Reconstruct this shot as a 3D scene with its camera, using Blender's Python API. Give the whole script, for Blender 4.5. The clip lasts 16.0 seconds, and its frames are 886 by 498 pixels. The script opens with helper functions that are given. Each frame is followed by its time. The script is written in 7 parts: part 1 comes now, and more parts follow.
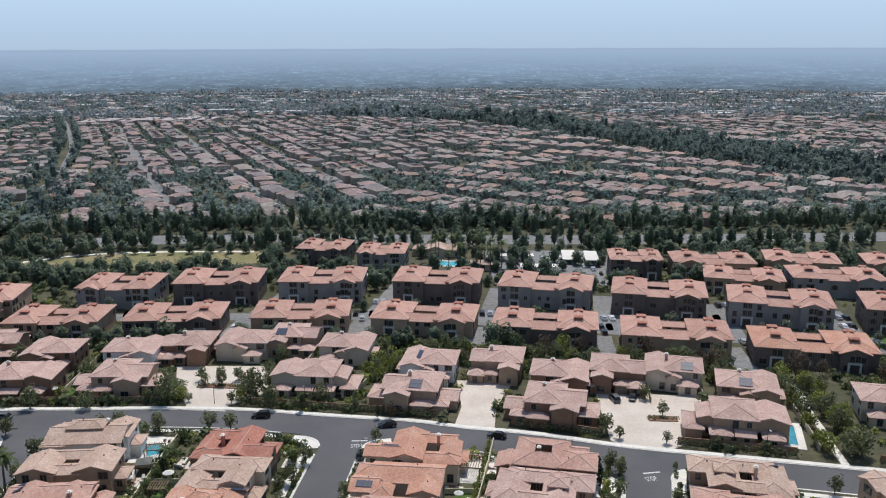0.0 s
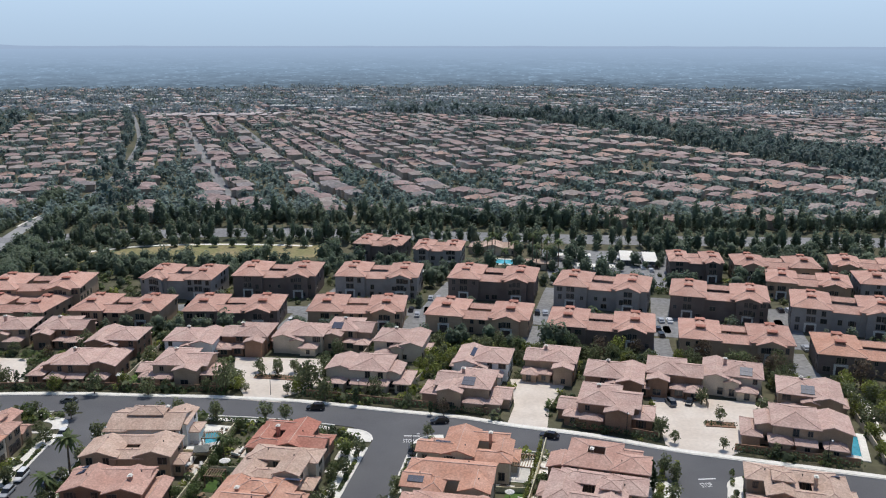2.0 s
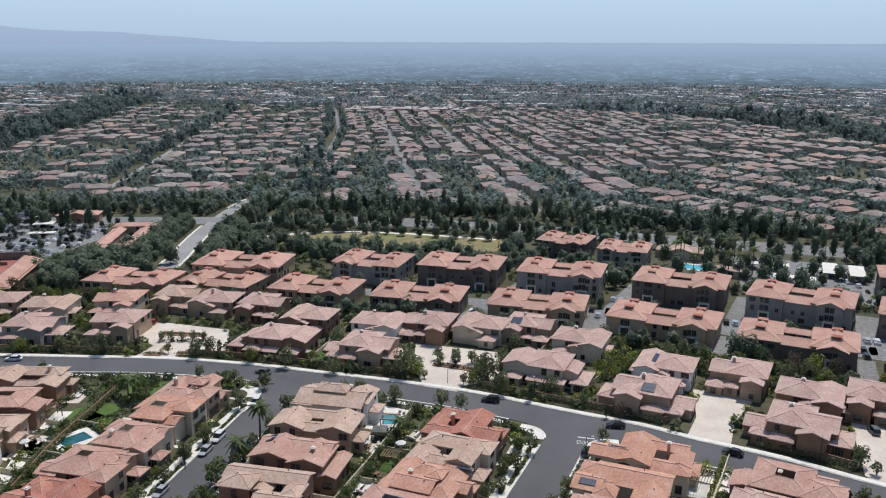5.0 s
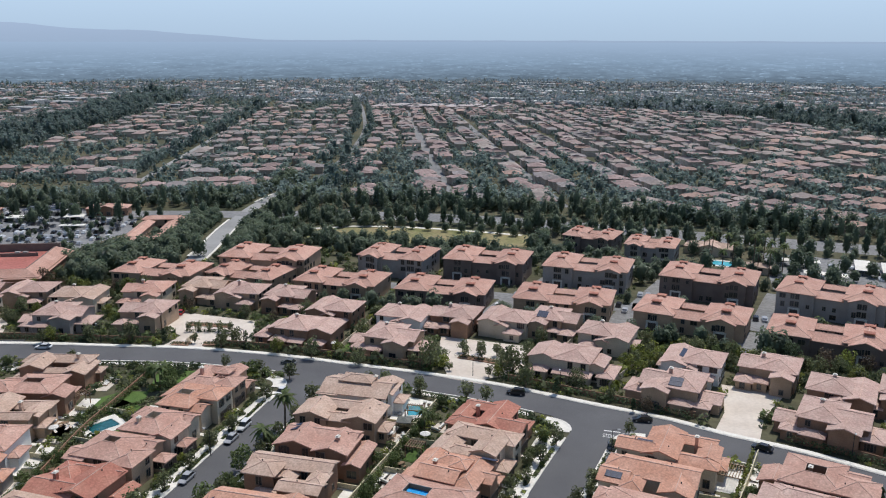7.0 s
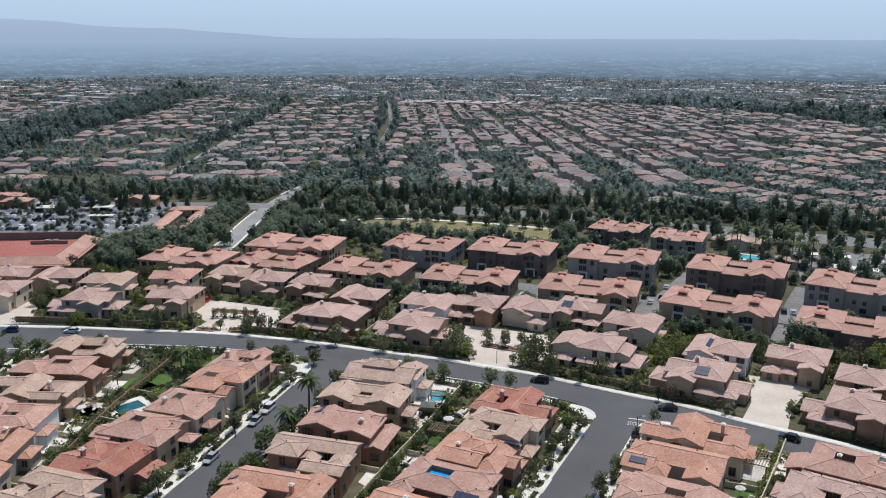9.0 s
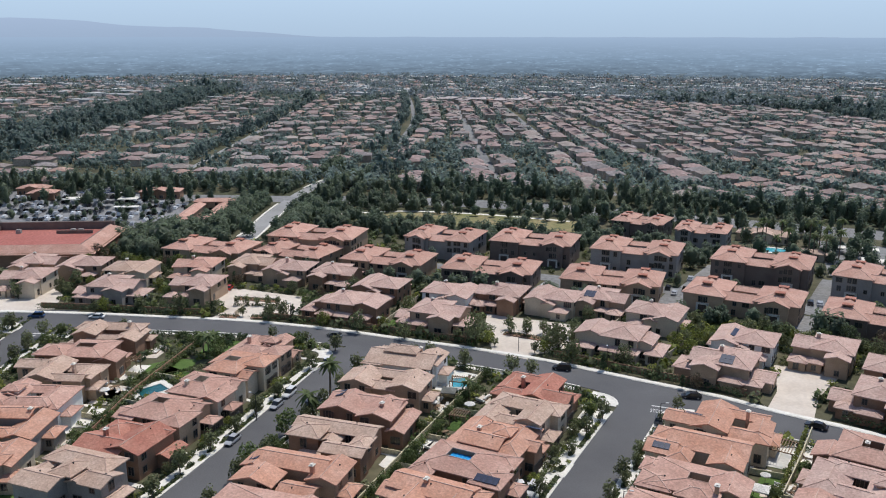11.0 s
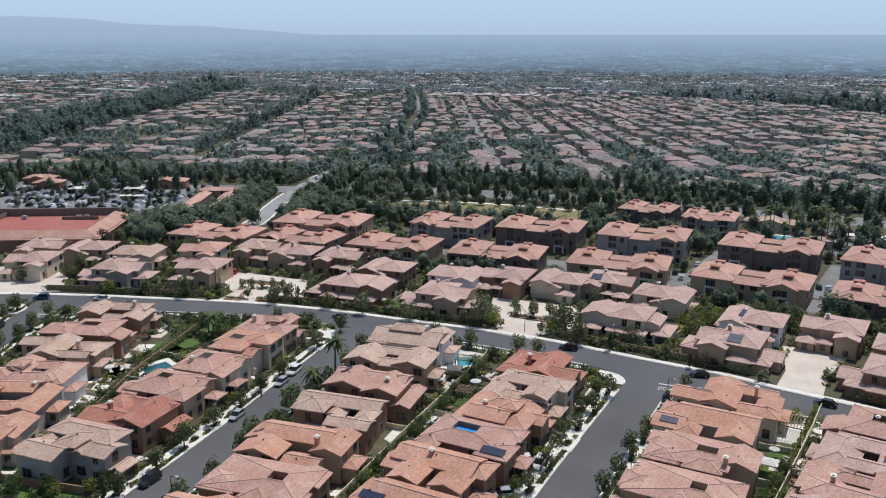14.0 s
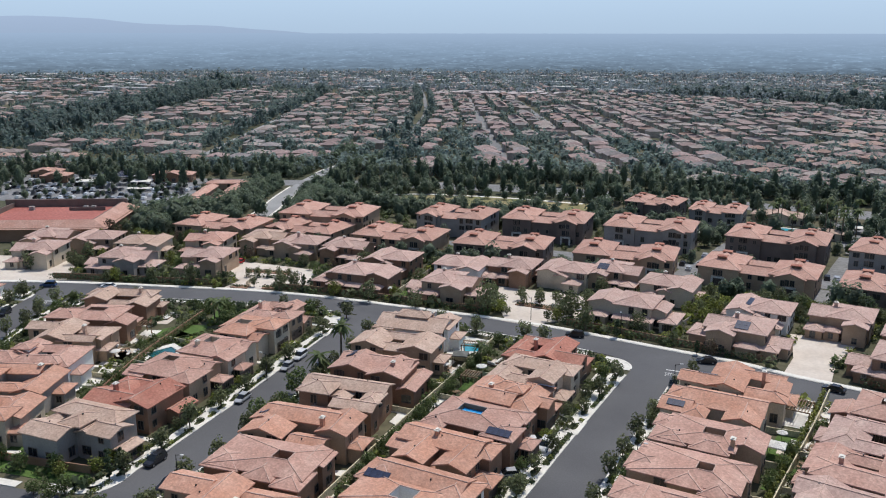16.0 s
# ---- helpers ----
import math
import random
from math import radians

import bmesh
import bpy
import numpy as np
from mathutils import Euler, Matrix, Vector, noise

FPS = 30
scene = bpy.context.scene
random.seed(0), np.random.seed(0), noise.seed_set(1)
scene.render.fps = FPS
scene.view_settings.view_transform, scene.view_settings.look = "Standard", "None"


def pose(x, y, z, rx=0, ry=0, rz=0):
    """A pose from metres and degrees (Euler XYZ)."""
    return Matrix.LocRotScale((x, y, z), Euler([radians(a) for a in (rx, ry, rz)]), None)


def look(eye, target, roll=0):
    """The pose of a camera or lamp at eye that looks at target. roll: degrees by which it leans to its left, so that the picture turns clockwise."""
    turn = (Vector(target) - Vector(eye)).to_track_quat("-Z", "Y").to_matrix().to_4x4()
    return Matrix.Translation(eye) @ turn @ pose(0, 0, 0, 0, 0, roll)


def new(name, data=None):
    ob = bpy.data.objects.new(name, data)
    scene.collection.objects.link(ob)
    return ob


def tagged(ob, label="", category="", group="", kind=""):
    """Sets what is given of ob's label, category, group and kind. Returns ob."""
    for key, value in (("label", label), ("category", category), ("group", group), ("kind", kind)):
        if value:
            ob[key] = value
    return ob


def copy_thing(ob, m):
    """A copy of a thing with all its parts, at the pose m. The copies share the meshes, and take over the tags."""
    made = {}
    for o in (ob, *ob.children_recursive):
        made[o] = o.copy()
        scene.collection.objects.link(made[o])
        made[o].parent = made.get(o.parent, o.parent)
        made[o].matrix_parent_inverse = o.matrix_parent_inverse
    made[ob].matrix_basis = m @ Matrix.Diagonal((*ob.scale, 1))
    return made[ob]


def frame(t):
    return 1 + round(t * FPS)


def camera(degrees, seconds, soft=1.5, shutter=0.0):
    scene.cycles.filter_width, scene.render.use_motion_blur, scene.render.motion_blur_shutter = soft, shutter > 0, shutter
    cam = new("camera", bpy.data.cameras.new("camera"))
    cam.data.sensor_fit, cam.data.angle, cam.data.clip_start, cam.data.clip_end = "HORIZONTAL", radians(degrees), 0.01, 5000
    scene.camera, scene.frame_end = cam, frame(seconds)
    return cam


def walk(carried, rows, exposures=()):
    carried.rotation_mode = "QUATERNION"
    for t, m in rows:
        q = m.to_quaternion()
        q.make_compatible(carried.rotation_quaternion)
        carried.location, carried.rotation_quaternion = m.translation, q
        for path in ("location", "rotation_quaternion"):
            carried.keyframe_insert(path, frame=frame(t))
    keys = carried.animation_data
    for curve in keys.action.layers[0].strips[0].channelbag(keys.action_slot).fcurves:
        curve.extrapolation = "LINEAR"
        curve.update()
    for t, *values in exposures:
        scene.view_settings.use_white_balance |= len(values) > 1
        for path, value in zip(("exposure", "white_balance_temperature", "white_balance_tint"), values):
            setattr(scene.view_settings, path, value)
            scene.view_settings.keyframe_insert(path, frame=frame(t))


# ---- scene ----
from mathutils import geometry

cam = camera(55.5, 16.0, soft=1.1)
ROWS = [
    (0.0, 0.31, -0.45, 89.75, 0.27, -13.63, -0.18),
    (0.5, 0.31, -0.45, 89.79, 1.99, -13.70, -0.11),
    (1.0, 0.33, -0.48, 89.77, 2.79, -13.76, -0.05),
    (1.5, 0.36, -0.47, 89.75, 3.47, -13.78, 0.01),
    (2.0, 0.42, -0.48, 89.70, 4.22, -13.79, 0.06),
    (2.5, 0.47, -0.46, 89.66, 4.88, -13.82, 0.10),
    (3.0, 0.48, -0.40, 89.62, 5.50, -13.85, 0.15),
    (3.5, 0.47, -0.36, 89.62, 6.05, -13.89, 0.19),
    (4.0, 0.38, -0.31, 89.61, 6.60, -13.96, 0.24),
    (4.1, 0.37, -0.28, 89.60, 6.94, -13.96, 0.24),
    (4.2, 0.33, -0.18, 89.54, 8.23, -13.97, 0.23),
    (4.3, 0.24, 0.02, 89.43, 10.89, -13.98, 0.22),
    (4.4, 0.15, 0.22, 89.31, 13.63, -13.99, 0.21),
    (4.5, 0.10, 0.34, 89.24, 15.17, -14.00, 0.21),
    (4.7, 0.06, 0.38, 89.18, 16.24, -14.01, 0.20),
    (7.0, -0.21, 0.71, 87.10, 18.74, -14.12, 0.14),
    (7.5, -0.13, 0.59, 86.33, 19.20, -14.14, 0.16),
    (8.0, -0.08, 0.49, 85.54, 19.65, -14.15, 0.16),
    (8.5, -0.04, 0.40, 84.75, 20.07, -14.20, 0.16),
    (9.0, -0.03, 0.32, 83.93, 20.48, -14.19, 0.16),
    (11.5, -0.01, 0.30, 79.76, 22.12, -14.26, 0.04),
    (12.0, -0.03, 0.20, 78.88, 22.11, -14.25, 0.04),
    (12.5, -0.03, 0.17, 78.02, 22.36, -14.25, 0.03),
    (13.0, -0.05, 0.16, 77.14, 22.52, -14.26, 0.03),
    (13.5, -0.00, 0.18, 76.25, 22.47, -14.24, 0.02),
    (14.0, 0.02, 0.19, 75.37, 22.42, -14.28, 0.02),
    (14.5, 0.08, 0.15, 74.48, 22.39, -14.29, 0.02),
    (15.0, 0.12, 0.09, 73.61, 22.47, -14.28, 0.03),
    (15.5, 0.18, -0.03, 72.76, 22.69, -14.27, 0.04),
    (16.0, 0.22, -0.16, 71.93, 22.87, -14.26, 0.06),
]


def aim(x, y, z, yaw, pitch, roll):
    a, p = radians(yaw), radians(pitch)
    return look((x, y, z), (x - math.sin(a) * math.cos(p), y + math.cos(a) * math.cos(p), z + math.sin(p)), roll)


walk(cam, [(t, aim(x, y, z, yaw, pitch, roll)) for t, x, y, z, yaw, pitch, roll in ROWS], exposures=[(0.0, 0.0, 6400, 10), (16.0, 0.0, 6400, 10)])

# ---- sky and sun: high sun ahead of the camera and a little to its right ----
SUN_EL, SUN_AZ = 64.0, 12.0  # degrees above the horizon; degrees clockwise from +y
world = bpy.data.worlds.new("sky")
scene.world = world
world.use_nodes = True
wn = world.node_tree
sky = wn.nodes.new("ShaderNodeTexSky")
sky.sky_type, sky.sun_disc = "NISHITA", False
sky.sun_elevation, sky.sun_rotation = radians(SUN_EL), radians(SUN_AZ)
sky.air_density, sky.dust_density, sky.ozone_density = 1.0, 0.6, 1.5
wn.nodes["Background"].inputs["Strength"].default_value = 0.11
wn.links.new(sky.outputs[0], wn.nodes["Background"].inputs["Color"])
sun_data = bpy.data.lights.new("sun", "SUN")
sun_data.energy, sun_data.angle, sun_data.color = 3.3, radians(0.6), (1.0, 0.95, 0.88)
sun = new("sun", sun_data)
toward = Vector((math.sin(radians(SUN_AZ)) * math.cos(radians(SUN_EL)), math.cos(radians(SUN_AZ)) * math.cos(radians(SUN_EL)), math.sin(radians(SUN_EL))))
sun.matrix_world = look(toward * 300, (0, 0, 0))


# ---- materials ----
def material(name, a, b, scale=0.4, fine=6.0, rough=0.85, bump=0.3, vary=0.0, island=0.0, metal=0.0, spec=0.3, grime=0.25):
    """Two tones mixed by a coarse and a fine noise, with relief; vary: brightness by object, island: by loose piece."""
    m = bpy.data.materials.new(name)
    m.use_nodes = True
    t = m.node_tree
    out = t.nodes["Principled BSDF"]
    where = t.nodes.new("ShaderNodeTexCoord")
    big, small = t.nodes.new("ShaderNodeTexNoise"), t.nodes.new("ShaderNodeTexNoise")
    big.inputs["Scale"].default_value, big.inputs["Detail"].default_value = scale, 4.0
    small.inputs["Scale"].default_value, small.inputs["Detail"].default_value = fine, 3.0
    for n in (big, small):
        t.links.new(where.outputs["Object"], n.inputs["Vector"])
    ramp = t.nodes.new("ShaderNodeMapRange")
    ramp.inputs["From Min"].default_value, ramp.inputs["From Max"].default_value = 0.33, 0.67
    t.links.new(big.outputs["Fac"], ramp.inputs["Value"])
    mix = t.nodes.new("ShaderNodeMix")
    mix.data_type = "RGBA"
    mix.inputs["A"].default_value, mix.inputs["B"].default_value = (*a, 1), (*b, 1)
    t.links.new(ramp.outputs["Result"], mix.inputs["Factor"])
    hsv = t.nodes.new("ShaderNodeHueSaturation")
    t.links.new(mix.outputs["Result"], hsv.inputs["Color"])
    value = t.nodes.new("ShaderNodeMapRange")
    value.inputs["From Min"].default_value, value.inputs["From Max"].default_value = 0.3, 0.7
    value.inputs["To Min"].default_value, value.inputs["To Max"].default_value = 1 - grime, 1 + grime
    t.links.new(small.outputs["Fac"], value.inputs["Value"])
    last = value.outputs["Result"]
    for amount, node, socket in ((vary, "ShaderNodeObjectInfo", "Random"), (island, "ShaderNodeNewGeometry", "Random Per Island")):
        if amount:
            info = t.nodes.new(node)
            part_range = t.nodes.new("ShaderNodeMapRange")
            part_range.inputs["To Min"].default_value, part_range.inputs["To Max"].default_value = 1 - amount, 1 + amount
            t.links.new(info.outputs[socket], part_range.inputs["Value"])
            times = t.nodes.new("ShaderNodeMath")
            times.operation = "MULTIPLY"
            t.links.new(last, times.inputs[0])
            t.links.new(part_range.outputs["Result"], times.inputs[1])
            last = times.outputs[0]
    t.links.new(last, hsv.inputs["Value"])
    t.links.new(hsv.outputs["Color"], out.inputs["Base Color"])
    out.inputs["Roughness"].default_value, out.inputs["Metallic"].default_value = rough, metal
    out.inputs["Specular IOR Level"].default_value = spec
    if bump:
        relief = t.nodes.new("ShaderNodeBump")
        relief.inputs["Strength"].default_value, relief.inputs["Distance"].default_value = bump, 0.08
        t.links.new(small.outputs["Fac"], relief.inputs["Height"])
        t.links.new(relief.outputs["Normal"], out.inputs["Normal"])
    return m


def tile_material(name, a, b, vary=0.08):
    """Clay barrel tiles: courses of single tiles with tones of their own, weathered in large patches."""
    m = material(name, a, b, scale=0.22, fine=2.2, rough=0.8, bump=0.0, vary=vary, grime=0.16)
    t = m.node_tree
    out, hsv = t.nodes["Principled BSDF"], next(n for n in t.nodes if n.type == "HUE_SAT")
    where = t.nodes.new("ShaderNodeTexCoord")
    cells = t.nodes.new("ShaderNodeTexVoronoi")
    cells.inputs["Scale"].default_value = 2.6
    t.links.new(where.outputs["Object"], cells.inputs["Vector"])
    tone = t.nodes.new("ShaderNodeMix")
    tone.data_type, tone.blend_type = "RGBA", "OVERLAY"
    tone.inputs["Factor"].default_value = 0.15
    grey = t.nodes.new("ShaderNodeRGBToBW")
    t.links.new(cells.outputs["Color"], grey.inputs["Color"])
    t.links.new(hsv.outputs["Color"], tone.inputs["A"])
    t.links.new(grey.outputs["Val"], tone.inputs["B"])
    t.links.new(tone.outputs["Result"], out.inputs["Base Color"])
    relief = t.nodes.new("ShaderNodeBump")
    relief.inputs["Strength"].default_value, relief.inputs["Distance"].default_value = 0.5, 0.06
    t.links.new(cells.outputs["Distance"], relief.inputs["Height"])
    t.links.new(relief.outputs["Normal"], out.inputs["Normal"])
    return m


ASPHALT = material("asphalt", (0.098, 0.098, 0.103), (0.126, 0.126, 0.13), 0.07, 4.0, 0.9, 0.1, grime=0.1)
OLD_ASPHALT = material("weathered_asphalt", (0.19, 0.19, 0.19), (0.25, 0.25, 0.25), 0.06, 0.8, 0.9, 0.2)
PALE_ROAD = material("pale_road", (0.27, 0.27, 0.265), (0.33, 0.33, 0.325), 0.06, 0.8, 0.9, 0.1, grime=0.1)
CONCRETE = material("pale_concrete", (0.69, 0.66, 0.59), (0.79, 0.76, 0.69), 0.2, 1.5, 0.85, 0.1, grime=0.08)
PAVING = material("sandy_pavers", (0.58, 0.50, 0.42), (0.67, 0.60, 0.52), 0.12, 1.2, 0.85, 0.15, grime=0.07)
SOIL = material("garden_soil", (0.10, 0.085, 0.05), (0.07, 0.095, 0.035), 0.06, 0.7, 0.95, 0.4)
LAWN = material("lawn", (0.07, 0.13, 0.03), (0.10, 0.16, 0.04), 0.2, 3.0, 0.95, 0.3)
VERGE = material("verge_planting", (0.05, 0.075, 0.03), (0.085, 0.095, 0.05), 0.3, 3.0, 0.95, 0.4)
DRY_GRASS = material("dry_grass", (0.30, 0.24, 0.13), (0.15, 0.17, 0.06), 0.05, 0.6, 0.95, 0.3)
PAINT = material("road_paint", (0.75, 0.75, 0.72), (0.6, 0.6, 0.58), 1.0, 8.0, 0.7, 0.1)
GLASS = material("window_glass", (0.02, 0.025, 0.03), (0.035, 0.04, 0.045), 0.5, 2.0, 0.08, 0.0, vary=0.3, spec=0.6)
FRAME = material("window_frame", (0.2, 0.165, 0.135), (0.16, 0.13, 0.11), 2.0, 10.0, 0.6, 0.1, vary=0.3)
SHUTTER = material("shutter", (0.10, 0.07, 0.055), (0.07, 0.06, 0.06), 2.0, 10.0, 0.7, 0.2)
WOOD = material("timber", (0.20, 0.13, 0.08), (0.28, 0.19, 0.12), 1.5, 9.0, 0.8, 0.3)
IRON = material("dark_iron", (0.03, 0.03, 0.03), (0.05, 0.05, 0.05), 3.0, 9.0, 0.5, 0.1, metal=0.6)
SOLAR = material("solar_cells", (0.025, 0.035, 0.07), (0.04, 0.05, 0.09), 1.0, 4.0, 0.4, 0.0, spec=0.25)
CANVAS = material("pale_canvas", (0.75, 0.73, 0.68), (0.62, 0.6, 0.55), 1.0, 6.0, 0.8, 0.1)
BLUE_COVER = material("blue_cover", (0.02, 0.29, 0.66), (0.03, 0.35, 0.74), 0.6, 3.0, 0.4, 0.1)
WATER = material("pool_water", (0.015, 0.095, 0.105), (0.022, 0.12, 0.132), 0.5, 1.5, 0.06, 0.06, spec=0.6)
GARDEN_POOL = material("garden_pool_water", (0.045, 0.27, 0.34), (0.06, 0.33, 0.40), 0.5, 1.5, 0.06, 0.06, spec=0.6)
POOL_BLUE = material("bright_pool_water", (0.07, 0.43, 0.52), (0.1, 0.5, 0.58), 0.5, 1.5, 0.06, 0.06, spec=0.6)
BARK = material("bark", (0.14, 0.10, 0.07), (0.2, 0.16, 0.12), 2.0, 8.0, 0.9, 0.4)
RED_ROOF = material("red_flat_roof", (0.37, 0.12, 0.095), (0.43, 0.16, 0.13), 0.1, 1.0, 0.8, 0.2)
CAP = material("ridge_tile", (0.48, 0.32, 0.26), (0.57, 0.41, 0.34), 0.4, 3.0, 0.85, 0.3, vary=0.1)

def foliage(name, a, b, scale=0.25, fine=2.0, vary=0.25, island=0.35, through_=0.42, sheen=0.0):
    """Leaves that let part of the light through."""
    m = material(name, a, b, scale, fine, 0.65, 0.0, vary=vary, island=island)
    t = m.node_tree
    body = t.nodes["Principled BSDF"]
    thin, both = t.nodes.new("ShaderNodeBsdfTranslucent"), t.nodes.new("ShaderNodeMixShader")
    both.inputs["Fac"].default_value = through_
    t.links.new(body.inputs["Base Color"].links[0].from_socket, thin.inputs["Color"])
    t.links.new(body.outputs[0], both.inputs[1])
    t.links.new(thin.outputs[0], both.inputs[2])
    t.links.new(both.outputs[0], t.nodes["Material Output"].inputs["Surface"])
    if sheen:
        body.inputs["Sheen Weight"].default_value, body.inputs["Sheen Roughness"].default_value = sheen, 0.6
    return m


LEAF = {
    "olive": foliage("olive_leaves", (0.155, 0.175, 0.085), (0.205, 0.225, 0.12)),
    "green": foliage("green_leaves", (0.11, 0.152, 0.055), (0.165, 0.2, 0.08)),
    "bright": foliage("fresh_leaves", (0.19, 0.22, 0.05), (0.27, 0.29, 0.085)),
    "dark": foliage("dark_leaves", (0.07, 0.1, 0.05), (0.105, 0.135, 0.07)),
    "russet": foliage("russet_leaves", (0.14, 0.095, 0.07), (0.115, 0.105, 0.06)),
}
# Distance haze put into the leaf colours: paler, greyer, bluer; sheen lifts them too.
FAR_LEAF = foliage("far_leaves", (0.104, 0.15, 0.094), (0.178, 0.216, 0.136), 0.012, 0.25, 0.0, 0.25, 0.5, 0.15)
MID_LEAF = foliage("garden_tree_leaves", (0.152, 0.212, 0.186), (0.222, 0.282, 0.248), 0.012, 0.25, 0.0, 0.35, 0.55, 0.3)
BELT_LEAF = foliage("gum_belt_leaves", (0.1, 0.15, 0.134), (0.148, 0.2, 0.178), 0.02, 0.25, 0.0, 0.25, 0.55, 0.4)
HAZE_LEAF = foliage("grey_gum_leaves", (0.165, 0.215, 0.236), (0.235, 0.285, 0.305), 0.012, 0.25, 0.0, 0.35, 0.5, 0.4)

ROOF = {
    "orange": tile_material("orange_clay_tile", (0.48, 0.245, 0.165), (0.55, 0.32, 0.235)),
    "pink": tile_material("pink_clay_tile", (0.445, 0.255, 0.198), (0.53, 0.335, 0.268)),
    "tan": tile_material("tan_clay_tile", (0.45, 0.31, 0.235), (0.53, 0.39, 0.31)),
    "red": tile_material("red_clay_tile", (0.375, 0.148, 0.105), (0.45, 0.215, 0.155)),
    "brown": tile_material("brown_clay_tile", (0.36, 0.25, 0.19), (0.44, 0.32, 0.25)),
    "mauve": tile_material("mauve_clay_tile", (0.455, 0.30, 0.252), (0.545, 0.39, 0.33)),
    "salmon": tile_material("salmon_clay_tile", (0.465, 0.258, 0.198), (0.545, 0.338, 0.268)),
}
WALL = {
    "tan": material("tan_stucco", (0.37, 0.26, 0.175), (0.44, 0.32, 0.225), 0.3, 4.0, 0.9, 0.2, vary=0.1, grime=0.1),
    "cream": material("cream_stucco", (0.55, 0.46, 0.345), (0.61, 0.52, 0.41), 0.3, 4.0, 0.9, 0.2, vary=0.08, grime=0.1),
    "white": material("white_stucco", (0.78, 0.77, 0.74), (0.82, 0.8, 0.77), 0.3, 4.0, 0.9, 0.2, grime=0.08),
    "brown": material("brown_stucco", (0.26, 0.15, 0.095), (0.32, 0.195, 0.13), 0.3, 4.0, 0.9, 0.2, vary=0.1, grime=0.1),
    "grey": material("grey_stucco", (0.27, 0.25, 0.235), (0.33, 0.305, 0.28), 0.3, 4.0, 0.9, 0.2, vary=0.1, grime=0.1),
    "umber": material("umber_stucco", (0.15, 0.115, 0.10), (0.19, 0.15, 0.13), 0.3, 4.0, 0.9, 0.2, grime=0.1),
    "stone": material("stone_grey_stucco", (0.275, 0.255, 0.24), (0.335, 0.31, 0.29), 0.3, 4.0, 0.9, 0.2, grime=0.1),
}


# ---- mesh tools ----
def height(y):
    """The ground: level by the camera, then falling away to the plain."""
    return -0.035 * max(0.0, min(y, 400.0) - 185.0) - 0.006 * max(0.0, y - 400.0)


def heights(y):
    return -0.035 * np.clip(y - 185.0, 0, 215.0) - 0.006 * np.clip(y - 400.0, 0, None)


class Mesh:
    """Collects faces for one mesh."""

    def __init__(self):
        self.v, self.f = [], []

    def poly(self, *points):
        n = len(self.v)
        self.v += [tuple(p) for p in points]
        self.f.append(tuple(range(n, n + len(points))))
        return self

    def box(self, x0, y0, z0, x1, y1, z1):
        n = len(self.v)
        self.v += [(x, y, z) for z in (z0, z1) for x, y in ((x0, y0), (x1, y0), (x1, y1), (x0, y1))]
        self.f += [tuple(n + i for i in q) for q in ((3, 2, 1, 0), (4, 5, 6, 7), (0, 1, 5, 4), (1, 2, 6, 5), (2, 3, 7, 6), (3, 0, 4, 7))]
        return self

    def bar(self, a, b, r, up=0.0):
        """A square bar from a to b."""
        a, b = Vector(a), Vector(b)
        way = (b - a).normalized()
        side = way.cross(Vector((0, 0, 1)))
        side = (side if side.length > 1e-4 else Vector((1, 0, 0))).normalized() * r
        top = side.cross(way).normalized() * r
        n = len(self.v)
        for p in (a, b):
            self.v += [tuple(p + s * side + t * top + Vector((0, 0, up))) for s, t in ((-1, -1), (1, -1), (1, 1), (-1, 1))]
        self.f += [tuple(n + i for i in q) for q in ((0, 1, 2, 3), (7, 6, 5, 4), (0, 4, 5, 1), (1, 5, 6, 2), (2, 6, 7, 3), (3, 7, 4, 0))]
        return self

    def ridge(self, a, b, r, up=0.0):
        """A low square ridge that runs to a point at a and at b."""
        a, b = Vector(a), Vector(b)
        way = (b - a).normalized()
        side = way.cross(Vector((0, 0, 1))).normalized() * r
        top = side.cross(way).normalized() * r
        n = len(self.v)
        self.v += [tuple(a), tuple(b)]
        for p in (a + way * 0.12, b - way * 0.12):
            self.v += [tuple(p + s * side + t * top + Vector((0, 0, up))) for s, t in ((-1, -1), (1, -1), (1, 1), (-1, 1))]
        for k in range(4):
            j = (k + 1) % 4
            self.f += [(n, n + 2 + j, n + 2 + k), (n + 1, n + 6 + k, n + 6 + j), (n + 2 + k, n + 2 + j, n + 6 + j, n + 6 + k)]
        return self

    def weld(self):
        """Corners at one place become one."""
        seen, new_of = {}, []
        for p in self.v:
            new_of.append(seen.setdefault(tuple(round(c, 3) for c in p), len(seen)))
        self.v = list(seen)
        self.f = [tuple(new_of[i] for i in f) for f in self.f]
        return self

    def tube(self, points, radii, sides=7):
        n = len(self.v)
        for (x, y, z), r in zip(points, radii):
            self.v += [(x + r * math.cos(2 * math.pi * k / sides), y + r * math.sin(2 * math.pi * k / sides), z) for k in range(sides)]
        for ring in range(len(points) - 1):
            for k in range(sides):
                a, b = n + ring * sides + k, n + ring * sides + (k + 1) % sides
                self.f.append((a, b, b + sides, a + sides))
        self.f.append(tuple(n + (len(points) - 1) * sides + k for k in range(sides)))
        return self

    def data(self, name, mat):
        me = bpy.data.meshes.new(name)
        me.from_pydata(self.v, [], self.f)
        me.materials.append(mat)
        return me


def part(name, mesh, mat, parent=None, label=""):
    """One mesh object, under its thing or part if one is given."""
    ob = new(name, mesh.data(name, mat) if isinstance(mesh, Mesh) else mesh)
    ob.parent = parent
    return tagged(ob, label)


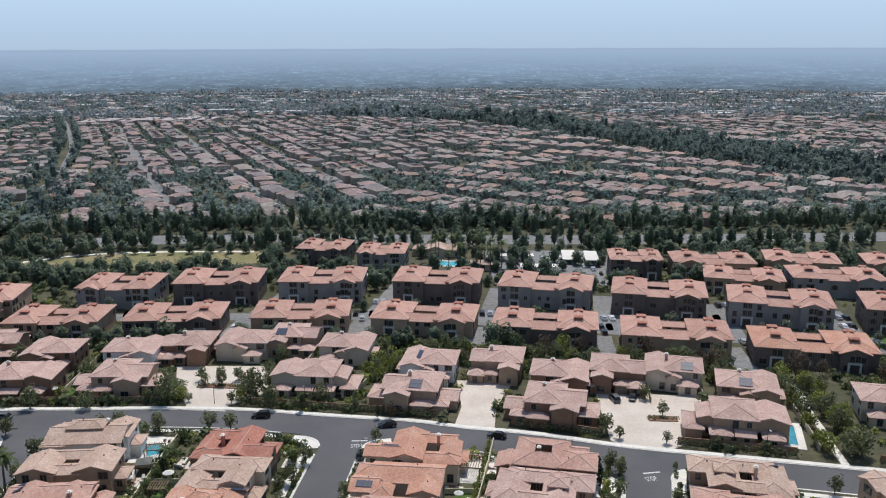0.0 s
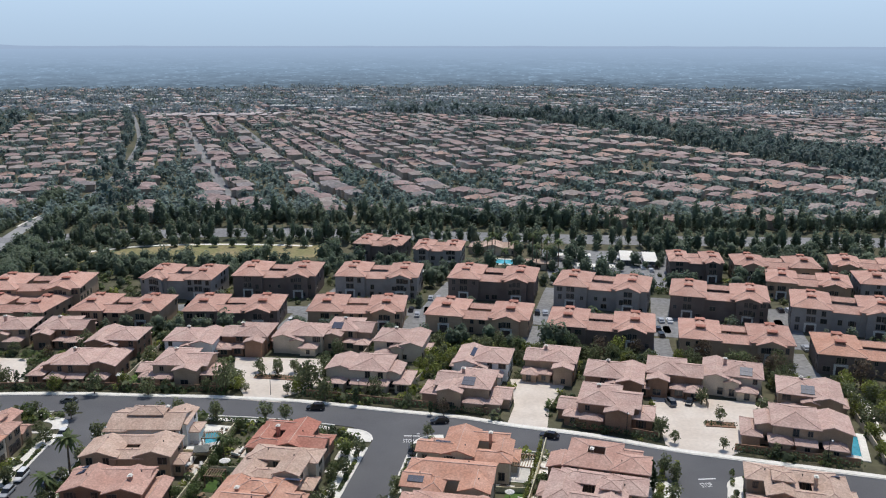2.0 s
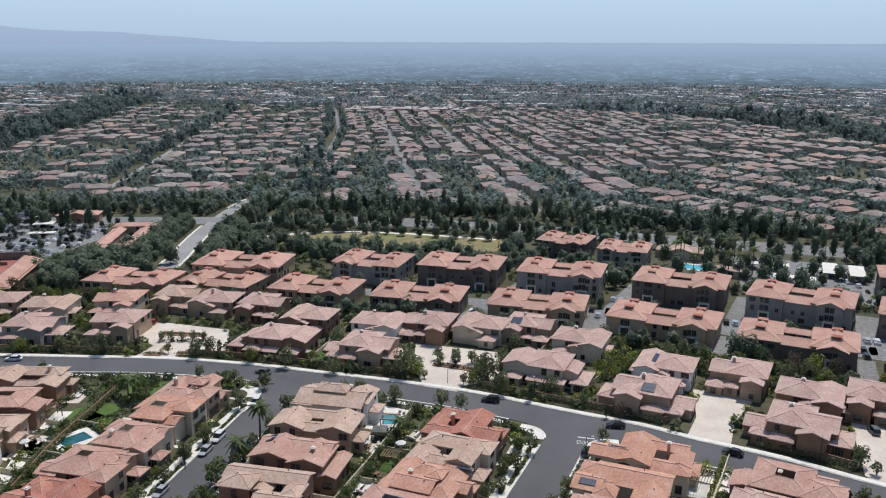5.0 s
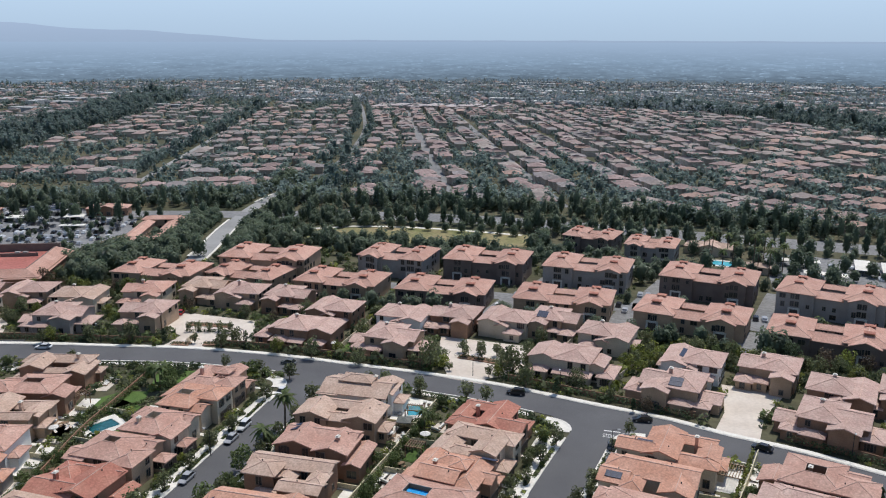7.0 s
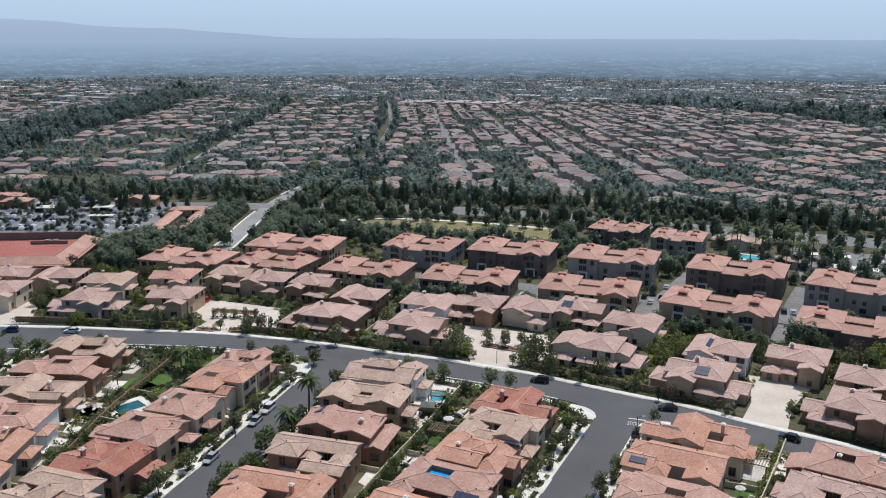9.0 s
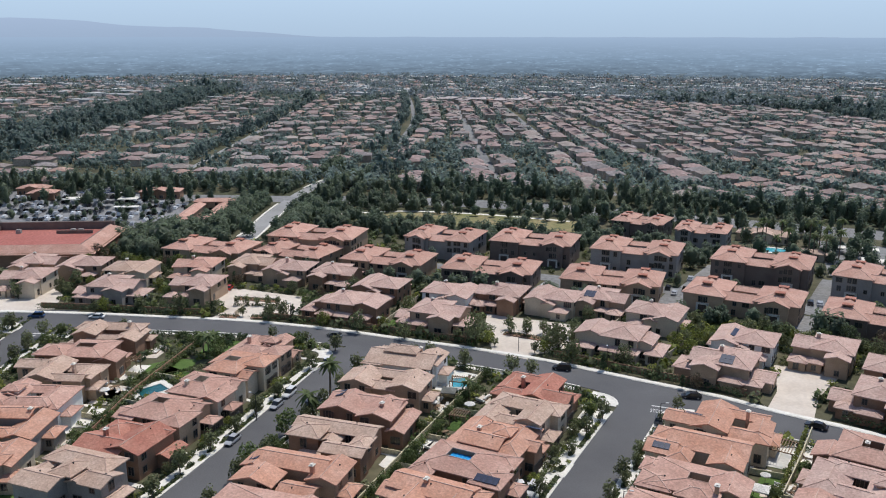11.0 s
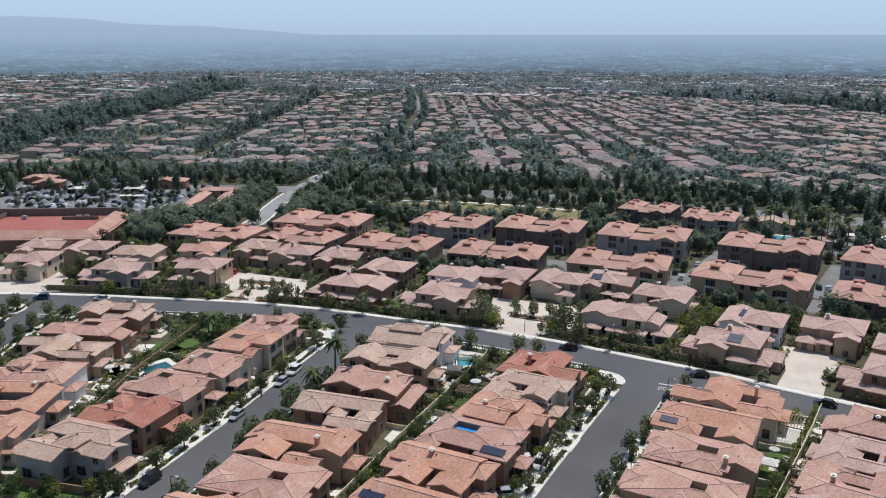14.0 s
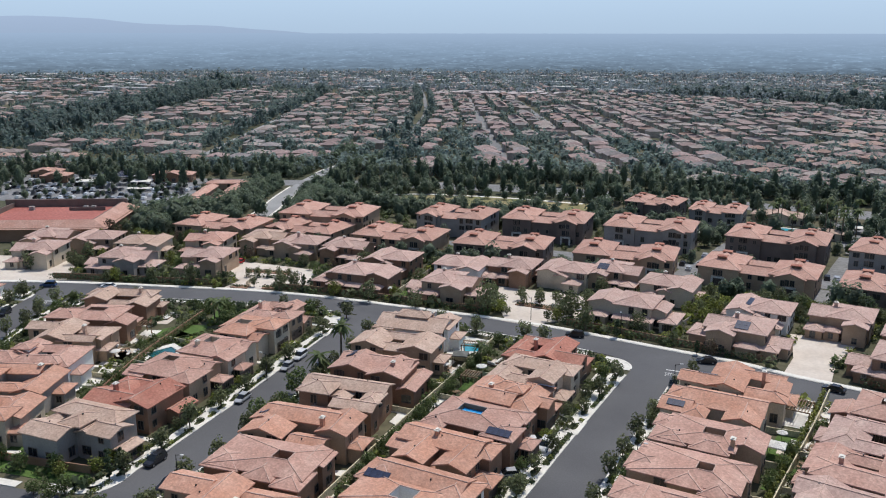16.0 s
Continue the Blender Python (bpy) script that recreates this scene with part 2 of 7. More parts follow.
def big_mesh(name, verts, faces, mat):
    """A mesh from arrays: verts (n, 3), faces (m, 3 or 4)."""
    me = bpy.data.meshes.new(name)
    k = faces.shape[1]
    me.vertices.add(len(verts))
    me.vertices.foreach_set("co", np.ascontiguousarray(verts, dtype=np.float32).ravel())
    me.loops.add(faces.size)
    me.loops.foreach_set("vertex_index", np.ascontiguousarray(faces, dtype=np.int32).ravel())
    me.polygons.add(len(faces))
    me.polygons.foreach_set("loop_start", np.arange(0, faces.size, k, dtype=np.int32))
    me.update(calc_edges=True)
    me.materials.append(mat)
    return me


def root(name, x, y, rot, label, category, group="", z=None):
    ob = new(name)
    ob.matrix_basis = pose(x, y, height(y) if z is None else z, 0, 0, rot)
    return tagged(ob, label, category, group)


def along(points, step):
    """Points every step metres on a broken line, with the way to the right of it."""
    out, left = [], 0.0
    for (ax, ay), (bx, by) in zip(points, points[1:]):
        far = math.hypot(bx - ax, by - ay)
        while left < far:
            k = left / far
            out.append((ax + (bx - ax) * k, ay + (by - ay) * k, (by - ay) / far, -(bx - ax) / far))
            left += step
        left -= far
    return out


def curve(points, step=4.0):
    """A smooth line through the points."""
    out = []
    p = [points[0], *points, points[-1]]
    for i in range(1, len(p) - 2):
        a, b, c, d = (Vector((*q, 0)) for q in p[i - 1 : i + 3])
        n = max(1, int((c - b).length / step))
        for k in range(n):
            t = k / n
            q = 0.5 * (2 * b + (c - a) * t + (2 * a - 5 * b + 4 * c - d) * t * t + (3 * b - a - 3 * c + d) * t**3)
            out.append((q.x, q.y))
    out.append(tuple(points[-1]))
    return out


def offset(points, d):
    """The line moved d metres to its right."""
    out = []
    for i, (x, y) in enumerate(points):
        a, b = points[max(0, i - 1)], points[min(len(points) - 1, i + 1)]
        far = math.hypot(b[0] - a[0], b[1] - a[1])
        out.append((x + d * (b[1] - a[1]) / far, y - d * (b[0] - a[0]) / far))
    return out


def strip(points, width, low, high):
    """A band with thickness that follows the ground."""
    m, l, r = Mesh(), offset(points, -width / 2), offset(points, width / 2)
    for k in range(len(points) - 1):
        a, b, c, d = l[k], r[k], r[k + 1], l[k + 1]
        up = [(*q, height(q[1]) + high) for q in (a, b, c, d)]
        dn = [(*q, height(q[1]) + low) for q in (a, b, c, d)]
        m.poly(*up)
        m.poly(dn[0], dn[3], up[3], up[0]).poly(dn[2], dn[1], up[1], up[2])
    return m


def slab(points, low, high):
    """A flat polygon with thickness on the ground."""
    m = Mesh()
    up, dn = [(x, y, height(y) + high) for x, y in points], [(x, y, height(y) + low) for x, y in points]
    for tri in geometry.tessellate_polygon([[Vector((x, y, 0)) for x, y in points]]):
        a, b, c = (Vector(up[k]) for k in tri)
        m.poly(*((a, b, c) if (b - a).cross(c - a).z > 0 else (a, c, b)))
    for k in range(len(points)):
        j = (k + 1) % len(points)
        m.poly(dn[k], dn[j], up[j], up[k])
    return m


# ---- the ground, roads and pavements ----
gx, gy = np.concatenate([np.arange(-3600, -400, 80), np.arange(-400, 400, 10), np.arange(400, 3601, 80)]), np.concatenate([np.arange(-400, 500, 10), np.arange(500, 4681, 60)])
X, Y = np.meshgrid(gx, gy)
Z = heights(Y) - 0.02
n_x, n_y = len(gx), len(gy)
i = (np.arange(n_y - 1)[:, None] * n_x + np.arange(n_x - 1)[None, :]).ravel()
GROUND = material("ground_cover", (0.062, 0.068, 0.036), (0.12, 0.108, 0.066), 0.02, 0.4, 0.95, 0.3)
tagged(new("ground", big_mesh("ground", np.stack([X, Y, Z], -1).reshape(-1, 3), np.stack([i, i + 1, i + 1 + n_x, i + n_x], -1), GROUND)), "wide plain of planted soil and dry ground", "ground", kind="structure")

WALKWAY = curve([(-262, 152), (-218, 172), (-192, 181), (-167, 188), (-142, 195), (-116, 198.5), (-94, 199), (-73, 199.5), (-51, 198.5), (-28, 194.5), (-8, 191.3), (4, 187.5), (22, 183.5), (41, 177.3), (65, 172), (88, 167), (120, 160), (170, 148)])
COLLECTOR = offset(WALKWAY, 6.6)
ROADS = []


def road(name, line, width, label, mat=ASPHALT, lift=0.03):
    ROADS.append((line, width))
    return tagged(part(name, strip(line, width, -0.3, lift), mat), label, "road", kind="structure")


STREET_A = curve([(-22.5, 184.0), (-24.3, 176), (-26.5, 155), (-28.4, 134), (-29.6, 119.5), (-32, 95), (-34, 70)])
STREET_B = curve([(-98.6, 190), (-98.4, 178), (-96.6, 155), (-94.9, 132), (-93.6, 112), (-93.4, 98), (-94.5, 82), (-96, 60)])
STREET_C = curve([(-197, 182), (-190.5, 164), (-185.5, 150.5), (-180, 138), (-174, 124), (-167, 108), (-159, 90), (-152, 76)])
STREET_D = curve([(45, 170), (43, 162), (40.5, 152), (37, 138), (33, 118), (29, 95)])
CROSS_STREET = curve([(-93.5, 84), (-112, 82), (-135, 79), (-170, 72)])
road("road_collector", COLLECTOR, 11.0, "smooth dark grey asphalt collector road")
for n, (line, width) in enumerate(((STREET_A, 9.6), (STREET_B, 9.6), (STREET_C, 9.6), (STREET_D, 10.0), (CROSS_STREET, 9.6))):
    road("road_street", line, width, "dark grey asphalt side street between houses", lift=0.034 + 0.004 * n)
AVENUE = curve([(-560, 262), (-430, 308), (-311, 368), (-241, 396), (-190, 414), (-120, 425), (-40, 424), (60, 421), (160, 424), (300, 430), (480, 440)], 12)
road("road_avenue", AVENUE, 21.0, "broad weathered grey avenue behind rows of trees", OLD_ASPHALT)
SIDE_ROAD = curve([(-208, 289), (-214, 305), (-221, 322), (-233, 351), (-243, 378), (-251, 400), (-258, 428), (-262, 455), (-263, 485), (-268, 520)], 8)
road("road_side", SIDE_ROAD, 7.6, "pale weathered side road joining the avenue", PALE_ROAD, 0.045)
for side in (-1, 1):
    for low, high in ((290, 386), (424, 490)):
        tagged(part("kerb", strip([p for p in offset(SIDE_ROAD, side * 4.4) if low < p[1] < high], 1.0, -0.2, 0.3), CONCRETE), "pale concrete kerb and path beside the road", "kerb", kind="structure")


def clear_of_roads(x, y, margin=0.0):
    for line, width in ROADS:
        for px, py in line:
            if abs(px - x) < 14 and (px - x) ** 2 + (py - y) ** 2 < (width / 2 + margin) ** 2:
                return False
    return True


def pavement(line, width=1.7):
    return tagged(part("pavement", strip(line, width, -0.2, 0.14), CONCRETE), "pale concrete pavement with a raised kerb", "pavement", kind="structure")


pavement(WALKWAY, 1.5)
tagged(part("kerb", strip(offset(WALKWAY, 1.15), 0.3, -0.2, 0.16), CONCRETE), "raised pale concrete kerb", "kerb", kind="structure")


def clipped(line, low, high):
    return [p for p in line if low < p[1] < high]


for line, low, high in ((STREET_A, 70, 176), (STREET_B, 90, 177), (STREET_C, 80, 160), (STREET_D, 95, 163)):
    for side in (-1, 1):
        pavement(clipped(offset(line, side * 7.2), low, high), 1.7)
        tagged(part("verge", strip(clipped(offset(line, side * 5.85), low, high), 1.0, -0.2, 0.1), VERGE), "narrow planted green strip beside the kerb", "verge", kind="structure")
        tagged(part("kerb", strip(clipped(offset(line, side * 5.05), low, high), 0.6, -0.2, 0.16), CONCRETE), "raised pale concrete kerb", "kerb", kind="structure")
pavement([p for p in offset(CROSS_STREET, 5.8) if p[0] < -108], 1.7)
pavement(curve([(-99.6, 101), (-99.0, 97), (-98.8, 94), (-100, 91.4), (-103, 90.0), (-108, 88.9)], 1.0), 2.2)


# rounded kerb corners where the side streets meet the collector, and the south kerb between them
def corner(line, side, y_end):
    x, y = min(offset(line, side * 5.0), key=lambda p: abs(p[1] - y_end))
    base = [(x - side * 5.2 * (1 - math.cos(a)), y + 5.2 * math.sin(a)) for a in (k * math.pi / 2 / 7 for k in range(8))]
    fillet = base + [(x - side * 5.2, y + 8.0), (x + side * 1.2, y + 8.0), (x + side * 1.2, y)]
    tagged(part("road_corner", slab(fillet, -0.3, 0.022), ASPHALT), "dark grey asphalt rounding a junction", "road", kind="structure")
    tagged(part("kerb", strip(base, 0.5, -0.2, 0.16), CONCRETE), "rounded pale concrete kerb at a corner", "kerb", kind="structure")
    tagged(part("pavement", strip([(px - side * 1.5, py - 1.0) for px, py in base], 3.0, -0.2, 0.14), CONCRETE), "pale concrete pavement rounding a corner", "pavement", kind="structure")


for line, y_end in ((STREET_A, 177), (STREET_B, 178), (STREET_C, 163), (STREET_D, 160)):
    corner(line, -1, y_end)
    corner(line, 1, y_end)
SOUTH = offset(COLLECTOR, 5.7)
for low, high in ((-180, -107), (-88, -36), (-13, 32), (54, 150)):
    run = [p for p in SOUTH if low < p[0] < high]
    tagged(part("kerb", strip(run, 0.4, -0.2, 0.16), CONCRETE), "raised pale concrete kerb", "kerb", kind="structure")
    pavement(offset(run, 2.0), 1.5)

# paved courts between the houses north of the collector
COURTS = []
for points in (
    [(-79, 231), (-51, 231), (-48, 209), (-56, 201), (-56, 197), (-67, 198), (-67, 201), (-73, 212)],
    [(3, 219), (19, 219), (13, 200), (11.5, 184.5), (2, 187.5), (4, 200)],
    [(40, 210), (67, 207), (63.5, 187), (56, 178.5), (50, 174), (41, 176.5), (38.4, 180), (39, 193)],
    [(-175, 224), (-139, 224), (-130, 206), (-140, 198), (-141, 194), (-151.5, 191.5), (-152.5, 203), (-161, 207)],
    [(-246, 194), (-226, 203), (-210, 194), (-200, 181), (-206, 178), (-213, 173.8), (-219, 171.5), (-226, 176)],
):
    COURTS.append(points)
    tagged(part("paved_court", slab(points, -0.3, 0.07), PAVING), "sandy pink paver court shared by houses", "driveway", kind="structure")

# park, paths, car parks
tagged(part("lawn_park", slab([(-205, 348), (-128, 352), (-80, 372), (-84, 398), (-140, 398), (-198, 372)], -0.3, 0.05), DRY_GRASS), "dry grass field beside the avenue", "grass", kind="structure")
tagged(part("path", strip(curve([(-205, 360), (-191, 375), (-172, 388), (-134, 395), (-93, 395)]), 3.0, -0.2, 0.12), CONCRETE), "pale curving footpath round the park", "path", kind="structure")
tagged(part("path", strip(curve([(92.5, 220), (94.6, 213), (93.6, 205), (91, 194), (90.2, 187), (88.6, 177), (87.6, 168)]), 1.7, -0.2, 0.1), CONCRETE), "narrow winding pale footpath between trees", "path", kind="structure")
tagged(part("car_park", slab([(-400, 305), (-345, 275), (-310, 279), (-268, 288), (-272, 330), (-292, 360), (-352, 378), (-404, 352)], -0.3, 0.06), OLD_ASPHALT), "weathered grey car park beside shops", "car park", kind="structure")
tagged(part("car_park", slab([(20, 330), (66, 326), (78, 395), (18, 398)], -0.3, 0.06), OLD_ASPHALT), "pale grey car park behind apartments", "car park", kind="structure")
APT_LANE = curve([(-215, 262), (-150, 279), (-90, 282), (-20, 282), (50, 267), (125, 248), (180, 235)])
road("road_lane", APT_LANE, 9.0, "grey asphalt lane between apartment rows", OLD_ASPHALT, 0.05)
LANES = list(APT_LANE)
for x, y in ((-66, 284), (-25, 284), (15, 278), (54, 266), (92, 254), (130, 245)):
    road("road_lane", curve([(x, y), (x + 2, y + 12), (x + 5, y + 32), (x + 7, y + 44)]), 9.0, "short grey driveway between apartment blocks", OLD_ASPHALT, 0.055)
    LANES.extend(ROADS[-1][0])
for x, y in ((-69, 270), (-28, 270), (12, 262), (50, 252), (88, 240)):
    road("road_lane", curve([(x, y + 8), (x - 1, y), (x - 2, y - 16)]), 8.0, "short grey driveway between apartment blocks", OLD_ASPHALT, 0.06)
    LANES.extend(ROADS[-1][0])


# ---- houses ----
FOOT = []  # footprints taken: centre, turn, half sizes


def taken(x, y, margin=0.0):
    for cx, cy, rot, hx, hy in FOOT:
        dx, dy = x - cx, y - cy
        if abs(dx) + abs(dy) > 40:
            continue
        c, s = math.cos(radians(rot)), math.sin(radians(rot))
        if abs(dx * c + dy * s) < hx + margin and abs(-dx * s + dy * c) < hy + margin:
            return True
    return False


def hip_roof(x0, y0, x1, y1, ze, slope, oh=0.55):
    m, cap = Mesh(), Mesh()
    x0, y0, x1, y1 = x0 - oh, y0 - oh, x1 + oh, y1 + oh
    w, d = x1 - x0, y1 - y0
    half = min(w, d) / 2
    zr = ze + half * slope
    if w >= d:
        ra, rb = (x0 + half, (y0 + y1) / 2, zr), (x1 - half, (y0 + y1) / 2, zr)
    else:
        ra, rb = ((x0 + x1) / 2, y0 + half, zr), ((x0 + x1) / 2, y1 - half, zr)
    a, b, c, d4 = (x0, y0, ze), (x1, y0, ze), (x1, y1, ze), (x0, y1, ze)
    if w >= d:
        m.poly(a, b, rb, ra).poly(b, c, rb).poly(c, d4, ra, rb).poly(d4, a, ra)
        ends = ((a, ra), (d4, ra), (b, rb), (c, rb))
    else:
        m.poly(a, b, ra).poly(b, c, rb, ra).poly(c, d4, rb).poly(d4, a, ra, rb)
        ends = ((a, ra), (b, ra), (c, rb), (d4, rb))
    low = [(p[0], p[1], ze - 0.2) for p in (a, b, c, d4)]
    for k, (p, q) in enumerate(((a, b), (b, c), (c, d4), (d4, a))):
        m.poly(low[k], low[(k + 1) % 4], q, p)
    m.poly(*reversed(low))
    for p, q in ends:
        cap.ridge(p, q, 0.06, 0.02)
    if (Vector(ra) - Vector(rb)).length > 0.3:
        cap.ridge(ra, rb, 0.07, 0.02)
    return m, cap


def gable_roof(x0, y0, x1, y1, ze, slope, axis, oh=0.5):
    """axis: the way of the ridge, x or y. Also gives the two gable triangles for the wall."""
    m, cap = Mesh(), Mesh()
    along_y = axis == "y"
    a0, a1, e0, e1 = (x0, x1, y0, y1) if along_y else (y0, y1, x0, x1)
    mid, zr = (a0 + a1) / 2, ze + (a1 - a0) / 2 * slope
    section = [(a0 - oh, ze - oh * slope - 0.2), (a0 - oh, ze - oh * slope), (mid, zr + 0.04), (a1 + oh, ze - oh * slope), (a1 + oh, ze - oh * slope - 0.2), (mid, zr - 0.2)]

    def at(a, e, z):
        return (a, e, z) if along_y else (e, a, z)

    f, b = [at(a, e0 - oh, z) for a, z in section], [at(a, e1 + oh, z) for a, z in section]
    for k in range(6):
        j = (k + 1) % 6
        m.poly(f[k], f[j], b[j], b[k])
    for end in (f, b):
        m.poly(end[0], end[1], end[2], end[5]).poly(end[5], end[2], end[3], end[4])
    cap.ridge(f[2], b[2], 0.07, 0.02)
    gables = [[at(a0, e, ze - 0.2), at(a1, e, ze - 0.2), at(mid, e, zr - 0.22)] for e in (e0, e1)]
    return m, cap, gables


def ring_roof(x0, y0, x1, y1, ze, slope, well, oh=0.55):
    """Four slopes up to a small open light well."""
    m, cap = Mesh(), Mesh()
    x0, y0, x1, y1 = x0 - oh, y0 - oh, x1 + oh, y1 + oh
    wx0, wy0, wx1, wy1 = well
    zi = ze + slope * min(wx0 - x0, x1 - wx1, wy0 - y0, y1 - wy1)
    o, i4 = [(x0, y0, ze), (x1, y0, ze), (x1, y1, ze), (x0, y1, ze)], [(wx0, wy0, zi), (wx1, wy0, zi), (wx1, wy1, zi), (wx0, wy1, zi)]
    for k in range(4):
        j = (k + 1) % 4
        m.poly(o[k], o[j], i4[j], i4[k])
        m.poly((*o[k][:2], ze - 0.2), (*o[j][:2], ze - 0.2), o[j], o[k])
        cap.ridge(o[k], i4[k], 0.06, 0.02)
        cap.ridge(i4[k], i4[j], 0.07, 0.015)
    return m, cap, zi


def window_mesh(w, h):
    f, p = Mesh(), Mesh()
    for x0, z0, x1, z1 in ((-w / 2 - 0.1, -0.12, w / 2 + 0.1, 0), (-w / 2 - 0.1, h, w / 2 + 0.1, h + 0.1), (-w / 2 - 0.1, 0, -w / 2, h), (w / 2, 0, w / 2 + 0.1, h), (-0.03, 0, 0.03, h)):
        f.box(x0, -0.09, z0, x1, 0.02, z1)
    p.box(-w / 2, -0.035, 0, w / 2, 0.02, h)
    return f.data("window", FRAME), p.data("pane", GLASS)


def door_mesh(w, h, mat):
    f = Mesh()
    f.box(-w / 2 - 0.12, -0.1, 0, -w / 2, 0.02, h + 0.12).box(w / 2, -0.1, 0, w / 2 + 0.12, 0.02, h + 0.12).box(-w / 2, -0.1, h, w / 2, 0.02, h + 0.12)
    p = Mesh()
    for k in range(4):
        p.box(-w / 2, -0.03 - 0.015 * (k % 2), h * k / 4, w / 2, 0.02, h * (k + 1) / 4)
    return f.data("door", FRAME), p.data("door_leaf", mat)


SMALL_WINDOW, TALL_WINDOW, WIDE_WINDOW = window_mesh(1.0, 1.25), window_mesh(1.2, 1.7), window_mesh(1.9, 1.5)
GARAGE, FRONT_DOOR = door_mesh(4.6, 2.2, SHUTTER), door_mesh(1.1, 2.1, WOOD)
SHUTTER_LEAF = Mesh().box(-0.22, -0.08, 0, 0.22, 0.02, 1.6).data("shutter", SHUTTER)
FACES = {"s": 0, "e": 90, "n": 180, "w": 270}


def opening(parent, kind, name, side, block, at, z, shutters=False):
    """Sets a window or door into the side s, e, n or w of a block, at metres from its middle."""
    x0, y0, x1, y1 = block[:4]
    cx, cy = (x0 + x1) / 2, (y0 + y1) / 2
    x, y = {"s": (cx + at, y0), "n": (cx - at, y1), "e": (x1, cy + at), "w": (x0, cy - at)}[side]
    ob = new(name, kind[0])
    ob.parent = parent
    ob.matrix_basis = pose(x, y, z, 0, 0, FACES[side])
    leaf = new(kind[1].name.split(".")[0], kind[1])
    leaf.parent = ob
    if shutters:
        for s in (-1, 1):
            sh = new("shutter", SHUTTER_LEAF)
            sh.parent = ob
            sh.matrix_basis = pose(s * 0.94, 0, 0)
    return ob


def inside(x, y, blocks, skip, z):
    return any(b is not skip and b[0] - 0.3 < x < b[2] + 0.3 and b[1] - 0.3 < y < b[3] + 0.3 and z < b[4] + 0.4 for b in blocks)


def house(x, y, rot, blocks, roof, wall, label, mirror=False, slope=0.3, name="house", storey=2.85, density=0.55, seed=0, group="", extras=(), rise=0.0, sides="senw", category="house", well=None):
    """Blocks: x0, y0, x1, y1, eave height, roof kind (hip, gx, gy, ring). The front looks to local -y."""
    rng = random.Random(seed * 77 + 5)
    if mirror:
        blocks = [(-b[2], b[1], -b[0], b[3], *b[4:]) for b in blocks]
    top = root(name, x, y, rot, label, category, group, height(y) + rise)
    hx, hy = max(max(abs(b[0]), abs(b[2])) for b in blocks), max(max(abs(b[1]), abs(b[3])) for b in blocks)
    FOOT.append((x, y, rot, hx, hy))
    for n, b in enumerate(blocks):
        x0, y0, x1, y1, ze, kind = b
        low = -1.6
        w = Mesh()
        for p, q in (((x0, y0), (x1, y0)), ((x1, y0), (x1, y1)), ((x1, y1), (x0, y1)), ((x0, y1), (x0, y0))):
            w.poly((*p, low), (*q, low), (*q, ze - 0.1), (*p, ze - 0.1))
        if kind == "hip":
            r, cap = hip_roof(x0, y0, x1, y1, ze, slope)
        elif kind in ("gx", "gy"):
            r, cap, gables = gable_roof(x0, y0, x1, y1, ze, slope, kind[1])
            for g in gables:
                w.poly(*g)
        else:
            mx, my = (x0 + x1) / 2 + rng.uniform(-0.8, 0.8), (y0 + y1) / 2 + rng.uniform(-1, 1)
            ww, wd = rng.uniform(1.2, 1.7), rng.uniform(1.7, 2.4)
            hole = well or (mx - ww, my - wd, mx + ww, my + wd)
            r, cap, zi = ring_roof(x0, y0, x1, y1, ze, slope, hole)
            corners = [(hole[0], hole[1]), (hole[2], hole[1]), (hole[2], hole[3]), (hole[0], hole[3])]
            inner = Mesh()
            for k in range(4):
                p, q = corners[k], corners[(k + 1) % 4]
                inner.poly((*q, 0.2), (*p, 0.2), (*p, zi - 0.02), (*q, zi - 0.02))
            inner.poly(*[(*p, 0.2) for p in corners])
            part("light_well", inner, WALL[wall], top)
        part("wall", w, WALL[wall], top)
        n_, first_cap = len(r.v), len(r.f)
        r.v += cap.v
        r.f += [tuple(n_ + i for i in f) for f in cap.f]
        tiles = part("roof", r.weld(), ROOF[roof], top).data
        tiles.materials.append(CAP)
        for f in tiles.polygons[first_cap:]:
            f.material_index = 1
        # windows where no other wing covers the wall
        for side in sides:
            th = radians(rot + FACES[side])
            if y * math.cos(th) - x * math.sin(th) < 0.06 * math.hypot(x, y):
                continue  # turned to the north, out of all sight
            span = (x1 - x0) if side in "sn" else (y1 - y0)
            count = max(1, int(span / 3.1))
            for level in range(max(1, int((ze + 0.2) / storey))):
                for k in range(count):
                    if rng.random() > density:
                        continue
                    at = (k + 0.5) * span / count - span / 2 + rng.uniform(-0.3, 0.3)
                    cx, cy = (x0 + x1) / 2, (y0 + y1) / 2
                    px, py = {"s": (cx + at, y0), "n": (cx - at, y1), "e": (x1, cy + at), "w": (x0, cy - at)}[side]
                    if inside(px, py, blocks, b, level * storey + 1.5):
                        continue
                    kindw = rng.choice((SMALL_WINDOW, TALL_WINDOW, TALL_WINDOW, WIDE_WINDOW))
                    opening(top, kindw, "window", side, b, at, level * storey + (0.75 if kindw is TALL_WINDOW else 1.0), kindw is TALL_WINDOW and rng.random() < 0.2)
    top["slope"] = slope
    for extra in extras:
        extra(top, blocks, rng)
    del top["slope"]
    return top


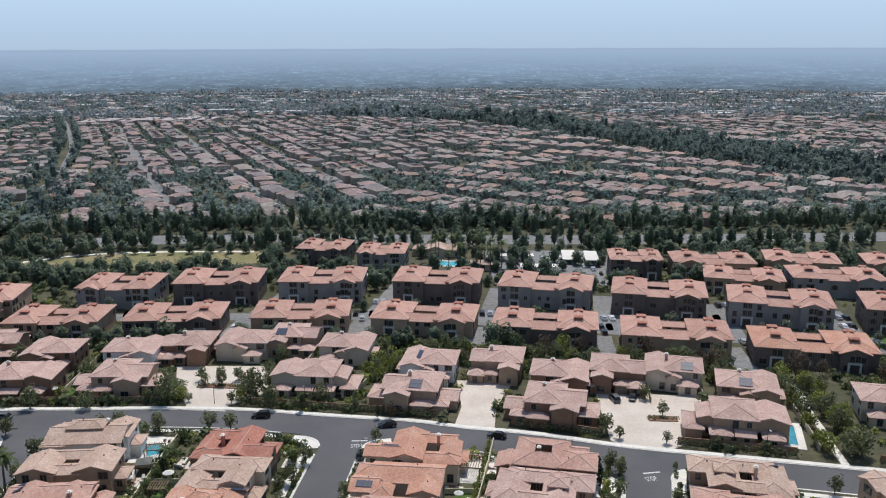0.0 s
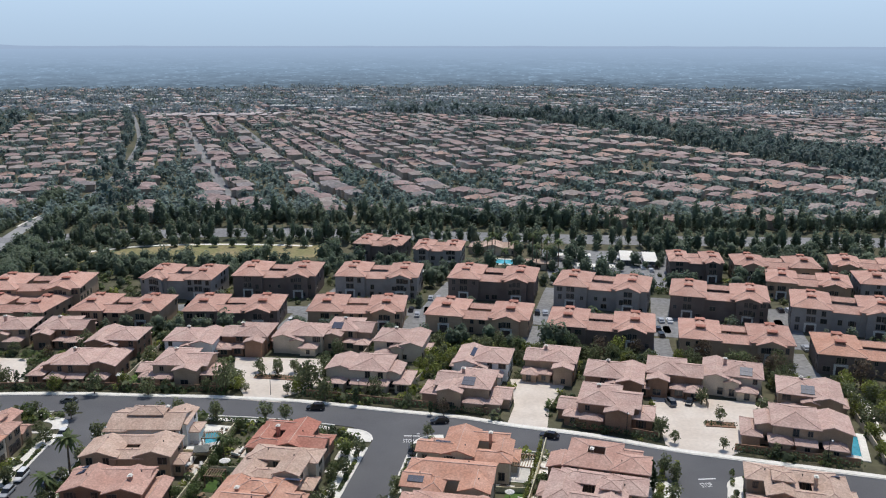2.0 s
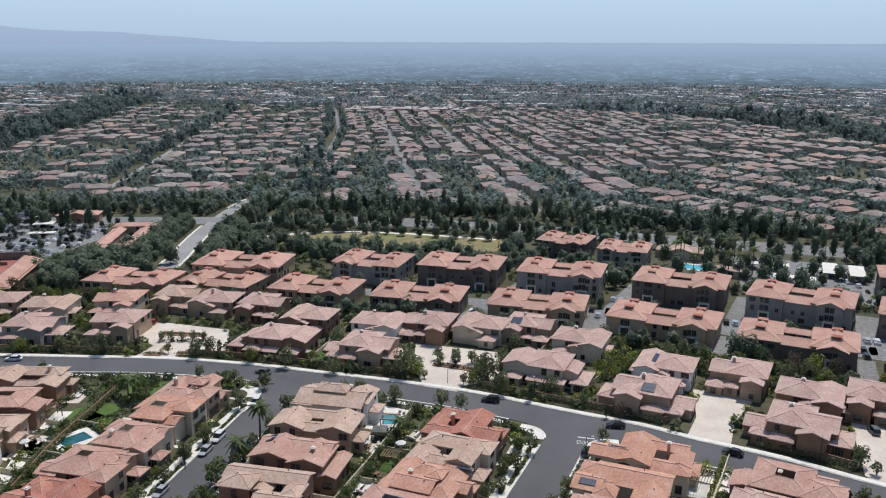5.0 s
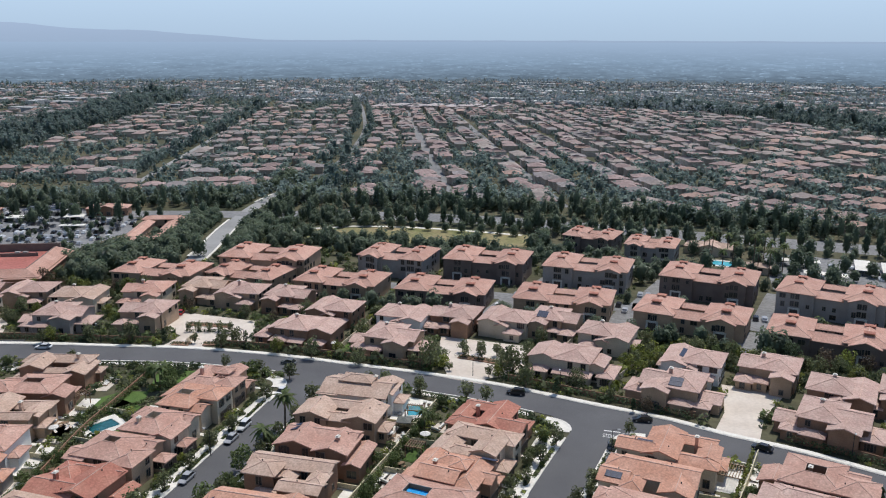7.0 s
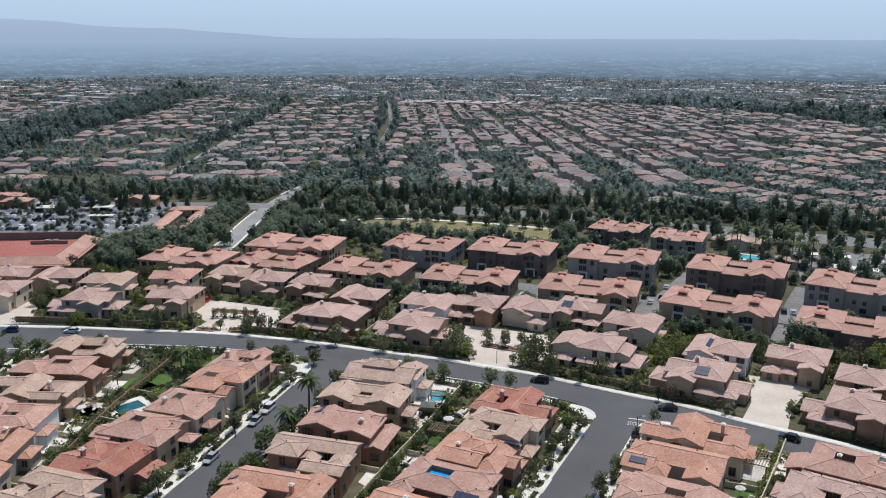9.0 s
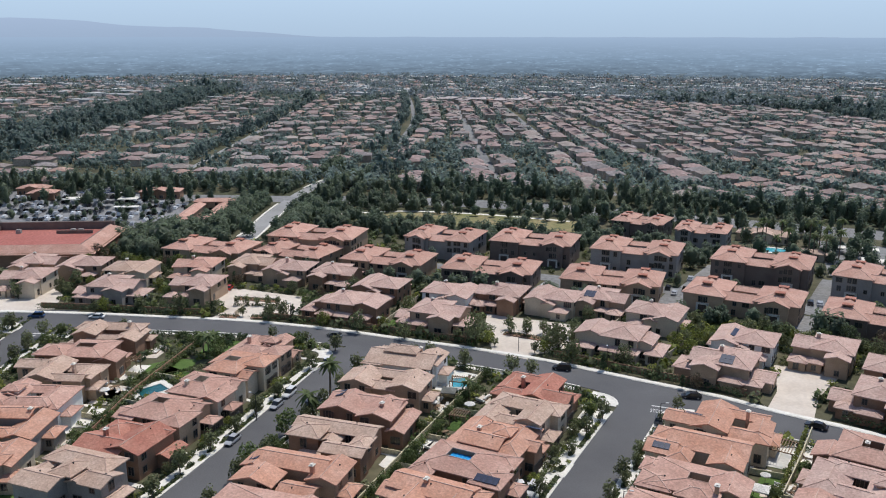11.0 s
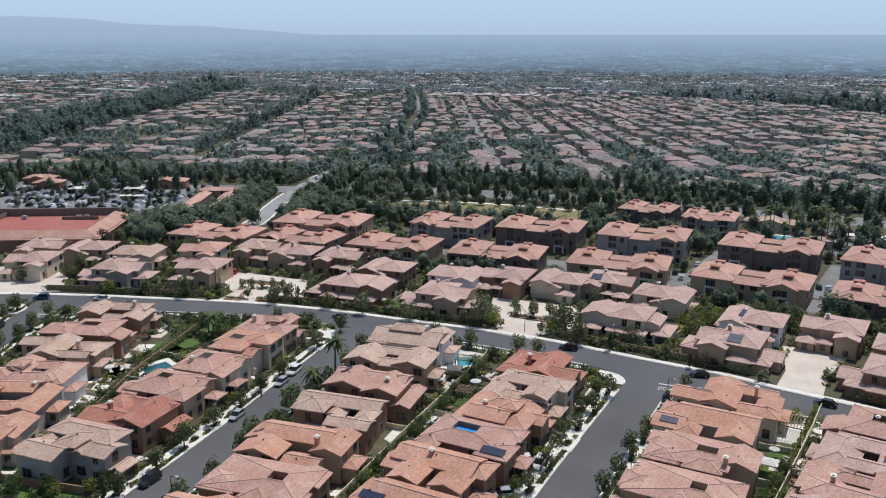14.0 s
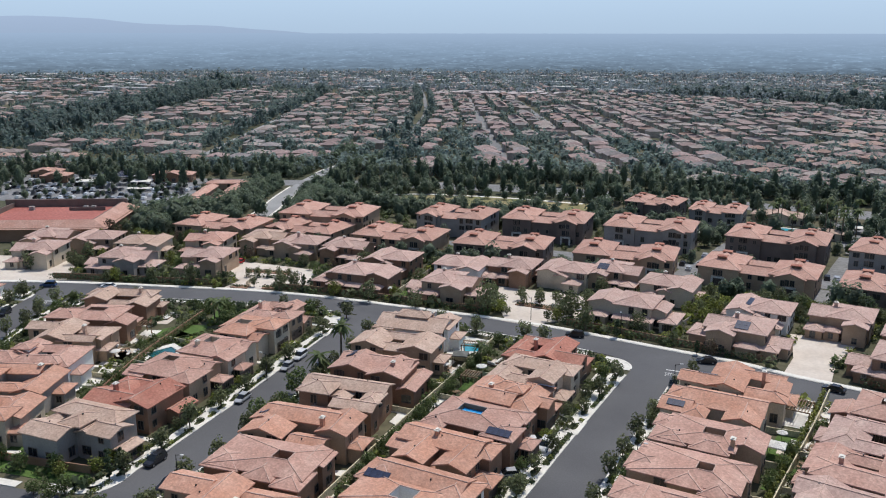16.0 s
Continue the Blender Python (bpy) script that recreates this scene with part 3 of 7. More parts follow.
def chimney(x, y, z):
    def build(top, blocks, rng):
        m = Mesh().box(x - 0.42, y - 0.32, 3, x + 0.42, y + 0.32, z)
        c = part("chimney", m, top.children[0].data.materials[0], top, "stucco chimney with a pale cap")
        part("chimney_cap", Mesh().box(x - 0.55, y - 0.45, z, x + 0.55, y + 0.45, z + 0.14).box(x - 0.34, y - 0.24, z + 0.14, x + 0.34, y + 0.24, z + 0.34), CONCRETE, c, "pale concrete chimney cap")
    return build


def solar(block, side, u, up, w, d):
    """Panels w by d on one slope of a wing: u along its eave from the middle, up from the eave to their middle."""
    def build(top, blocks, rng):
        x0, y0, x1, y1, ze, kind = blocks[block]
        slope = top["slope"]
        oh = 0.55 if kind in ("hip", "ring") else 0.0
        cx, cy = (x0 + x1) / 2, (y0 + y1) / 2
        x, y = {"s": (cx + u, y0 - oh + up), "n": (cx - u, y1 + oh - up), "e": (x1 + oh - up, cy + u), "w": (x0 - oh + up, cy - u)}[side]
        tilt = math.degrees(math.atan(slope))
        nx, ny = max(1, round(w / 1.05)), max(1, round(d / 1.7))
        p = part("mounting_frame", Mesh().box(-w / 2, -d / 2, -0.02, w / 2, d / 2, 0.03), IRON, top, "dark metal frame under solar panels")
        p.matrix_basis = pose(x, y, ze + up * slope + 0.1, 0, 0, FACES[side]) @ pose(0, 0, 0, tilt, 0, 0)
        panel = Mesh().box(-w / nx / 2 + 0.03, -d / ny / 2 + 0.03, 0.03, w / nx / 2 - 0.03, d / ny / 2 - 0.03, 0.07).data("solar_panel", SOLAR)
        for i in range(nx):
            for j in range(ny):
                o = part("solar_panel", panel, None, p)
                o.matrix_basis = pose(-w / 2 + (i + 0.5) * w / nx, -d / 2 + (j + 0.5) * d / ny, 0)
    return build


PIPE = Mesh().tube([(0, 0, -0.5), (0, 0, 0.2)], (0.09, 0.09), 6).tube([(0, 0, 0.18), (0, 0, 0.28)], (0.15, 0.15), 6).data("vent_pipe", IRON)


def vent_pipes(count):
    """Small dark vent pipes standing on the main slopes."""
    def build(top, blocks, rng):
        for k in range(count):
            x0, y0, x1, y1, ze, kind = blocks[k % 4]
            if kind == "ring":
                continue
            x, y = x0 + (x1 - x0) * rng.uniform(0.2, 0.8), y0 + (y1 - y0) * rng.uniform(0.2, 0.8)
            across, along_ = min(x - x0, x1 - x), min(y - y0, y1 - y)
            rise = {"gy": across, "gx": along_}.get(kind, min(across, along_) + 0.55)
            part("vent_pipe", PIPE, None, top).matrix_basis = pose(x, y, ze + rise * top["slope"])
    return build


def garage(block, side="s", at=0.0):
    def build(top, blocks, rng):
        opening(top, GARAGE, "garage_door", side, blocks[block], at, 0.0)
    return build


def entry(block, side="s", at=0.0):
    def build(top, blocks, rng):
        opening(top, FRONT_DOOR, "front_door", side, blocks[block], at, 0.0)
    return build


def plan(kind, a=5.4, deep=1.0):
    """Wings of the house types south of the collector: a long narrow lot, two storeys, front to -y."""
    k = a / 6.0
    wings = {
        1: [(-5.8, -7.5, -0.6, 8.5, 5.7, "gy"), (-6.1, -8.6, 5.6, -3.2, 5.5, "gx"), (-6.0, 2.4, 6.0, 7.8, 5.9, "gx"), (2.4, -4.5, 5.8, 4, 5.2, "hip"), (-5.0, -10.6, -1, -8, 2.9, "hip"), (0.8, 7.4, 5.2, 10.6, 3.0, "hip")],
        2: [(-5.9, -9.5, 0.3, -2.5, 5.6, "hip"), (-2, -6, 6, -0.5, 5.3, "gx"), (-6, -3.5, -1.6, 7, 5.8, "hip"), (-6.1, 3, 6.1, 9, 5.5, "hip"), (2.0, -1.5, 5.9, 4, 5.1, "gy"), (1.2, -9.2, 5.4, -5.5, 2.9, "gy"), (-4.5, 8.6, 0.5, 11, 2.9, "hip")],
        3: [(-6, -4.5, 6, 2, 5.8, "gx"), (-5.7, -9.8, -0.8, -3, 5.5, "gy"), (0.6, -8.6, 5.6, -4, 3.1, "hip"), (-5.8, 0.5, -1.4, 9.8, 5.4, "hip"), (2.2, 1, 5.9, 8.5, 5.3, "gy"), (-2.5, 5.8, 3.5, 9.6, 5.2, "gx"), (-1, 9.2, 4, 11, 2.9, "hip")],
        4: [(-5.8, -3.5, 5.8, 6.8, 5.7, "ring"), (-6, -9.6, 1, -2.5, 5.5, "hip"), (1.4, -7.6, 5.6, -3, 5.2, "gy"), (-5.9, 5.5, 0, 10.5, 5.4, "gx"), (0.8, 6, 5.2, 9.2, 3, "hip")],
        5: [(-6, -8.8, 6, -3, 5.6, "hip"), (-6, -4, -0.8, 5, 5.9, "gy"), (2, -4.5, 5.8, 4.5, 5.4, "hip"), (-6.1, 3, 6.1, 8.6, 5.5, "gx"), (-1.8, -11, 2.2, -8, 5.0, "gy"), (3, -10.6, 5.6, -8.4, 2.9, "hip"), (-4, 8.2, 1, 10.8, 3, "hip")],
        6: [(-5.8, -9, -0.4, 8, 5.6, "hip"), (-3, -7, 6, -1.2, 5.8, "gx"), (2.6, -3, 5.8, 5.5, 5.3, "hip"), (-3, 3.6, 6.1, 9.4, 5.5, "gx"), (0.8, -9.8, 5.2, -6.2, 2.9, "hip"), (-4.8, 7.6, -0.8, 10.4, 2.9, "hip")],
    }[kind]
    steps = (0.0, 0.45, -0.3, -0.55, 0.25, 0.0, 0.0)
    wings = [(x0 * k, y0 * deep, x1 * k, y1 * deep, ze + (steps[n] if ze > 4 else 0), r) for n, (x0, y0, x1, y1, ze, r) in enumerate(wings)]
    if kind in (2, 5):
        wings.append((-1.4 * k, -4.6 * deep, 1.8 * k, -1.4 * deep, 6.9, "hip"))
    return wings


WORDS = {"orange": "orange clay-tile", "pink": "faded pink clay-tile", "tan": "tan clay-tile", "red": "deep red clay-tile", "brown": "brown clay-tile", "mauve": "pale mauve clay-tile", "salmon": "salmon clay-tile"}


def street_house(x, y, rot, kind, roof, wall, mirror=False, slope=0.3, seed=0, extras=(), a=6.1, deep=1.0, well=None, wings=None):
    """wings: a house with a plan of its own; else one of the six types."""
    chim = chimney(random.Random(seed).uniform(-3, 3), random.Random(seed + 1).uniform(2, 5), 7.5)
    wings = wings or [(x0, y0, x1, y1, ze + (0.2 if ze > 4 else 0), r) for x0, y0, x1, y1, ze, r in plan(kind, a, deep)]
    front = [garage(min(range(len(wings)), key=lambda n: wings[n][1]), "s", 0.0)]
    return house(x, y, rot, wings, roof, wall, f"two-storey {wall} stucco house under a {WORDS[roof]} roof", mirror, slope + 0.05, seed=seed, density=0.6, group="houses along the side streets", extras=[*([chim] if seed % 2 else []), *front, vent_pipes(3), *extras], well=well)


def blue_pool_cover(top, blocks, rng):
    part("cover", Mesh().box(-0.45, -0.15, 6.0, 2.55, 4.55, 6.1), BLUE_COVER, top, "bright blue sheet over the light well")


# west of street A, fronts to the east
street_house(-45.0, 167.5, 85, 3, "red", "brown", False, 0.26, 11, deep=0.86)
street_house(-44.8, 155.2, 85, 6, "tan", "cream", True, 0.26, 12, deep=0.84)
street_house(-46.8, 142.1, 85, 5, "orange", "brown", False, 0.28, 13, deep=0.84, extras=[solar(0, "e", -1.5, 1.7, 3.2, 1.8)])
street_house(-46.9, 129.0, 85, 4, "pink", "brown", False, 0.25, 14, [blue_pool_cover, solar(1, "w", 0, 1.6, 4.4, 1.8)], well=(-0.5, -0.2, 2.6, 4.6), wings=[
    (-3.6, -6.8, 6.2, 8.6, 5.9, "ring"), (-4.7, -7.7, 0.6, -2.4, 5.6, "hip"), (-5.3, 5.2, 0.0, 9.0, 5.6, "hip"), (2.6, -7.2, 6.5, -0.6, 5.7, "hip"), (-1.0, -9.8, 2.6, -7.4, 2.9, "hip"), (1.6, 8.0, 6.0, 10.6, 3.0, "gy")])
street_house(-48.2, 116.0, 85, 5, "orange", "brown", False, 0.26, 15, wings=[
    (0.6, -5.0, 6.3, 9.2, 6.1, "gy"), (-5.1, 1.8, 2.6, 6.8, 5.8, "gx"), (-4.4, -5.6, 5.0, -0.4, 5.7, "gx"), (-1.2, 6.0, 4.2, 10.2, 5.1, "gy"), (1.4, -7.2, 6.5, -1.0, 5.5, "hip"), (-2.6, -9.2, 1.2, -5.4, 3.0, "hip"), (-3.4, -0.6, 1.0, 2.0, 3.2, "gy")])
street_house(-49.2, 103.0, 85, 3, "orange", "white", False, 0.27, 16, [solar(1, "w", 0, 1.4, 4.2, 1.7)], wings=[
    (1.2, -8.0, 6.3, 6.4, 6.1, "gy"), (0.0, 2.8, 6.0, 8.8, 5.5, "hip"), (-0.4, -9.8, 6.5, -3.8, 5.6, "hip"), (-6.2, -8.4, 1.6, 7.4, 5.6, "ring"), (-4.8, -10.8, -0.8, -8.2, 2.9, "hip")])
street_house(-50.6, 89.6, 85, 2, "pink", "tan", False, 0.28, 17)
# east of street A, fronts to the west
street_house(-6.6, 166.2, -96, 3, "orange", "cream", True, 0.26, 21, [solar(1, "w", -1.5, 1.5, 3.2, 1.7)])
street_house(-8.2, 152.0, -96, 4, "orange", "cream", False, 0.27, 22, [solar(1, "e", 0, 1.5, 3.2, 1.7)], wings=[
    (-6.0, -6.8, 1.6, 7.4, 5.9, "gy"), (-1.0, -10.0, 5.0, -5.0, 5.5, "gy"), (-3.0, 1.6, 5.6, 7.2, 5.8, "gx"), (0.6, -5.4, 6.2, -2.0, 5.4, "hip"), (-5.6, -9.8, -1.2, -5.6, 5.5, "hip")])
street_house(-8.8, 138.2, -96, 1, "pink", "tan", False, 0.26, 23, well=(-1.8, -1.2, 0.7, 2.4), wings=[
    (-6.0, -7.4, 3.9, 4.4, 5.8, "ring"), (-5.2, 3.0, 1.4, 8.6, 5.7, "gx"), (-0.6, -8.8, 4.6, -3.4, 5.5, "hip"), (0.8, -2.0, 5.0, 3.6, 5.6, "hip"), (-5.8, -9.6, -1.4, -6.6, 5.4, "hip")])
street_house(-10.2, 125.0, -96, 2, "pink", "tan", False, 0.26, 24, well=(-1.6, 0.7, 1.0, 3.3), wings=[
    (-6.2, -8.8, 3.9, 7.6, 5.8, "ring"), (-0.6, -2.4, 4.8, 2.2, 5.7, "hip"), (0.8, 2.6, 5.6, 6.9, 5.4, "hip"), (-2.4, -9.6, 2.6, -4.8, 5.5, "hip"), (2.2, -10.4, 5.4, -6.4, 2.9, "hip"), (-6.4, 2.6, -1.4, 8.2, 5.6, "hip")])
street_house(-11.4, 111.6, -96, 6, "pink", "cream", False, 0.27, 25)
street_house(-12.6, 98.4, -96, 1, "orange", "tan", True, 0.27, 26)
# east of street B, fronts to the west
street_house(-78.6, 172.4, -86, 6, "tan", "white", False, 0.25, 31, wings=[
    (-5.0, -9.0, 4.8, 7.0, 5.8, "gy"), (-6.6, 2.6, 2.0, 7.8, 5.7, "gx"), (-3.4, -5.2, 0.8, 2.0, 7.4, "hip"), (0.4, -9.4, 5.2, -5.0, 5.4, "hip"), (-6.4, -8.6, -2.6, -4.4, 5.4, "hip"), (-4.0, 7.0, 0.4, 10.0, 3.0, "hip")])
street_house(-76.6, 158.2, -86, 4, "tan", "tan", False, 0.25, 32, wings=[
    (-4.4, -10.6, 3.6, -3.2, 5.8, "gx"), (-5.6, 0.8, 3.4, 8.0, 5.9, "gx"), (-1.0, -4.0, 3.2, 2.0, 5.3, "gy"), (-6.3, -8.8, -2.6, 6.4, 5.8, "gy"), (3.0, -9.6, 5.4, -5.8, 2.9, "hip"), (-3.0, 7.6, 1.4, 10.2, 3.0, "hip")])
street_house(-75.0, 143.8, -86, 5, "pink", "brown", False, 0.25, 33, [solar(2, "s", 0, 1.5, 3.0, 1.7)], wings=[
    (-5.2, -9.4, 3.0, -0.6, 5.7, "gx"), (-5.0, -0.5, 3.8, 6.6, 5.8, "gx"), (-6.2, -9.0, -1.4, 6.2, 5.9, "gy"), (-5.2, 6.4, 4.6, 9.6, 3.9, "gx"), (2.6, -8.6, 5.6, -4.6, 2.9, "hip")])
street_house(-74.6, 130.4, -86, 2, "tan", "brown", False, 0.26, 34, wings=[
    (-3.0, -9.2, 2.4, -3.0, 6.0, "hip"), (1.8, -0.8, 5.6, 7.2, 5.4, "gy"), (-6.3, -10.0, -1.6, 6.6, 5.8, "gy"), (-2.0, 3.8, 2.6, 6.8, 5.5, "hip"), (-1.8, -3.4, 1.2, 0.4, 5.0, "gx"), (2.0, -6.4, 4.8, -1.6, 2.9, "hip")])
street_house(-74.4, 115.8, -86, 4, "orange", "tan", False, 0.26, 35, [solar(4, "s", 0, 1.5, 2.8, 1.7)], wings=[
    (0.8, -10.0, 5.6, -2.4, 5.5, "gx"), (1.8, -1.0, 6.0, 5.0, 4.7, "gy"), (-6.2, 2.8, 1.8, 8.0, 5.8, "gx"), (-6.1, -9.4, -0.6, 4.2, 5.9, "gy"), (-4.6, -11.0, 0.2, -6.6, 5.5, "gx"), (-3.2, 7.8, 0.8, 10.4, 3.0, "hip")])
street_house(-73.2, 102.0, -86, 1, "pink", "brown", False, 0.25, 36, well=(-1.8, 0.9, 0.8, 3.9), wings=[
    (-6.0, -9.0, 3.8, 7.8, 5.8, "ring"), (-0.6, -1.4, 5.4, 3.2, 5.6, "hip"), (1.0, 4.2, 6.1, 8.4, 5.4, "hip"), (-1.4, -9.4, 4.2, -3.4, 5.6, "hip"), (3.8, -11.2, 6.6, -7.4, 2.9, "hip"), (-6.2, 3.6, -1.8, 8.6, 5.5, "gx")])
street_house(-73.0, 88.4, -86, 3, "orange", "tan", False, 0.27, 37)
# west of street B, fronts to the east
street_house(-115.6, 167.4, 94, 2, "pink", "tan", False, 0.27, 41, deep=0.76)
street_house(-114.2, 154.4, 94, 4, "orange", "cream", True, 0.27, 42, deep=0.74)
street_house(-112.8, 140.8, 93, 4, "pink", "cream", False, 0.26, 43, well=(-1.4, 0.2, 1.6, 2.8), wings=[
    (-5.4, -3.8, 5.2, 6.2, 5.8, "ring"), (-5.9, -6.4, 0.8, -1.6, 5.6, "gx"), (1.8, -5.8, 6.0, -0.6, 5.4, "gy"), (1.4, 3.4, 6.0, 7.6, 5.5, "hip"), (-3.8, -8.4, -0.4, -6.0, 2.9, "hip")])
street_house(-112.6, 127.8, 93, 1, "pink", "tan", False, 0.26, 44, well=(-0.6, 0.8, 1.8, 3.8), wings=[
    (-4.8, -3.6, 5.6, 7.8, 5.8, "ring"), (-5.8, -6.6, 1.0, -1.4, 5.6, "hip"), (1.4, -5.8, 6.0, -1.8, 5.4, "gy"), (-5.6, 5.0, -0.4, 9.0, 5.4, "gy"), (2.2, -8.6, 5.2, -5.6, 2.9, "hip")])
street_house(-110.6, 114.6, 92, 3, "red", "brown", False, 0.26, 45, wings=[
    (-5.2, -1.0, 0.8, 8.8, 5.4, "gy"), (-4.4, -5.0, 5.8, 2.2, 5.6, "gx"), (0.6, 3.2, 6.1, 8.4, 5.3, "hip"), (3.6, -4.8, 6.2, 5.0, 5.5, "gy"), (0.8, -7.6, 6.0, -4.8, 2.9, "gx")])
street_house(-110.0, 100.4, 91, 4, "tan", "grey", False, 0.25, 46, wings=[
    (-5.6, 1.2, -0.2, 9.2, 5.4, "gy"), (-1.4, 0.2, 3.8, 4.2, 6.0, "hip"), (-1.8, -6.8, 3.2, -2.4, 5.5, "gy"), (2.4, -4.4, 7.2, 9.6, 5.8, "hip"), (-1.2, -9.0, 3.0, -6.6, 2.9, "gx"), (-1.6, -2.8, 3.4, 0.6, 5.2, "gx"), (-0.6, 7.2, 3.2, 9.4, 5.2, "gx")])
# east of street C, fronts to the west
street_house(-159.3, 161.0, -73, 6, "tan", "brown", False, 0.27, 51, a=5.5)
street_house(-155.0, 147.9, -73, 4, "pink", "brown", True, 0.27, 52, a=5.5)
street_house(-150.8, 135.0, -72, 3, "tan", "tan", False, 0.27, 53, a=5.5)
street_house(-145.8, 122.6, -71, 2, "pink", "white", True, 0.27, 54, a=5.5)
street_house(-139.8, 110.5, -70, 5, "orange", "grey", False, 0.27, 55, a=5.5)
street_house(-134.2, 98.3, -70, 6, "orange", "cream", True, 0.27, 56, a=5.5)
# west of street C
street_house(-211.0, 155.0, 108, 3, "pink", "white", False, 0.27, 61)
street_house(-206.0, 141.0, 110, 1, "tan", "cream", True, 0.27, 62)
street_house(-200.0, 127.5, 112, 5, "orange", "tan", False, 0.27, 63)
# either side of street D
street_house(22.0, 162.4, 78, 4, "pink", "brown", False, 0.27, 71)
street_house(19.1, 149.0, 78, 2, "mauve", "tan", True, 0.27, 72)
street_house(16.1, 135.8, 78, 6, "pink", "tan", False, 0.27, 73)
street_house(13.1, 122.6, 78, 1, "mauve", "brown", True, 0.27, 74)
street_house(59.0, 153.6, -102, 2, "tan", "tan", False, 0.27, 75, [solar(3, "w", 0, 1.8, 4.2, 1.7)])
street_house(56.0, 140.0, -102, 5, "pink", "brown", True, 0.27, 76)
street_house(92.0, 148.0, 100, 1, "tan", "tan", True, 0.27, 77)


def court_plan(kind):
    return {
        1: [(-6.3, -3.5, 2.6, 8.2, 5.7, "hip"), (0.6, -2.6, 6.6, 6.4, 5.3, "gx"), (-5.9, -7.2, -1.2, -2.5, 5.3, "gy"), (-0.4, -6.2, 2.8, -3, 2.9, "hip"), (3.0, -6.9, 6.6, -2.2, 2.7, "hip"), (-0.4, 7.4, 5.0, 10.2, 2.8, "hip")],
        2: [(-6.8, -4.0, 2.8, 6.8, 5.6, "hip"), (1.0, -5.6, 6.8, 7.4, 5.4, "gy"), (-5.6, -7.4, -1.2, -3.4, 2.9, "hip"), (-1.6, -6.0, 1.6, -3.4, 4.6, "gy"), (-5.4, 6.2, 0.8, 9.6, 2.8, "hip"), (5.6, -2.0, 8.2, 3.6, 2.8, "hip")],
        3: [(-4.2, -4.6, 4.8, 7.0, 5.8, "hip"), (-10.6, -4, -3, 5.6, 5.4, "gy"), (-9.2, -7.2, -5.4, -3.3, 2.8, "hip"), (-3.4, -7.0, 0.2, -3.8, 2.9, "gx"), (1.4, -7.6, 5.4, -3.6, 3.0, "hip"), (3.8, -3.2, 8.0, 3.9, 4.9, "gy"), (7.2, -5.6, 10.8, 3.2, 3.0, "hip"), (-6.6, 3.2, 1.2, 7.0, 3.0, "hip")],
        4: [(-5.6, -4.6, 2.8, 7.4, 5.8, "hip"), (-10.2, -3.2, -4.6, 3.6, 3.1, "gx"), (-8.4, -6.4, -5.2, -2.4, 2.8, "hip"), (0.6, -7.2, 6.2, -1.6, 5.4, "gy"), (1.6, -3.0, 7.6, 6.0, 5.2, "gx"), (6.4, -4.2, 10.6, 3.4, 3.0, "hip"), (-4.6, -7.2, -0.2, -4.0, 2.9, "hip"), (-2.0, 4.6, 4.6, 8.0, 3.0, "hip")],
    }[kind]


def court_house(x, y, rot, kind, roof, wall, mirror=False, seed=0, extras=()):
    size = "broad" if kind > 2 else "compact"
    back = 3.2 if kind < 3 else 1.6
    x, y = x - back * math.sin(radians(rot)), y + back * math.cos(radians(rot))
    wings = [(x0 * 1.08, y0 * 1.05, x1 * 1.08, y1 * 1.05, ze, r) for x0, y0, x1, y1, ze, r in court_plan(kind)]
    return house(x, y, rot, wings, roof, wall, f"{size} two-storey {wall} stucco house with {WORDS[roof]} roofs", mirror, 0.29, seed=seed, group="houses round the paved courts", density=0.62, extras=[*([chimney(-2.0, 2.5, 7.7)] if seed % 3 else []), *extras])


# houses round the courts north of the collector: back row
court_house(-235, 206, 20, 1, "mauve", "tan", False, 101)
court_house(-219, 211, 20, 2, "mauve", "tan", True, 102)
court_house(-200, 212, 18, 2, "tan", "cream", False, 103)
court_house(-183, 225, 15, 1, "salmon", "cream", True, 104)
court_house(-168, 237, 10, 1, "tan", "tan", False, 105)
court_house(-153, 236, 8, 2, "mauve", "tan", True, 106)
court_house(-136, 237, 5, 1, "mauve", "brown", False, 107)
court_house(-115, 229, 2, 2, "mauve", "brown", True, 108)
court_house(-92, 230, 2, 2, "mauve", "white", False, 109)
court_house(-77, 235, 0, 1, "mauve", "brown", True, 110)
court_house(-61, 238, -2, 2, "mauve", "cream", True, 111)
court_house(-47, 243, -4, 1, "mauve", "tan", False, 112, [solar(0, "s", -1.5, 2.4, 3.2, 3.4)])
court_house(-30, 234, -6, 2, "mauve", "cream", False, 113)
court_house(-5, 219, -8, 2, "mauve", "white", True, 114, [solar(1, "e", 0.5, 1.6, 6.3, 1.8)])
court_house(14, 220, -10, 1, "mauve", "tan", True, 115)
court_house(30, 209, -11, 2, "mauve", "brown", False, 116)
court_house(46, 212, -12, 1, "mauve", "brown", False, 117)
court_house(61.5, 213, -14, 2, "mauve", "cream", True, 118, [solar(0, "s", 1.2, 2.5, 3.2, 3.6)])
court_house(77, 200, -15, 2, "mauve", "tan", False, 119, [solar(0, "s", 1.6, 2.4, 3.2, 3.4)])
court_house(109, 190, -14, 2, "mauve", "cream", False, 120)
court_house(126, 186, -14, 1, "mauve", "tan", True, 130)
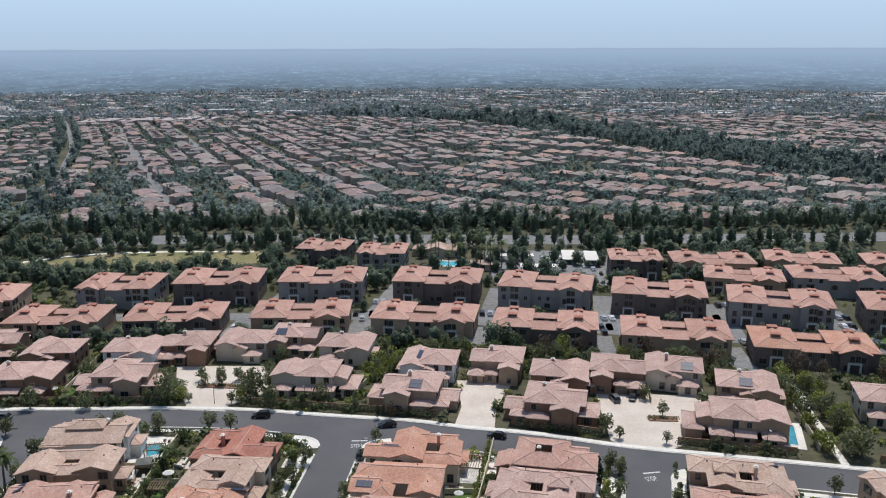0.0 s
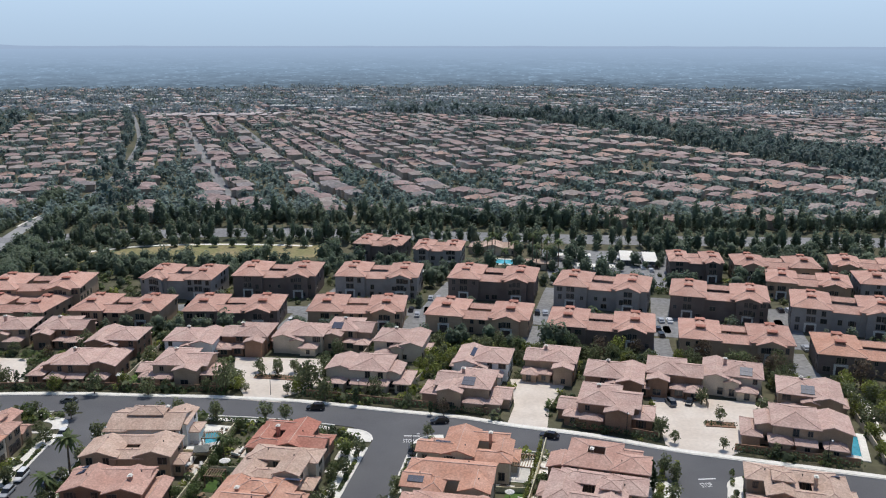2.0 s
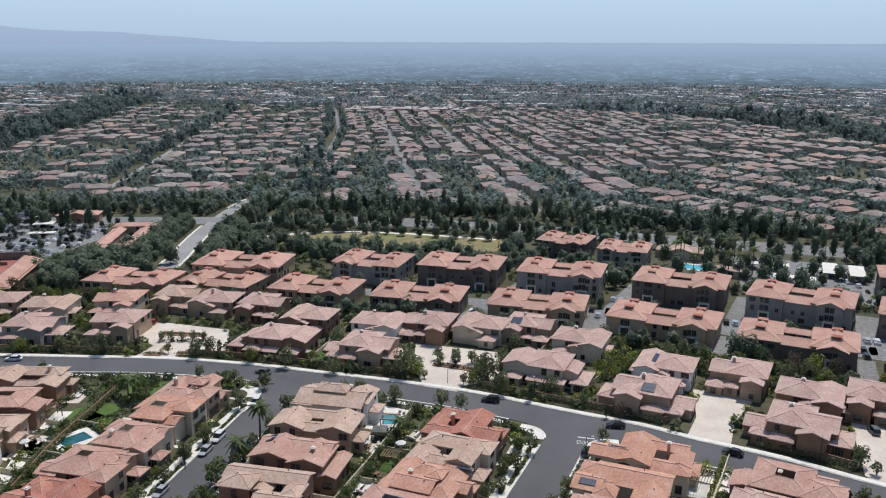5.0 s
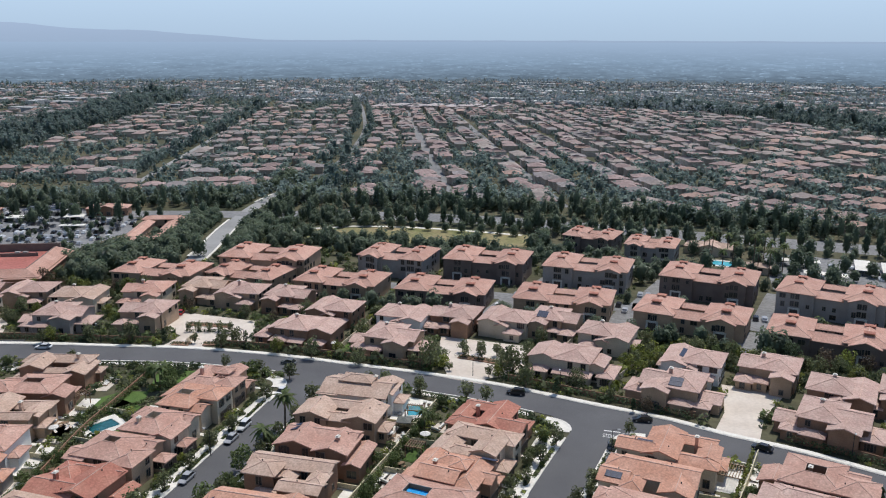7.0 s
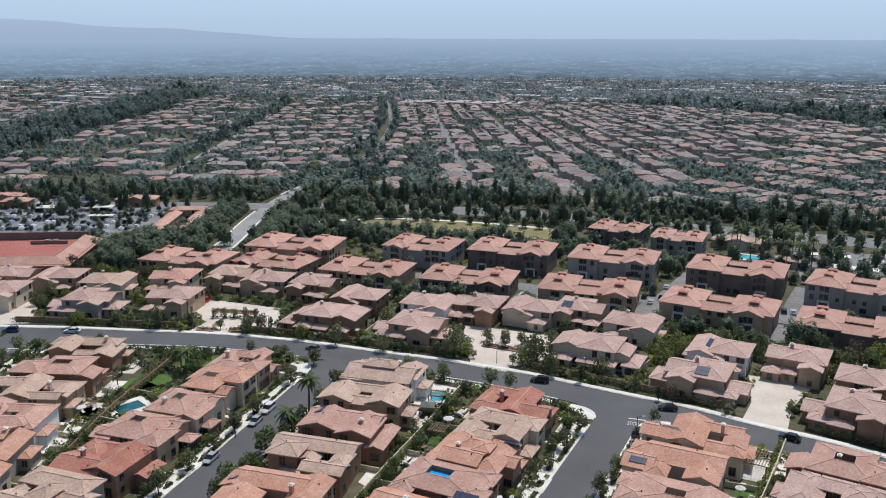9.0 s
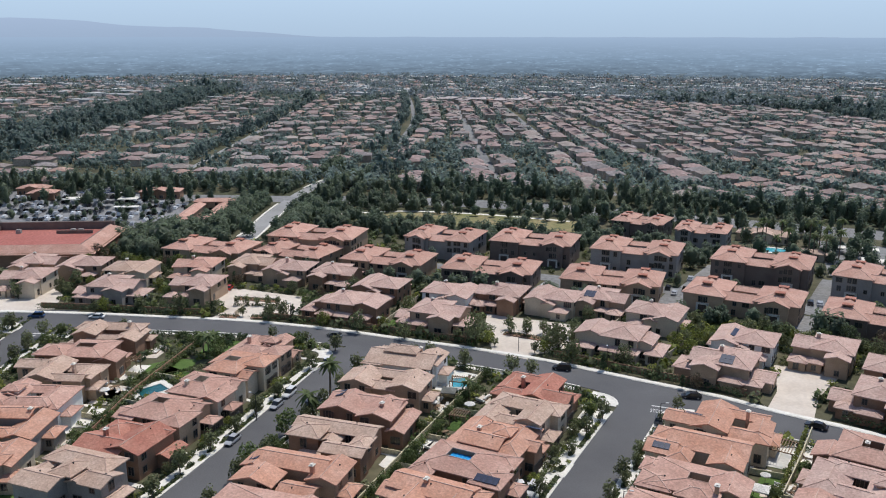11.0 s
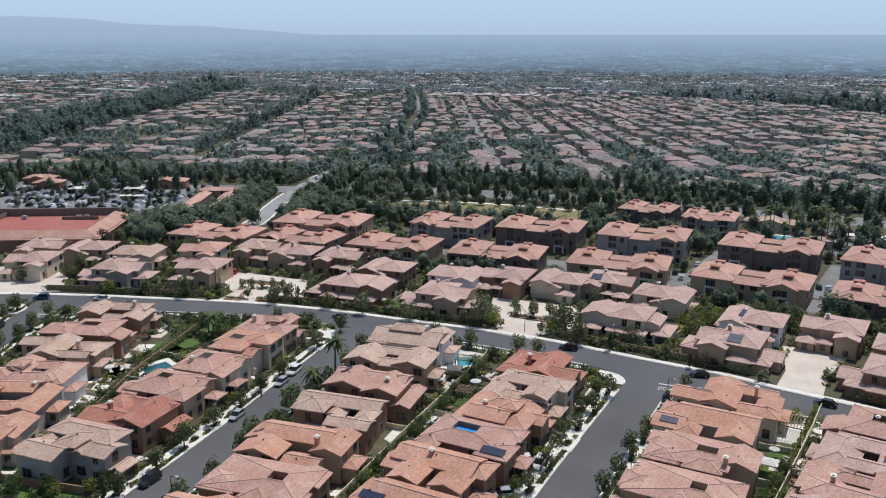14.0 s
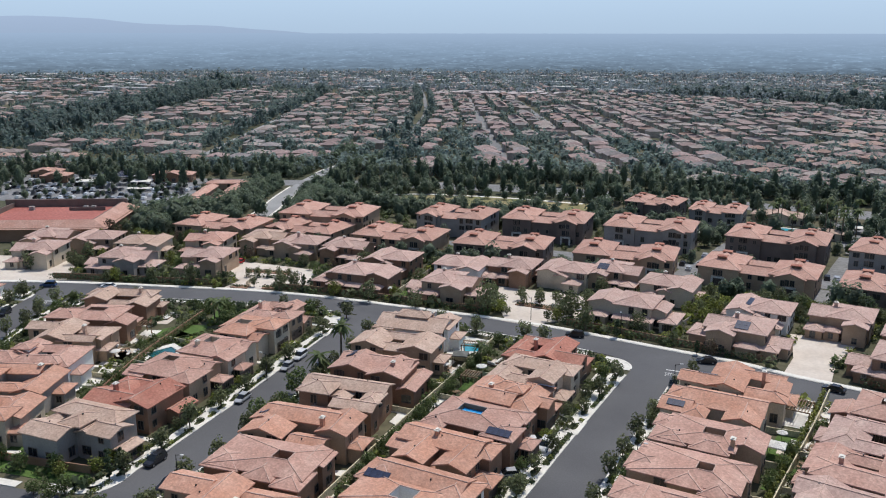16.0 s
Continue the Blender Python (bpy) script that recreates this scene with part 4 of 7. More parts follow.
# front row along the collector
court_house(-222, 189, 22, 1, "mauve", "cream", True, 121)
court_house(-191, 195, 16, 4, "mauve", "grey", False, 122)
court_house(-168, 205, 12, 1, "mauve", "tan", True, 123)
court_house(-116, 209, 3, 3, "mauve", "brown", True, 124)
court_house(-88, 211, 1, 4, "mauve", "tan", False, 125)
court_house(-35, 211, -5, 3, "mauve", "cream", False, 126)
court_house(-8, 201, -9, 4, "mauve", "tan", True, 127, [solar(0, "s", -1.0, 2.5, 3.2, 3.4)])
court_house(25.8, 192, -12, 4, "mauve", "brown", False, 128)
court_house(68, 182.2, -13, 3, "mauve", "tan", True, 129)
court_house(118, 172, -13, 4, "mauve", "cream", False, 131)


# ---- apartment buildings ----
def roof_vent(x, y, z):
    def build(top, blocks, rng):
        v = part("roof_vent", Mesh().box(x - 1.2, y - 0.9, z - 1.4, x + 1.2, y + 0.9, z + 0.45), WALL["brown"], top, "brown louvred vent turret with a tiled cap")
        part("vent_cap", hip_roof(x - 1.2, y - 0.9, x + 1.2, y + 0.9, z + 0.6, 0.25, 0.3)[0], ROOF["red"], v)
        louvre = Mesh()
        for k in range(3):
            louvre.box(x - 1.0, y - 0.95, z - 0.4 + 0.25 * k, x + 1.0, y - 0.89, z - 0.28 + 0.25 * k)
        part("louvre", louvre, SHUTTER, v)
    return build


PORTAL = Mesh().box(-1.9, -0.25, 0, -1.3, 0.05, 3.3).box(1.3, -0.25, 0, 1.9, 0.05, 3.3).box(-1.9, -0.25, 2.8, 1.9, 0.05, 3.4).data("portal", CANVAS)
PORTAL_DARK = Mesh().box(-1.3, -0.06, 0, 1.3, 0.03, 2.8).data("doorway", SHUTTER)


def portals(top, blocks, rng):
    for n, b in ((0, blocks[0]), (1, blocks[3])):
        p = opening(top, (PORTAL, PORTAL_DARK), "portal", "s", b, 0.0, 0.0)
        tagged(p, "pale stone entrance surround")
        for z in (3.9, 6.5) if b[4] > 8 else (3.7,):
            for dx in (-0.75, 0.75):
                opening(top, TALL_WINDOW, "window", "s", b, dx, z)


def apartments(x, y, rot, w, eave, roof, wall, mirror=False, seed=0, depth=20.5):
    h = w / 2
    blocks = [
        (-h, 0, -h + w * 0.36, depth, eave, "hip"),
        (h - w * 0.37, 0.4, h, depth - 0.5, eave + 0.1, "hip"),
        (-h + w * 0.3, 0.9, h - w * 0.3, 8.4, eave - 0.7, "gx"),
        (h - w * 0.32, -1.0, h - w * 0.08, 4.0, eave, "gy"),
        (-h + w * 0.3, depth - 5.5, h - w * 0.3, depth - 1, eave - 0.9, "gx"),
    ]
    blocks = [(b[0], b[1] - depth / 2 + 1.6, b[2], b[3] - depth / 2 + 1.6, b[4], b[5]) for b in blocks]
    zr = eave + w * 0.18 * 0.33
    vents = [roof_vent(s * (h - w * 0.18), dy, zr) for s in (-1, 1) for dy in (-2.4, 4.6)]
    tone = "dark brown" if wall == "umber" else "stone grey" if wall == "stone" else wall
    return house(x, y, rot, blocks, roof, wall, f"three-storey {tone} apartment building under a {WORDS[roof]} roof", mirror, 0.35, "apartment_building", 2.7, 0.5, seed, "apartment rows", [*vents, portals], category="apartment building")


# rear row, then front row; x, y is the middle of the footprint
for n, (x, y, rot, w, eave, roof, wall, mirror) in enumerate((
    (-167, 281, 8, 34, 8.6, "salmon", "tan", False),
    (-121, 301, 0, 27, 8.4, "salmon", "stone", True),
    (-86, 308, 2, 31, 8.6, "salmon", "umber", False),
    (-47, 310, -1, 31, 8.6, "salmon", "stone", False),
    (-3, 309, -7, 32, 8.6, "salmon", "umber", False),
    (37, 299.5, -13, 33, 8.6, "salmon", "stone", False),
    (76, 289, -13, 32, 8.6, "salmon", "umber", False),
    (114, 276, -16, 33, 8.6, "salmon", "stone", False),
    (156, 266, -16, 33, 8.6, "salmon", "umber", False),
)):
    apartments(x, y, rot, w, eave, roof, wall, mirror, 200 + n)
FRONT_ROW = (
    (-196, 252, 6, 31, 6.2, "salmon", "tan", False),
    (-166, 264, -2, 28, 5.2, "salmon", "tan", True),
    (-128, 264, 2, 30, 6.2, "salmon", "tan", False),
    (-90, 267, 4, 31, 6.2, "salmon", "umber", False),
    (-48.5, 270, 2, 31.5, 6.2, "salmon", "tan", False),
    (-7, 266.5, -8, 33.5, 6.2, "salmon", "tan", False),
    (32, 257.5, -9, 32.5, 6.2, "salmon", "umber", False),
    (71, 247.5, -10, 32, 6.2, "salmon", "tan", False),
    (108, 235, -12, 33.5, 6.2, "orange", "umber", False),
    (148, 226, -12, 33, 6.2, "orange", "tan", False),
)
for n, (x, y, rot, w, eave, roof, wall, mirror) in enumerate(FRONT_ROW):
    apartments(x, y, rot, w, eave, roof, wall, mirror, 230 + n, 18.5)
for n, (x, y, rot, w, eave, wall) in enumerate((
    (-55, 370, -8, 22, 8.4, "umber"),
    (-28, 361, -4, 20.5, 8.4, "stone"),
    (80, 346, -6, 21, 8.4, "umber"),
    (112, 344, -6, 33, 7.5, "tan"),
    (116, 317, -15, 29, 7.0, "tan"),
    (150, 345, -14, 29, 7.5, "tan"),
    (150, 313, -10, 33, 8.0, "stone"),
    (188, 335, -14, 30, 8.0, "tan"),
)):
    apartments(x, y, rot, w, eave, "salmon", wall, n % 2 == 1, 260 + n, 18.0)


# ---- distant houses in rows along the plain ----
TURN = radians(23.5)
U, V = np.array([-math.sin(TURN), math.cos(TURN)]), np.array([math.cos(TURN), math.sin(TURN)])
BELTS = []  # tree belts: broken line and half width
FAR_ROADS = ([(-352, 425), (-372, 460), (-394, 512), (-420, 572), (-457, 660), (-515, 790), (-570, 915), (-620, 1030)], [(-268, 520), (-296, 620), (-322, 700), (-379, 850), (-470, 1050), (-558, 1234)])


def near_line(x, y, line, half):
    for (ax, ay), (bx, by) in zip(line, line[1:]):
        dx, dy = bx - ax, by - ay
        k = max(0.0, min(1.0, ((x - ax) * dx + (y - ay) * dy) / (dx * dx + dy * dy)))
        if (ax + k * dx - x) ** 2 + (ay + k * dy - y) ** 2 < half * half:
            return True
    return False


BELTS += [
    ([(-280, 565), (-296, 620), (-322, 700), (-410, 915), (-558, 1234)], 10),
    ([(-560, 430), (-640, 620), (-760, 900), (-930, 1260)], 42),
    ([(-160, 1280), (60, 1180), (173, 990), (250, 800), (330, 620), (420, 500)], 55),
    ([(-372, 460), (-397, 516), (-472, 688), (-625, 1052)], 9),
    ([(-236, 470), (-250, 540), (-270, 600)], 10),
]


def far_road(x, y, half):
    return any(near_line(x, y, line, half) for line in FAR_ROADS)


def in_view(x, y):
    """Inside the wedge of land that the camera's turn takes in."""
    a = math.degrees(math.atan2(x, y))
    return -54 < a < 32 and y > 100


def avenue_side(x, y):
    """Metres beyond the avenue's middle."""
    k = min(range(len(AVENUE)), key=lambda i: abs(AVENUE[i][0] - x))
    return y - AVENUE[k][1]


def east(x, y):
    """The quarter where the rows bend away."""
    return x > -62 + (y - 430) * 0.2 and y < 950


def west(x, y):
    """West of the central belt of trees, where the rows run across."""
    return x < -225 - (y - 440) * 0.4125


def far_street(x, y):
    """On one of the streets that run up the plain between two rows."""
    v = (x * V[0] + y * V[1] - 31.0 + 5.0) % 62.0
    return not west(x, y) and y < 1300 and not east(x, y) and abs(v - 20.5) < 5.0


rng = random.Random(4)
SITES = []  # x, y, turn, length, breadth, tone
for row in range(-90, 120):
    across = row * 31.0 + (5 if row % 2 else -5)
    shift = rng.uniform(0, 12)
    for k in range(-90, 180):
        run = 300 + k * 14.6 + shift
        for turned in (False, True):
            u, v = (across, run - 300) if turned else (run, across)
            x, y = U * u + V * v
            if k % 8 == (3 * row) % 8 and rng.random() < 0.8:
                continue
            if west(x, y) != turned or math.hypot(x, y) > 2030 or y < 300 or not in_view(x, y) or avenue_side(x, y) < 36:
                continue
            d = math.hypot(x, y)
            if east(x, y):
                continue
            if rng.random() < (0.1 if d < 800 else 0.16 if d < 1200 else 0.4 if d < 1700 else 0.6):
                continue
            if noise.noise((x / 60, y / 95, 3)) + 0.6 * noise.noise((x / 150, y / 200, 8)) > 0.24 or any(near_line(x, y, line, half + 6) for line, half in BELTS) or near_line(x, y, SIDE_ROAD, 16):
                continue
            turn = TURN + rng.gauss(0, 0.07) + (1.5708 if turned else 0.0) + (1.5708 if rng.random() < 0.25 else 0)
            SITES.append((x + rng.uniform(-3, 3), y + rng.uniform(-3, 3), turn, rng.uniform(10, 13.2), rng.uniform(10, 13), rng.random()))
# a second quarter whose rows run across
W2 = radians(-40)
U2, V2 = np.array([math.cos(W2), math.sin(W2)]), np.array([-math.sin(W2), math.cos(W2)])
for row in range(-8, 34):
    for k in range(-46, 50):
        x, y = np.array([0.0, 462.0]) + U2 * (k * 16.0 + (row % 3) * 4) + V2 * (row * 27.0 + (4 if row % 2 else -4) + 10 * math.sin(k * 0.14))
        if not east(x, y) or not in_view(x, y) or rng.random() < 0.1 or noise.noise((x / 45, y / 45, 5)) > 0.26 or avenue_side(x, y) < 34:
            continue
        if any(near_line(x, y, line, half + 6) for line, half in BELTS):
            continue
        SITES.append((x + rng.uniform(-1.5, 1.5), y + rng.uniform(-1.5, 1.5), W2 + rng.gauss(0, 0.12), rng.uniform(11, 14), rng.uniform(11.5, 15.5), rng.random()))
# single rows beside the two long roads
for line, side in ((FAR_ROADS[1], 17.0), (FAR_ROADS[1], 33.0), (FAR_ROADS[1], -17.0), (FAR_ROADS[0], 17.0), (FAR_ROADS[0], -17.0)):
    for x, y, rx, ry in along(line, 15.6):
        x, y = x + rx * side, y + ry * side
        if y > 520 and rng.random() < 0.75 and not any(abs(s[0] - x) < 15 and abs(s[1] - y) < 15 for s in SITES):
            SITES.append((x, y, TURN + rng.gauss(0, 0.08), rng.uniform(9.5, 11.5), rng.uniform(11, 14), rng.random()))
# closer building farther up the plain
near_ = {}
for s in SITES:
    near_.setdefault((int(s[0] // 18), int(s[1] // 18)), []).append(s)
for k in range(-40, 150):
    for row in range(-30, 60):
        x, y = U * (620 + k * 15.5) + V * (row * 15.5)
        if not 640 < y < 1260 or west(x, y) or east(x, y) or not in_view(x, y) or far_street(x, y) or far_road(x, y, 15) or rng.random() < 0.12:
            continue
        if any(near_line(x, y, line, half + 6) for line, half in BELTS) or noise.noise((x / 60, y / 60, 6)) > 0.22:
            continue
        if any((s[0] - x) ** 2 + (s[1] - y) ** 2 < 190 for i in (-1, 0, 1) for j in (-1, 0, 1) for s in near_.get((int(x // 18) + i, int(y // 18) + j), ())):
            continue
        SITES.append((x, y, TURN + rng.gauss(0, 0.08), rng.uniform(10, 13), rng.uniform(10, 13), rng.random()))
        near_.setdefault((int(x // 18), int(y // 18)), []).append(SITES[-1])
SITES.sort(key=lambda s: math.hypot(s[0], s[1]))


def simple_house(l, b, eave, slope):
    """A hipped house with a cross wing: walls and roof as plain meshes, local."""
    w, r = Mesh(), Mesh()
    for x0, y0, x1, y1, ze in ((-l / 2, -b / 2, l / 2, b / 2, eave), (-l / 2 + 0.8, -b / 2 - 2.4, 0.4, 0, eave - 0.4)):
        for p, q in (((x0, y0), (x1, y0)), ((x1, y0), (x1, y1)), ((x1, y1), (x0, y1)), ((x0, y1), (x0, y0))):
            w.poly((*p, -2), (*q, -2), (*q, ze), (*p, ze))
        h = hip_roof(x0, y0, x1, y1, ze, slope, 0.5)[0]
        n = len(r.v)
        r.v += h.v
        r.f += [tuple(n + i for i in f) for f in h.f]
    return w, r


# Far tile tones are greyed: distance haze put into the base colour.
FAR_ROOFS = []
for name, a, b in (("far_pink_tile", (0.27, 0.195, 0.18), (0.345, 0.262, 0.243)), ("far_tan_tile", (0.265, 0.222, 0.2), (0.34, 0.29, 0.262)), ("far_grey_tile", (0.215, 0.19, 0.185), (0.285, 0.255, 0.247)), ("far_orange_tile", (0.32, 0.21, 0.172), (0.385, 0.27, 0.222))):
    FAR_ROOFS.append(material(name, a, b, 0.03, 0.6, 0.85, 0.0, vary=0.15, island=0.14))
FAR_WALL = material("far_stucco", (0.34, 0.28, 0.22), (0.5, 0.44, 0.37), 0.02, 1.0, 0.9, 0.0, vary=0.2)
KINDS = ("pink", "tan", "grey", "orange")


def tone_of(x, y, r):
    return (3 if r < 0.25 else 0 if r < 0.7 else 1) if east(x, y) else (0 if r < 0.5 else 1 if r < 0.75 else 2 if r < 0.93 else 3)


first = {}
for n, (x, y, a, l, b, r) in enumerate(SITES[:180]):
    key = (tone_of(x, y, r), n % 3)
    m = pose(x, y, height(y), 0, 0, math.degrees(a) + (180 if n % 2 else 0))
    if key not in first:
        w, rf = simple_house((10.4, 11.6, 13)[key[1]], (10.5, 12, 13.2)[key[1]], (5.2, 5.6, 4.9)[key[1]], 0.3)
        top = tagged(new("distant_house"), f"distant stucco house with a {KINDS[key[0]]} tiled hip roof", "house", "houses beyond the avenue")
        top.matrix_basis = m
        part("wall", w, FAR_WALL, top)
        part("roof", rf, FAR_ROOFS[key[0]], top)
        first[key] = top
    else:
        copy_thing(first[key], m)

rest = SITES[180:]
for tone in range(4):
    some = [s for s in rest if tone_of(s[0], s[1], s[5]) == tone]
    if not some:
        continue
    top = tagged(new("distant_houses"), f"far rows of stucco houses with {KINDS[tone]} tiled roofs", "houses", kind="stuff")
    w, rf = simple_house(1, 1, 1, 0.3)
    S = np.array([s[:5] for s in some])
    l, b = S[:, 3], S[:, 4]
    e = 5.0 + 0.6 * np.sin(S[:, 0])
    c, s_ = np.cos(S[:, 2]), np.sin(S[:, 2])

    def placed(px, py, pz):
        """Local corners (n, k) to the world."""
        return np.stack([S[:, :1] + px * c[:, None] - py * s_[:, None], S[:, 1:2] + px * s_[:, None] + py * c[:, None], pz + heights(S[:, 1])[:, None]], -1)

    hx, hy, E = l[:, None] / 2, b[:, None] / 2, e[:, None]
    sgx, sgy = np.array([[-1, 1, 1, -1]]), np.array([[-1, -1, 1, 1]])
    low = placed(sgx * hx, sgy * hy, 0 * E - 2 + 0 * sgx)
    high = placed(sgx * hx, sgy * hy, E + 0 * sgx)
    wall_v = np.concatenate([low, high], 1)
    q = np.array([[0, 1, 5, 4], [1, 2, 6, 5], [2, 3, 7, 6], [3, 0, 4, 7]])
    faces = (q[None] + 8 * np.arange(len(some))[:, None, None]).reshape(-1, 4)
    part("wall", big_mesh("wall", wall_v.reshape(-1, 3), faces, FAR_WALL), None, top)
    eaves = placed(sgx * (hx + 0.5), sgy * (hy + 0.5), E + 0 * sgx)
    zr = E + (hx + 0.5) * 0.32
    ridge = placed(np.array([[0.0, 0.0]]) * hx, np.array([[-1, 1]]) * (hy - hx), zr + np.array([[0.0, 0.0]]))
    roof_v = np.concatenate([eaves, ridge], 1)
    tri = np.array([[0, 1, 4], [1, 2, 5], [1, 5, 4], [2, 3, 5], [3, 0, 4], [3, 4, 5]])
    faces = (tri[None] + 6 * np.arange(len(some))[:, None, None]).reshape(-1, 3)
    part("roof", big_mesh("roof", roof_v.reshape(-1, 3), faces, FAR_ROOFS[tone]), None, top)

# far low commercial sheds, pale flat roofs
rng = random.Random(9)
sheds = Mesh()
for _ in range(420):
    d, a = 1250 + 780 * rng.random() ** 0.8, radians(-54 + 86 * rng.random() ** 0.75)
    x, y = d * math.sin(a), d * math.cos(a)
    l, b, h = rng.uniform(15, 60), rng.uniform(12, 30), rng.uniform(4, 7)
    z = height(y)
    sheds.box(x - l / 2, y - b / 2, z - 2, x + l / 2, y + b / 2, z + h)
SCHOOL_ROOF = material("school_roof", (0.38, 0.31, 0.295), (0.45, 0.41, 0.40), 0.02, 0.3, 0.8, 0.0, vary=0.2)
SHED = material("pale_flat_roofs", (0.36, 0.37, 0.38), (0.5, 0.49, 0.47), 0.01, 0.2, 0.8, 0.0, island=0.4)
tagged(part("distant_sheds", sheds, SHED), "far pale flat-roofed commercial buildings", "buildings", kind="stuff")

# pale streets running up the plain between the rows
for k in range(-6, 14):
    v = 31.0 - 5.0 + 20.5 + 62.0 * k
    line = [tuple(U * u + V * v) for u in range(330, 1250, 20)]
    line = [p for p in line if not west(*p) and avenue_side(*p) > 40 and in_view(*p) and not east(*p) and not any(near_line(*p, b_, h_) for b_, h_ in BELTS)]
    if len(line) > 3 and math.hypot(line[-1][0] - line[0][0], line[-1][1] - line[0][1]) < 22 * len(line):
        tagged(part("road_far", strip(line, 8.0, -0.3, 0.08), OLD_ASPHALT), "pale distant residential street between houses", "road", kind="structure")
for line, wide, mat_ in ((FAR_ROADS[0], 4.2, PALE_ROAD), (FAR_ROADS[1], 4.5, OLD_ASPHALT)):
    tagged(part("road_far", strip(curve(line, 20), wide, -0.3, 0.1), mat_), "pale distant road lined with trees", "road", kind="structure")

# ---- the skyline: haze-blue land beyond the plain, with low hills to one side ----
def distance_material(name, low, high, z0, z1, specks, mid=None):
    """Glowing far land: painted haze colour by height; woods and pale roofs fade upwards."""
    m = bpy.data.materials.new(name)
    m.use_nodes = True
    t = m.node_tree
    t.nodes.remove(t.nodes["Principled BSDF"])

    def node(kind, **values):
        n = t.nodes.new(kind)
        for key, value in values.items():
            n.inputs[key.replace("_", " ")].default_value = value
        return n

    def maths(op, a, b):
        n = t.nodes.new("ShaderNodeMath")
        n.operation = op
        for k, v in enumerate((a, b)):
            if isinstance(v, float):
                n.inputs[k].default_value = v
            else:
                t.links.new(v, n.inputs[k])
        return n.outputs[0]

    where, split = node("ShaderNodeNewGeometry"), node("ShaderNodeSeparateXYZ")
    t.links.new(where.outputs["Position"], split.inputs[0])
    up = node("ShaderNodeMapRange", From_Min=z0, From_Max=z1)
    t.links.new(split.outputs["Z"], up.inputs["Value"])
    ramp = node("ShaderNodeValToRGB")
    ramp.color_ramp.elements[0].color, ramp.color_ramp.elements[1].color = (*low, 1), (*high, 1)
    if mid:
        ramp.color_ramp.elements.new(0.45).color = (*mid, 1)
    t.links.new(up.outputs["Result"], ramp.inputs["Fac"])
    total = None
    for scale, kind, gain in (((0.006, 0.006, 0.07), "woods", 1.3), ((0.03, 0.03, 0.24), "groves", 1.0), ((0.04, 0.04, 0.55), "roofs", 1.2), ((0.14, 0.14, 0.7), "roofs", 1.8)):
        spread = node("ShaderNodeMapping")
        spread.inputs["Scale"].default_value = scale
        t.links.new(where.outputs["Position"], spread.inputs["Vector"])
        if kind != "roofs":
            n = node("ShaderNodeTexNoise", Scale=1.0, Detail=5.0, Roughness=0.7)
            t.links.new(spread.outputs[0], n.inputs["Vector"])
            value = maths("MULTIPLY", maths("SUBTRACT", n.outputs["Fac"], 0.52), gain)
        else:
            cells = node("ShaderNodeTexVoronoi", Scale=1.0)
            grey = node("ShaderNodeRGBToBW")
            t.links.new(spread.outputs[0], cells.inputs["Vector"])
            t.links.new(cells.outputs["Color"], grey.inputs[0])
            value = maths("MULTIPLY", maths("MAXIMUM", maths("SUBTRACT", grey.outputs[0], 0.74), 0.0), gain * 2.0)
        total = value if total is None else maths("ADD", total, value)
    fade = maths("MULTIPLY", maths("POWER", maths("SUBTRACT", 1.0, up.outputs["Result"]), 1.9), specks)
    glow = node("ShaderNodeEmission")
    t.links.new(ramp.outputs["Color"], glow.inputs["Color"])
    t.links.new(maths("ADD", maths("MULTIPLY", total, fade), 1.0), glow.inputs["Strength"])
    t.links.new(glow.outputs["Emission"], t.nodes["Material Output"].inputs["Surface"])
    return m


def skyline(R, base, step=0.42):
    m = Mesh()
    line = []
    for k in range(int(104 / step) + 1):
        a = -64 + k * step
        line.append((R * math.sin(radians(a)), R * math.cos(radians(a)), base(a)))
    for p, q in zip(line, line[1:]):
        m.poly((p[0], p[1], -60), (q[0], q[1], -60), q, p)
    return m


def hills(a):
    hill = 92 * math.exp(-(((a + 48) / 7.5) ** 2)) + 34 * math.exp(-(((a + 37) / 4.6) ** 2))
    return 70 + max(0, hill + 5 * noise.noise((a * 0.35, 0, 0)) + 2.0 * noise.noise((a * 1.3, 5, 0)))


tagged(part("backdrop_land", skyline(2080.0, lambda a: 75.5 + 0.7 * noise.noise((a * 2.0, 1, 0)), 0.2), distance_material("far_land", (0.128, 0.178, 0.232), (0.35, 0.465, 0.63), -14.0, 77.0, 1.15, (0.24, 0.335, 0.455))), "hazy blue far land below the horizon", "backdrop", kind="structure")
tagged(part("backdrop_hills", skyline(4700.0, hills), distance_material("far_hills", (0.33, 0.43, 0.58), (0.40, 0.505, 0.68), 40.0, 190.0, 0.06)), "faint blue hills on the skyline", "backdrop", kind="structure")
m = bpy.data.materials.new("hazy_sky")
m.use_nodes = True
t = m.node_tree
t.nodes.remove(t.nodes["Principled BSDF"])
glow, where, split, up, ramp = (t.nodes.new(k) for k in ("ShaderNodeEmission", "ShaderNodeNewGeometry", "ShaderNodeSeparateXYZ", "ShaderNodeMapRange", "ShaderNodeValToRGB"))
up.inputs["From Min"].default_value, up.inputs["From Max"].default_value = 60.0, 700.0
ramp.color_ramp.elements[0].color, ramp.color_ramp.elements[1].color = (0.43, 0.56, 0.715, 1), (0.47, 0.635, 0.86, 1)
ramp.color_ramp.elements.new(0.45).color = (0.525, 0.685, 0.865, 1)
t.links.new(where.outputs["Position"], split.inputs[0])
t.links.new(split.outputs["Z"], up.inputs["Value"])
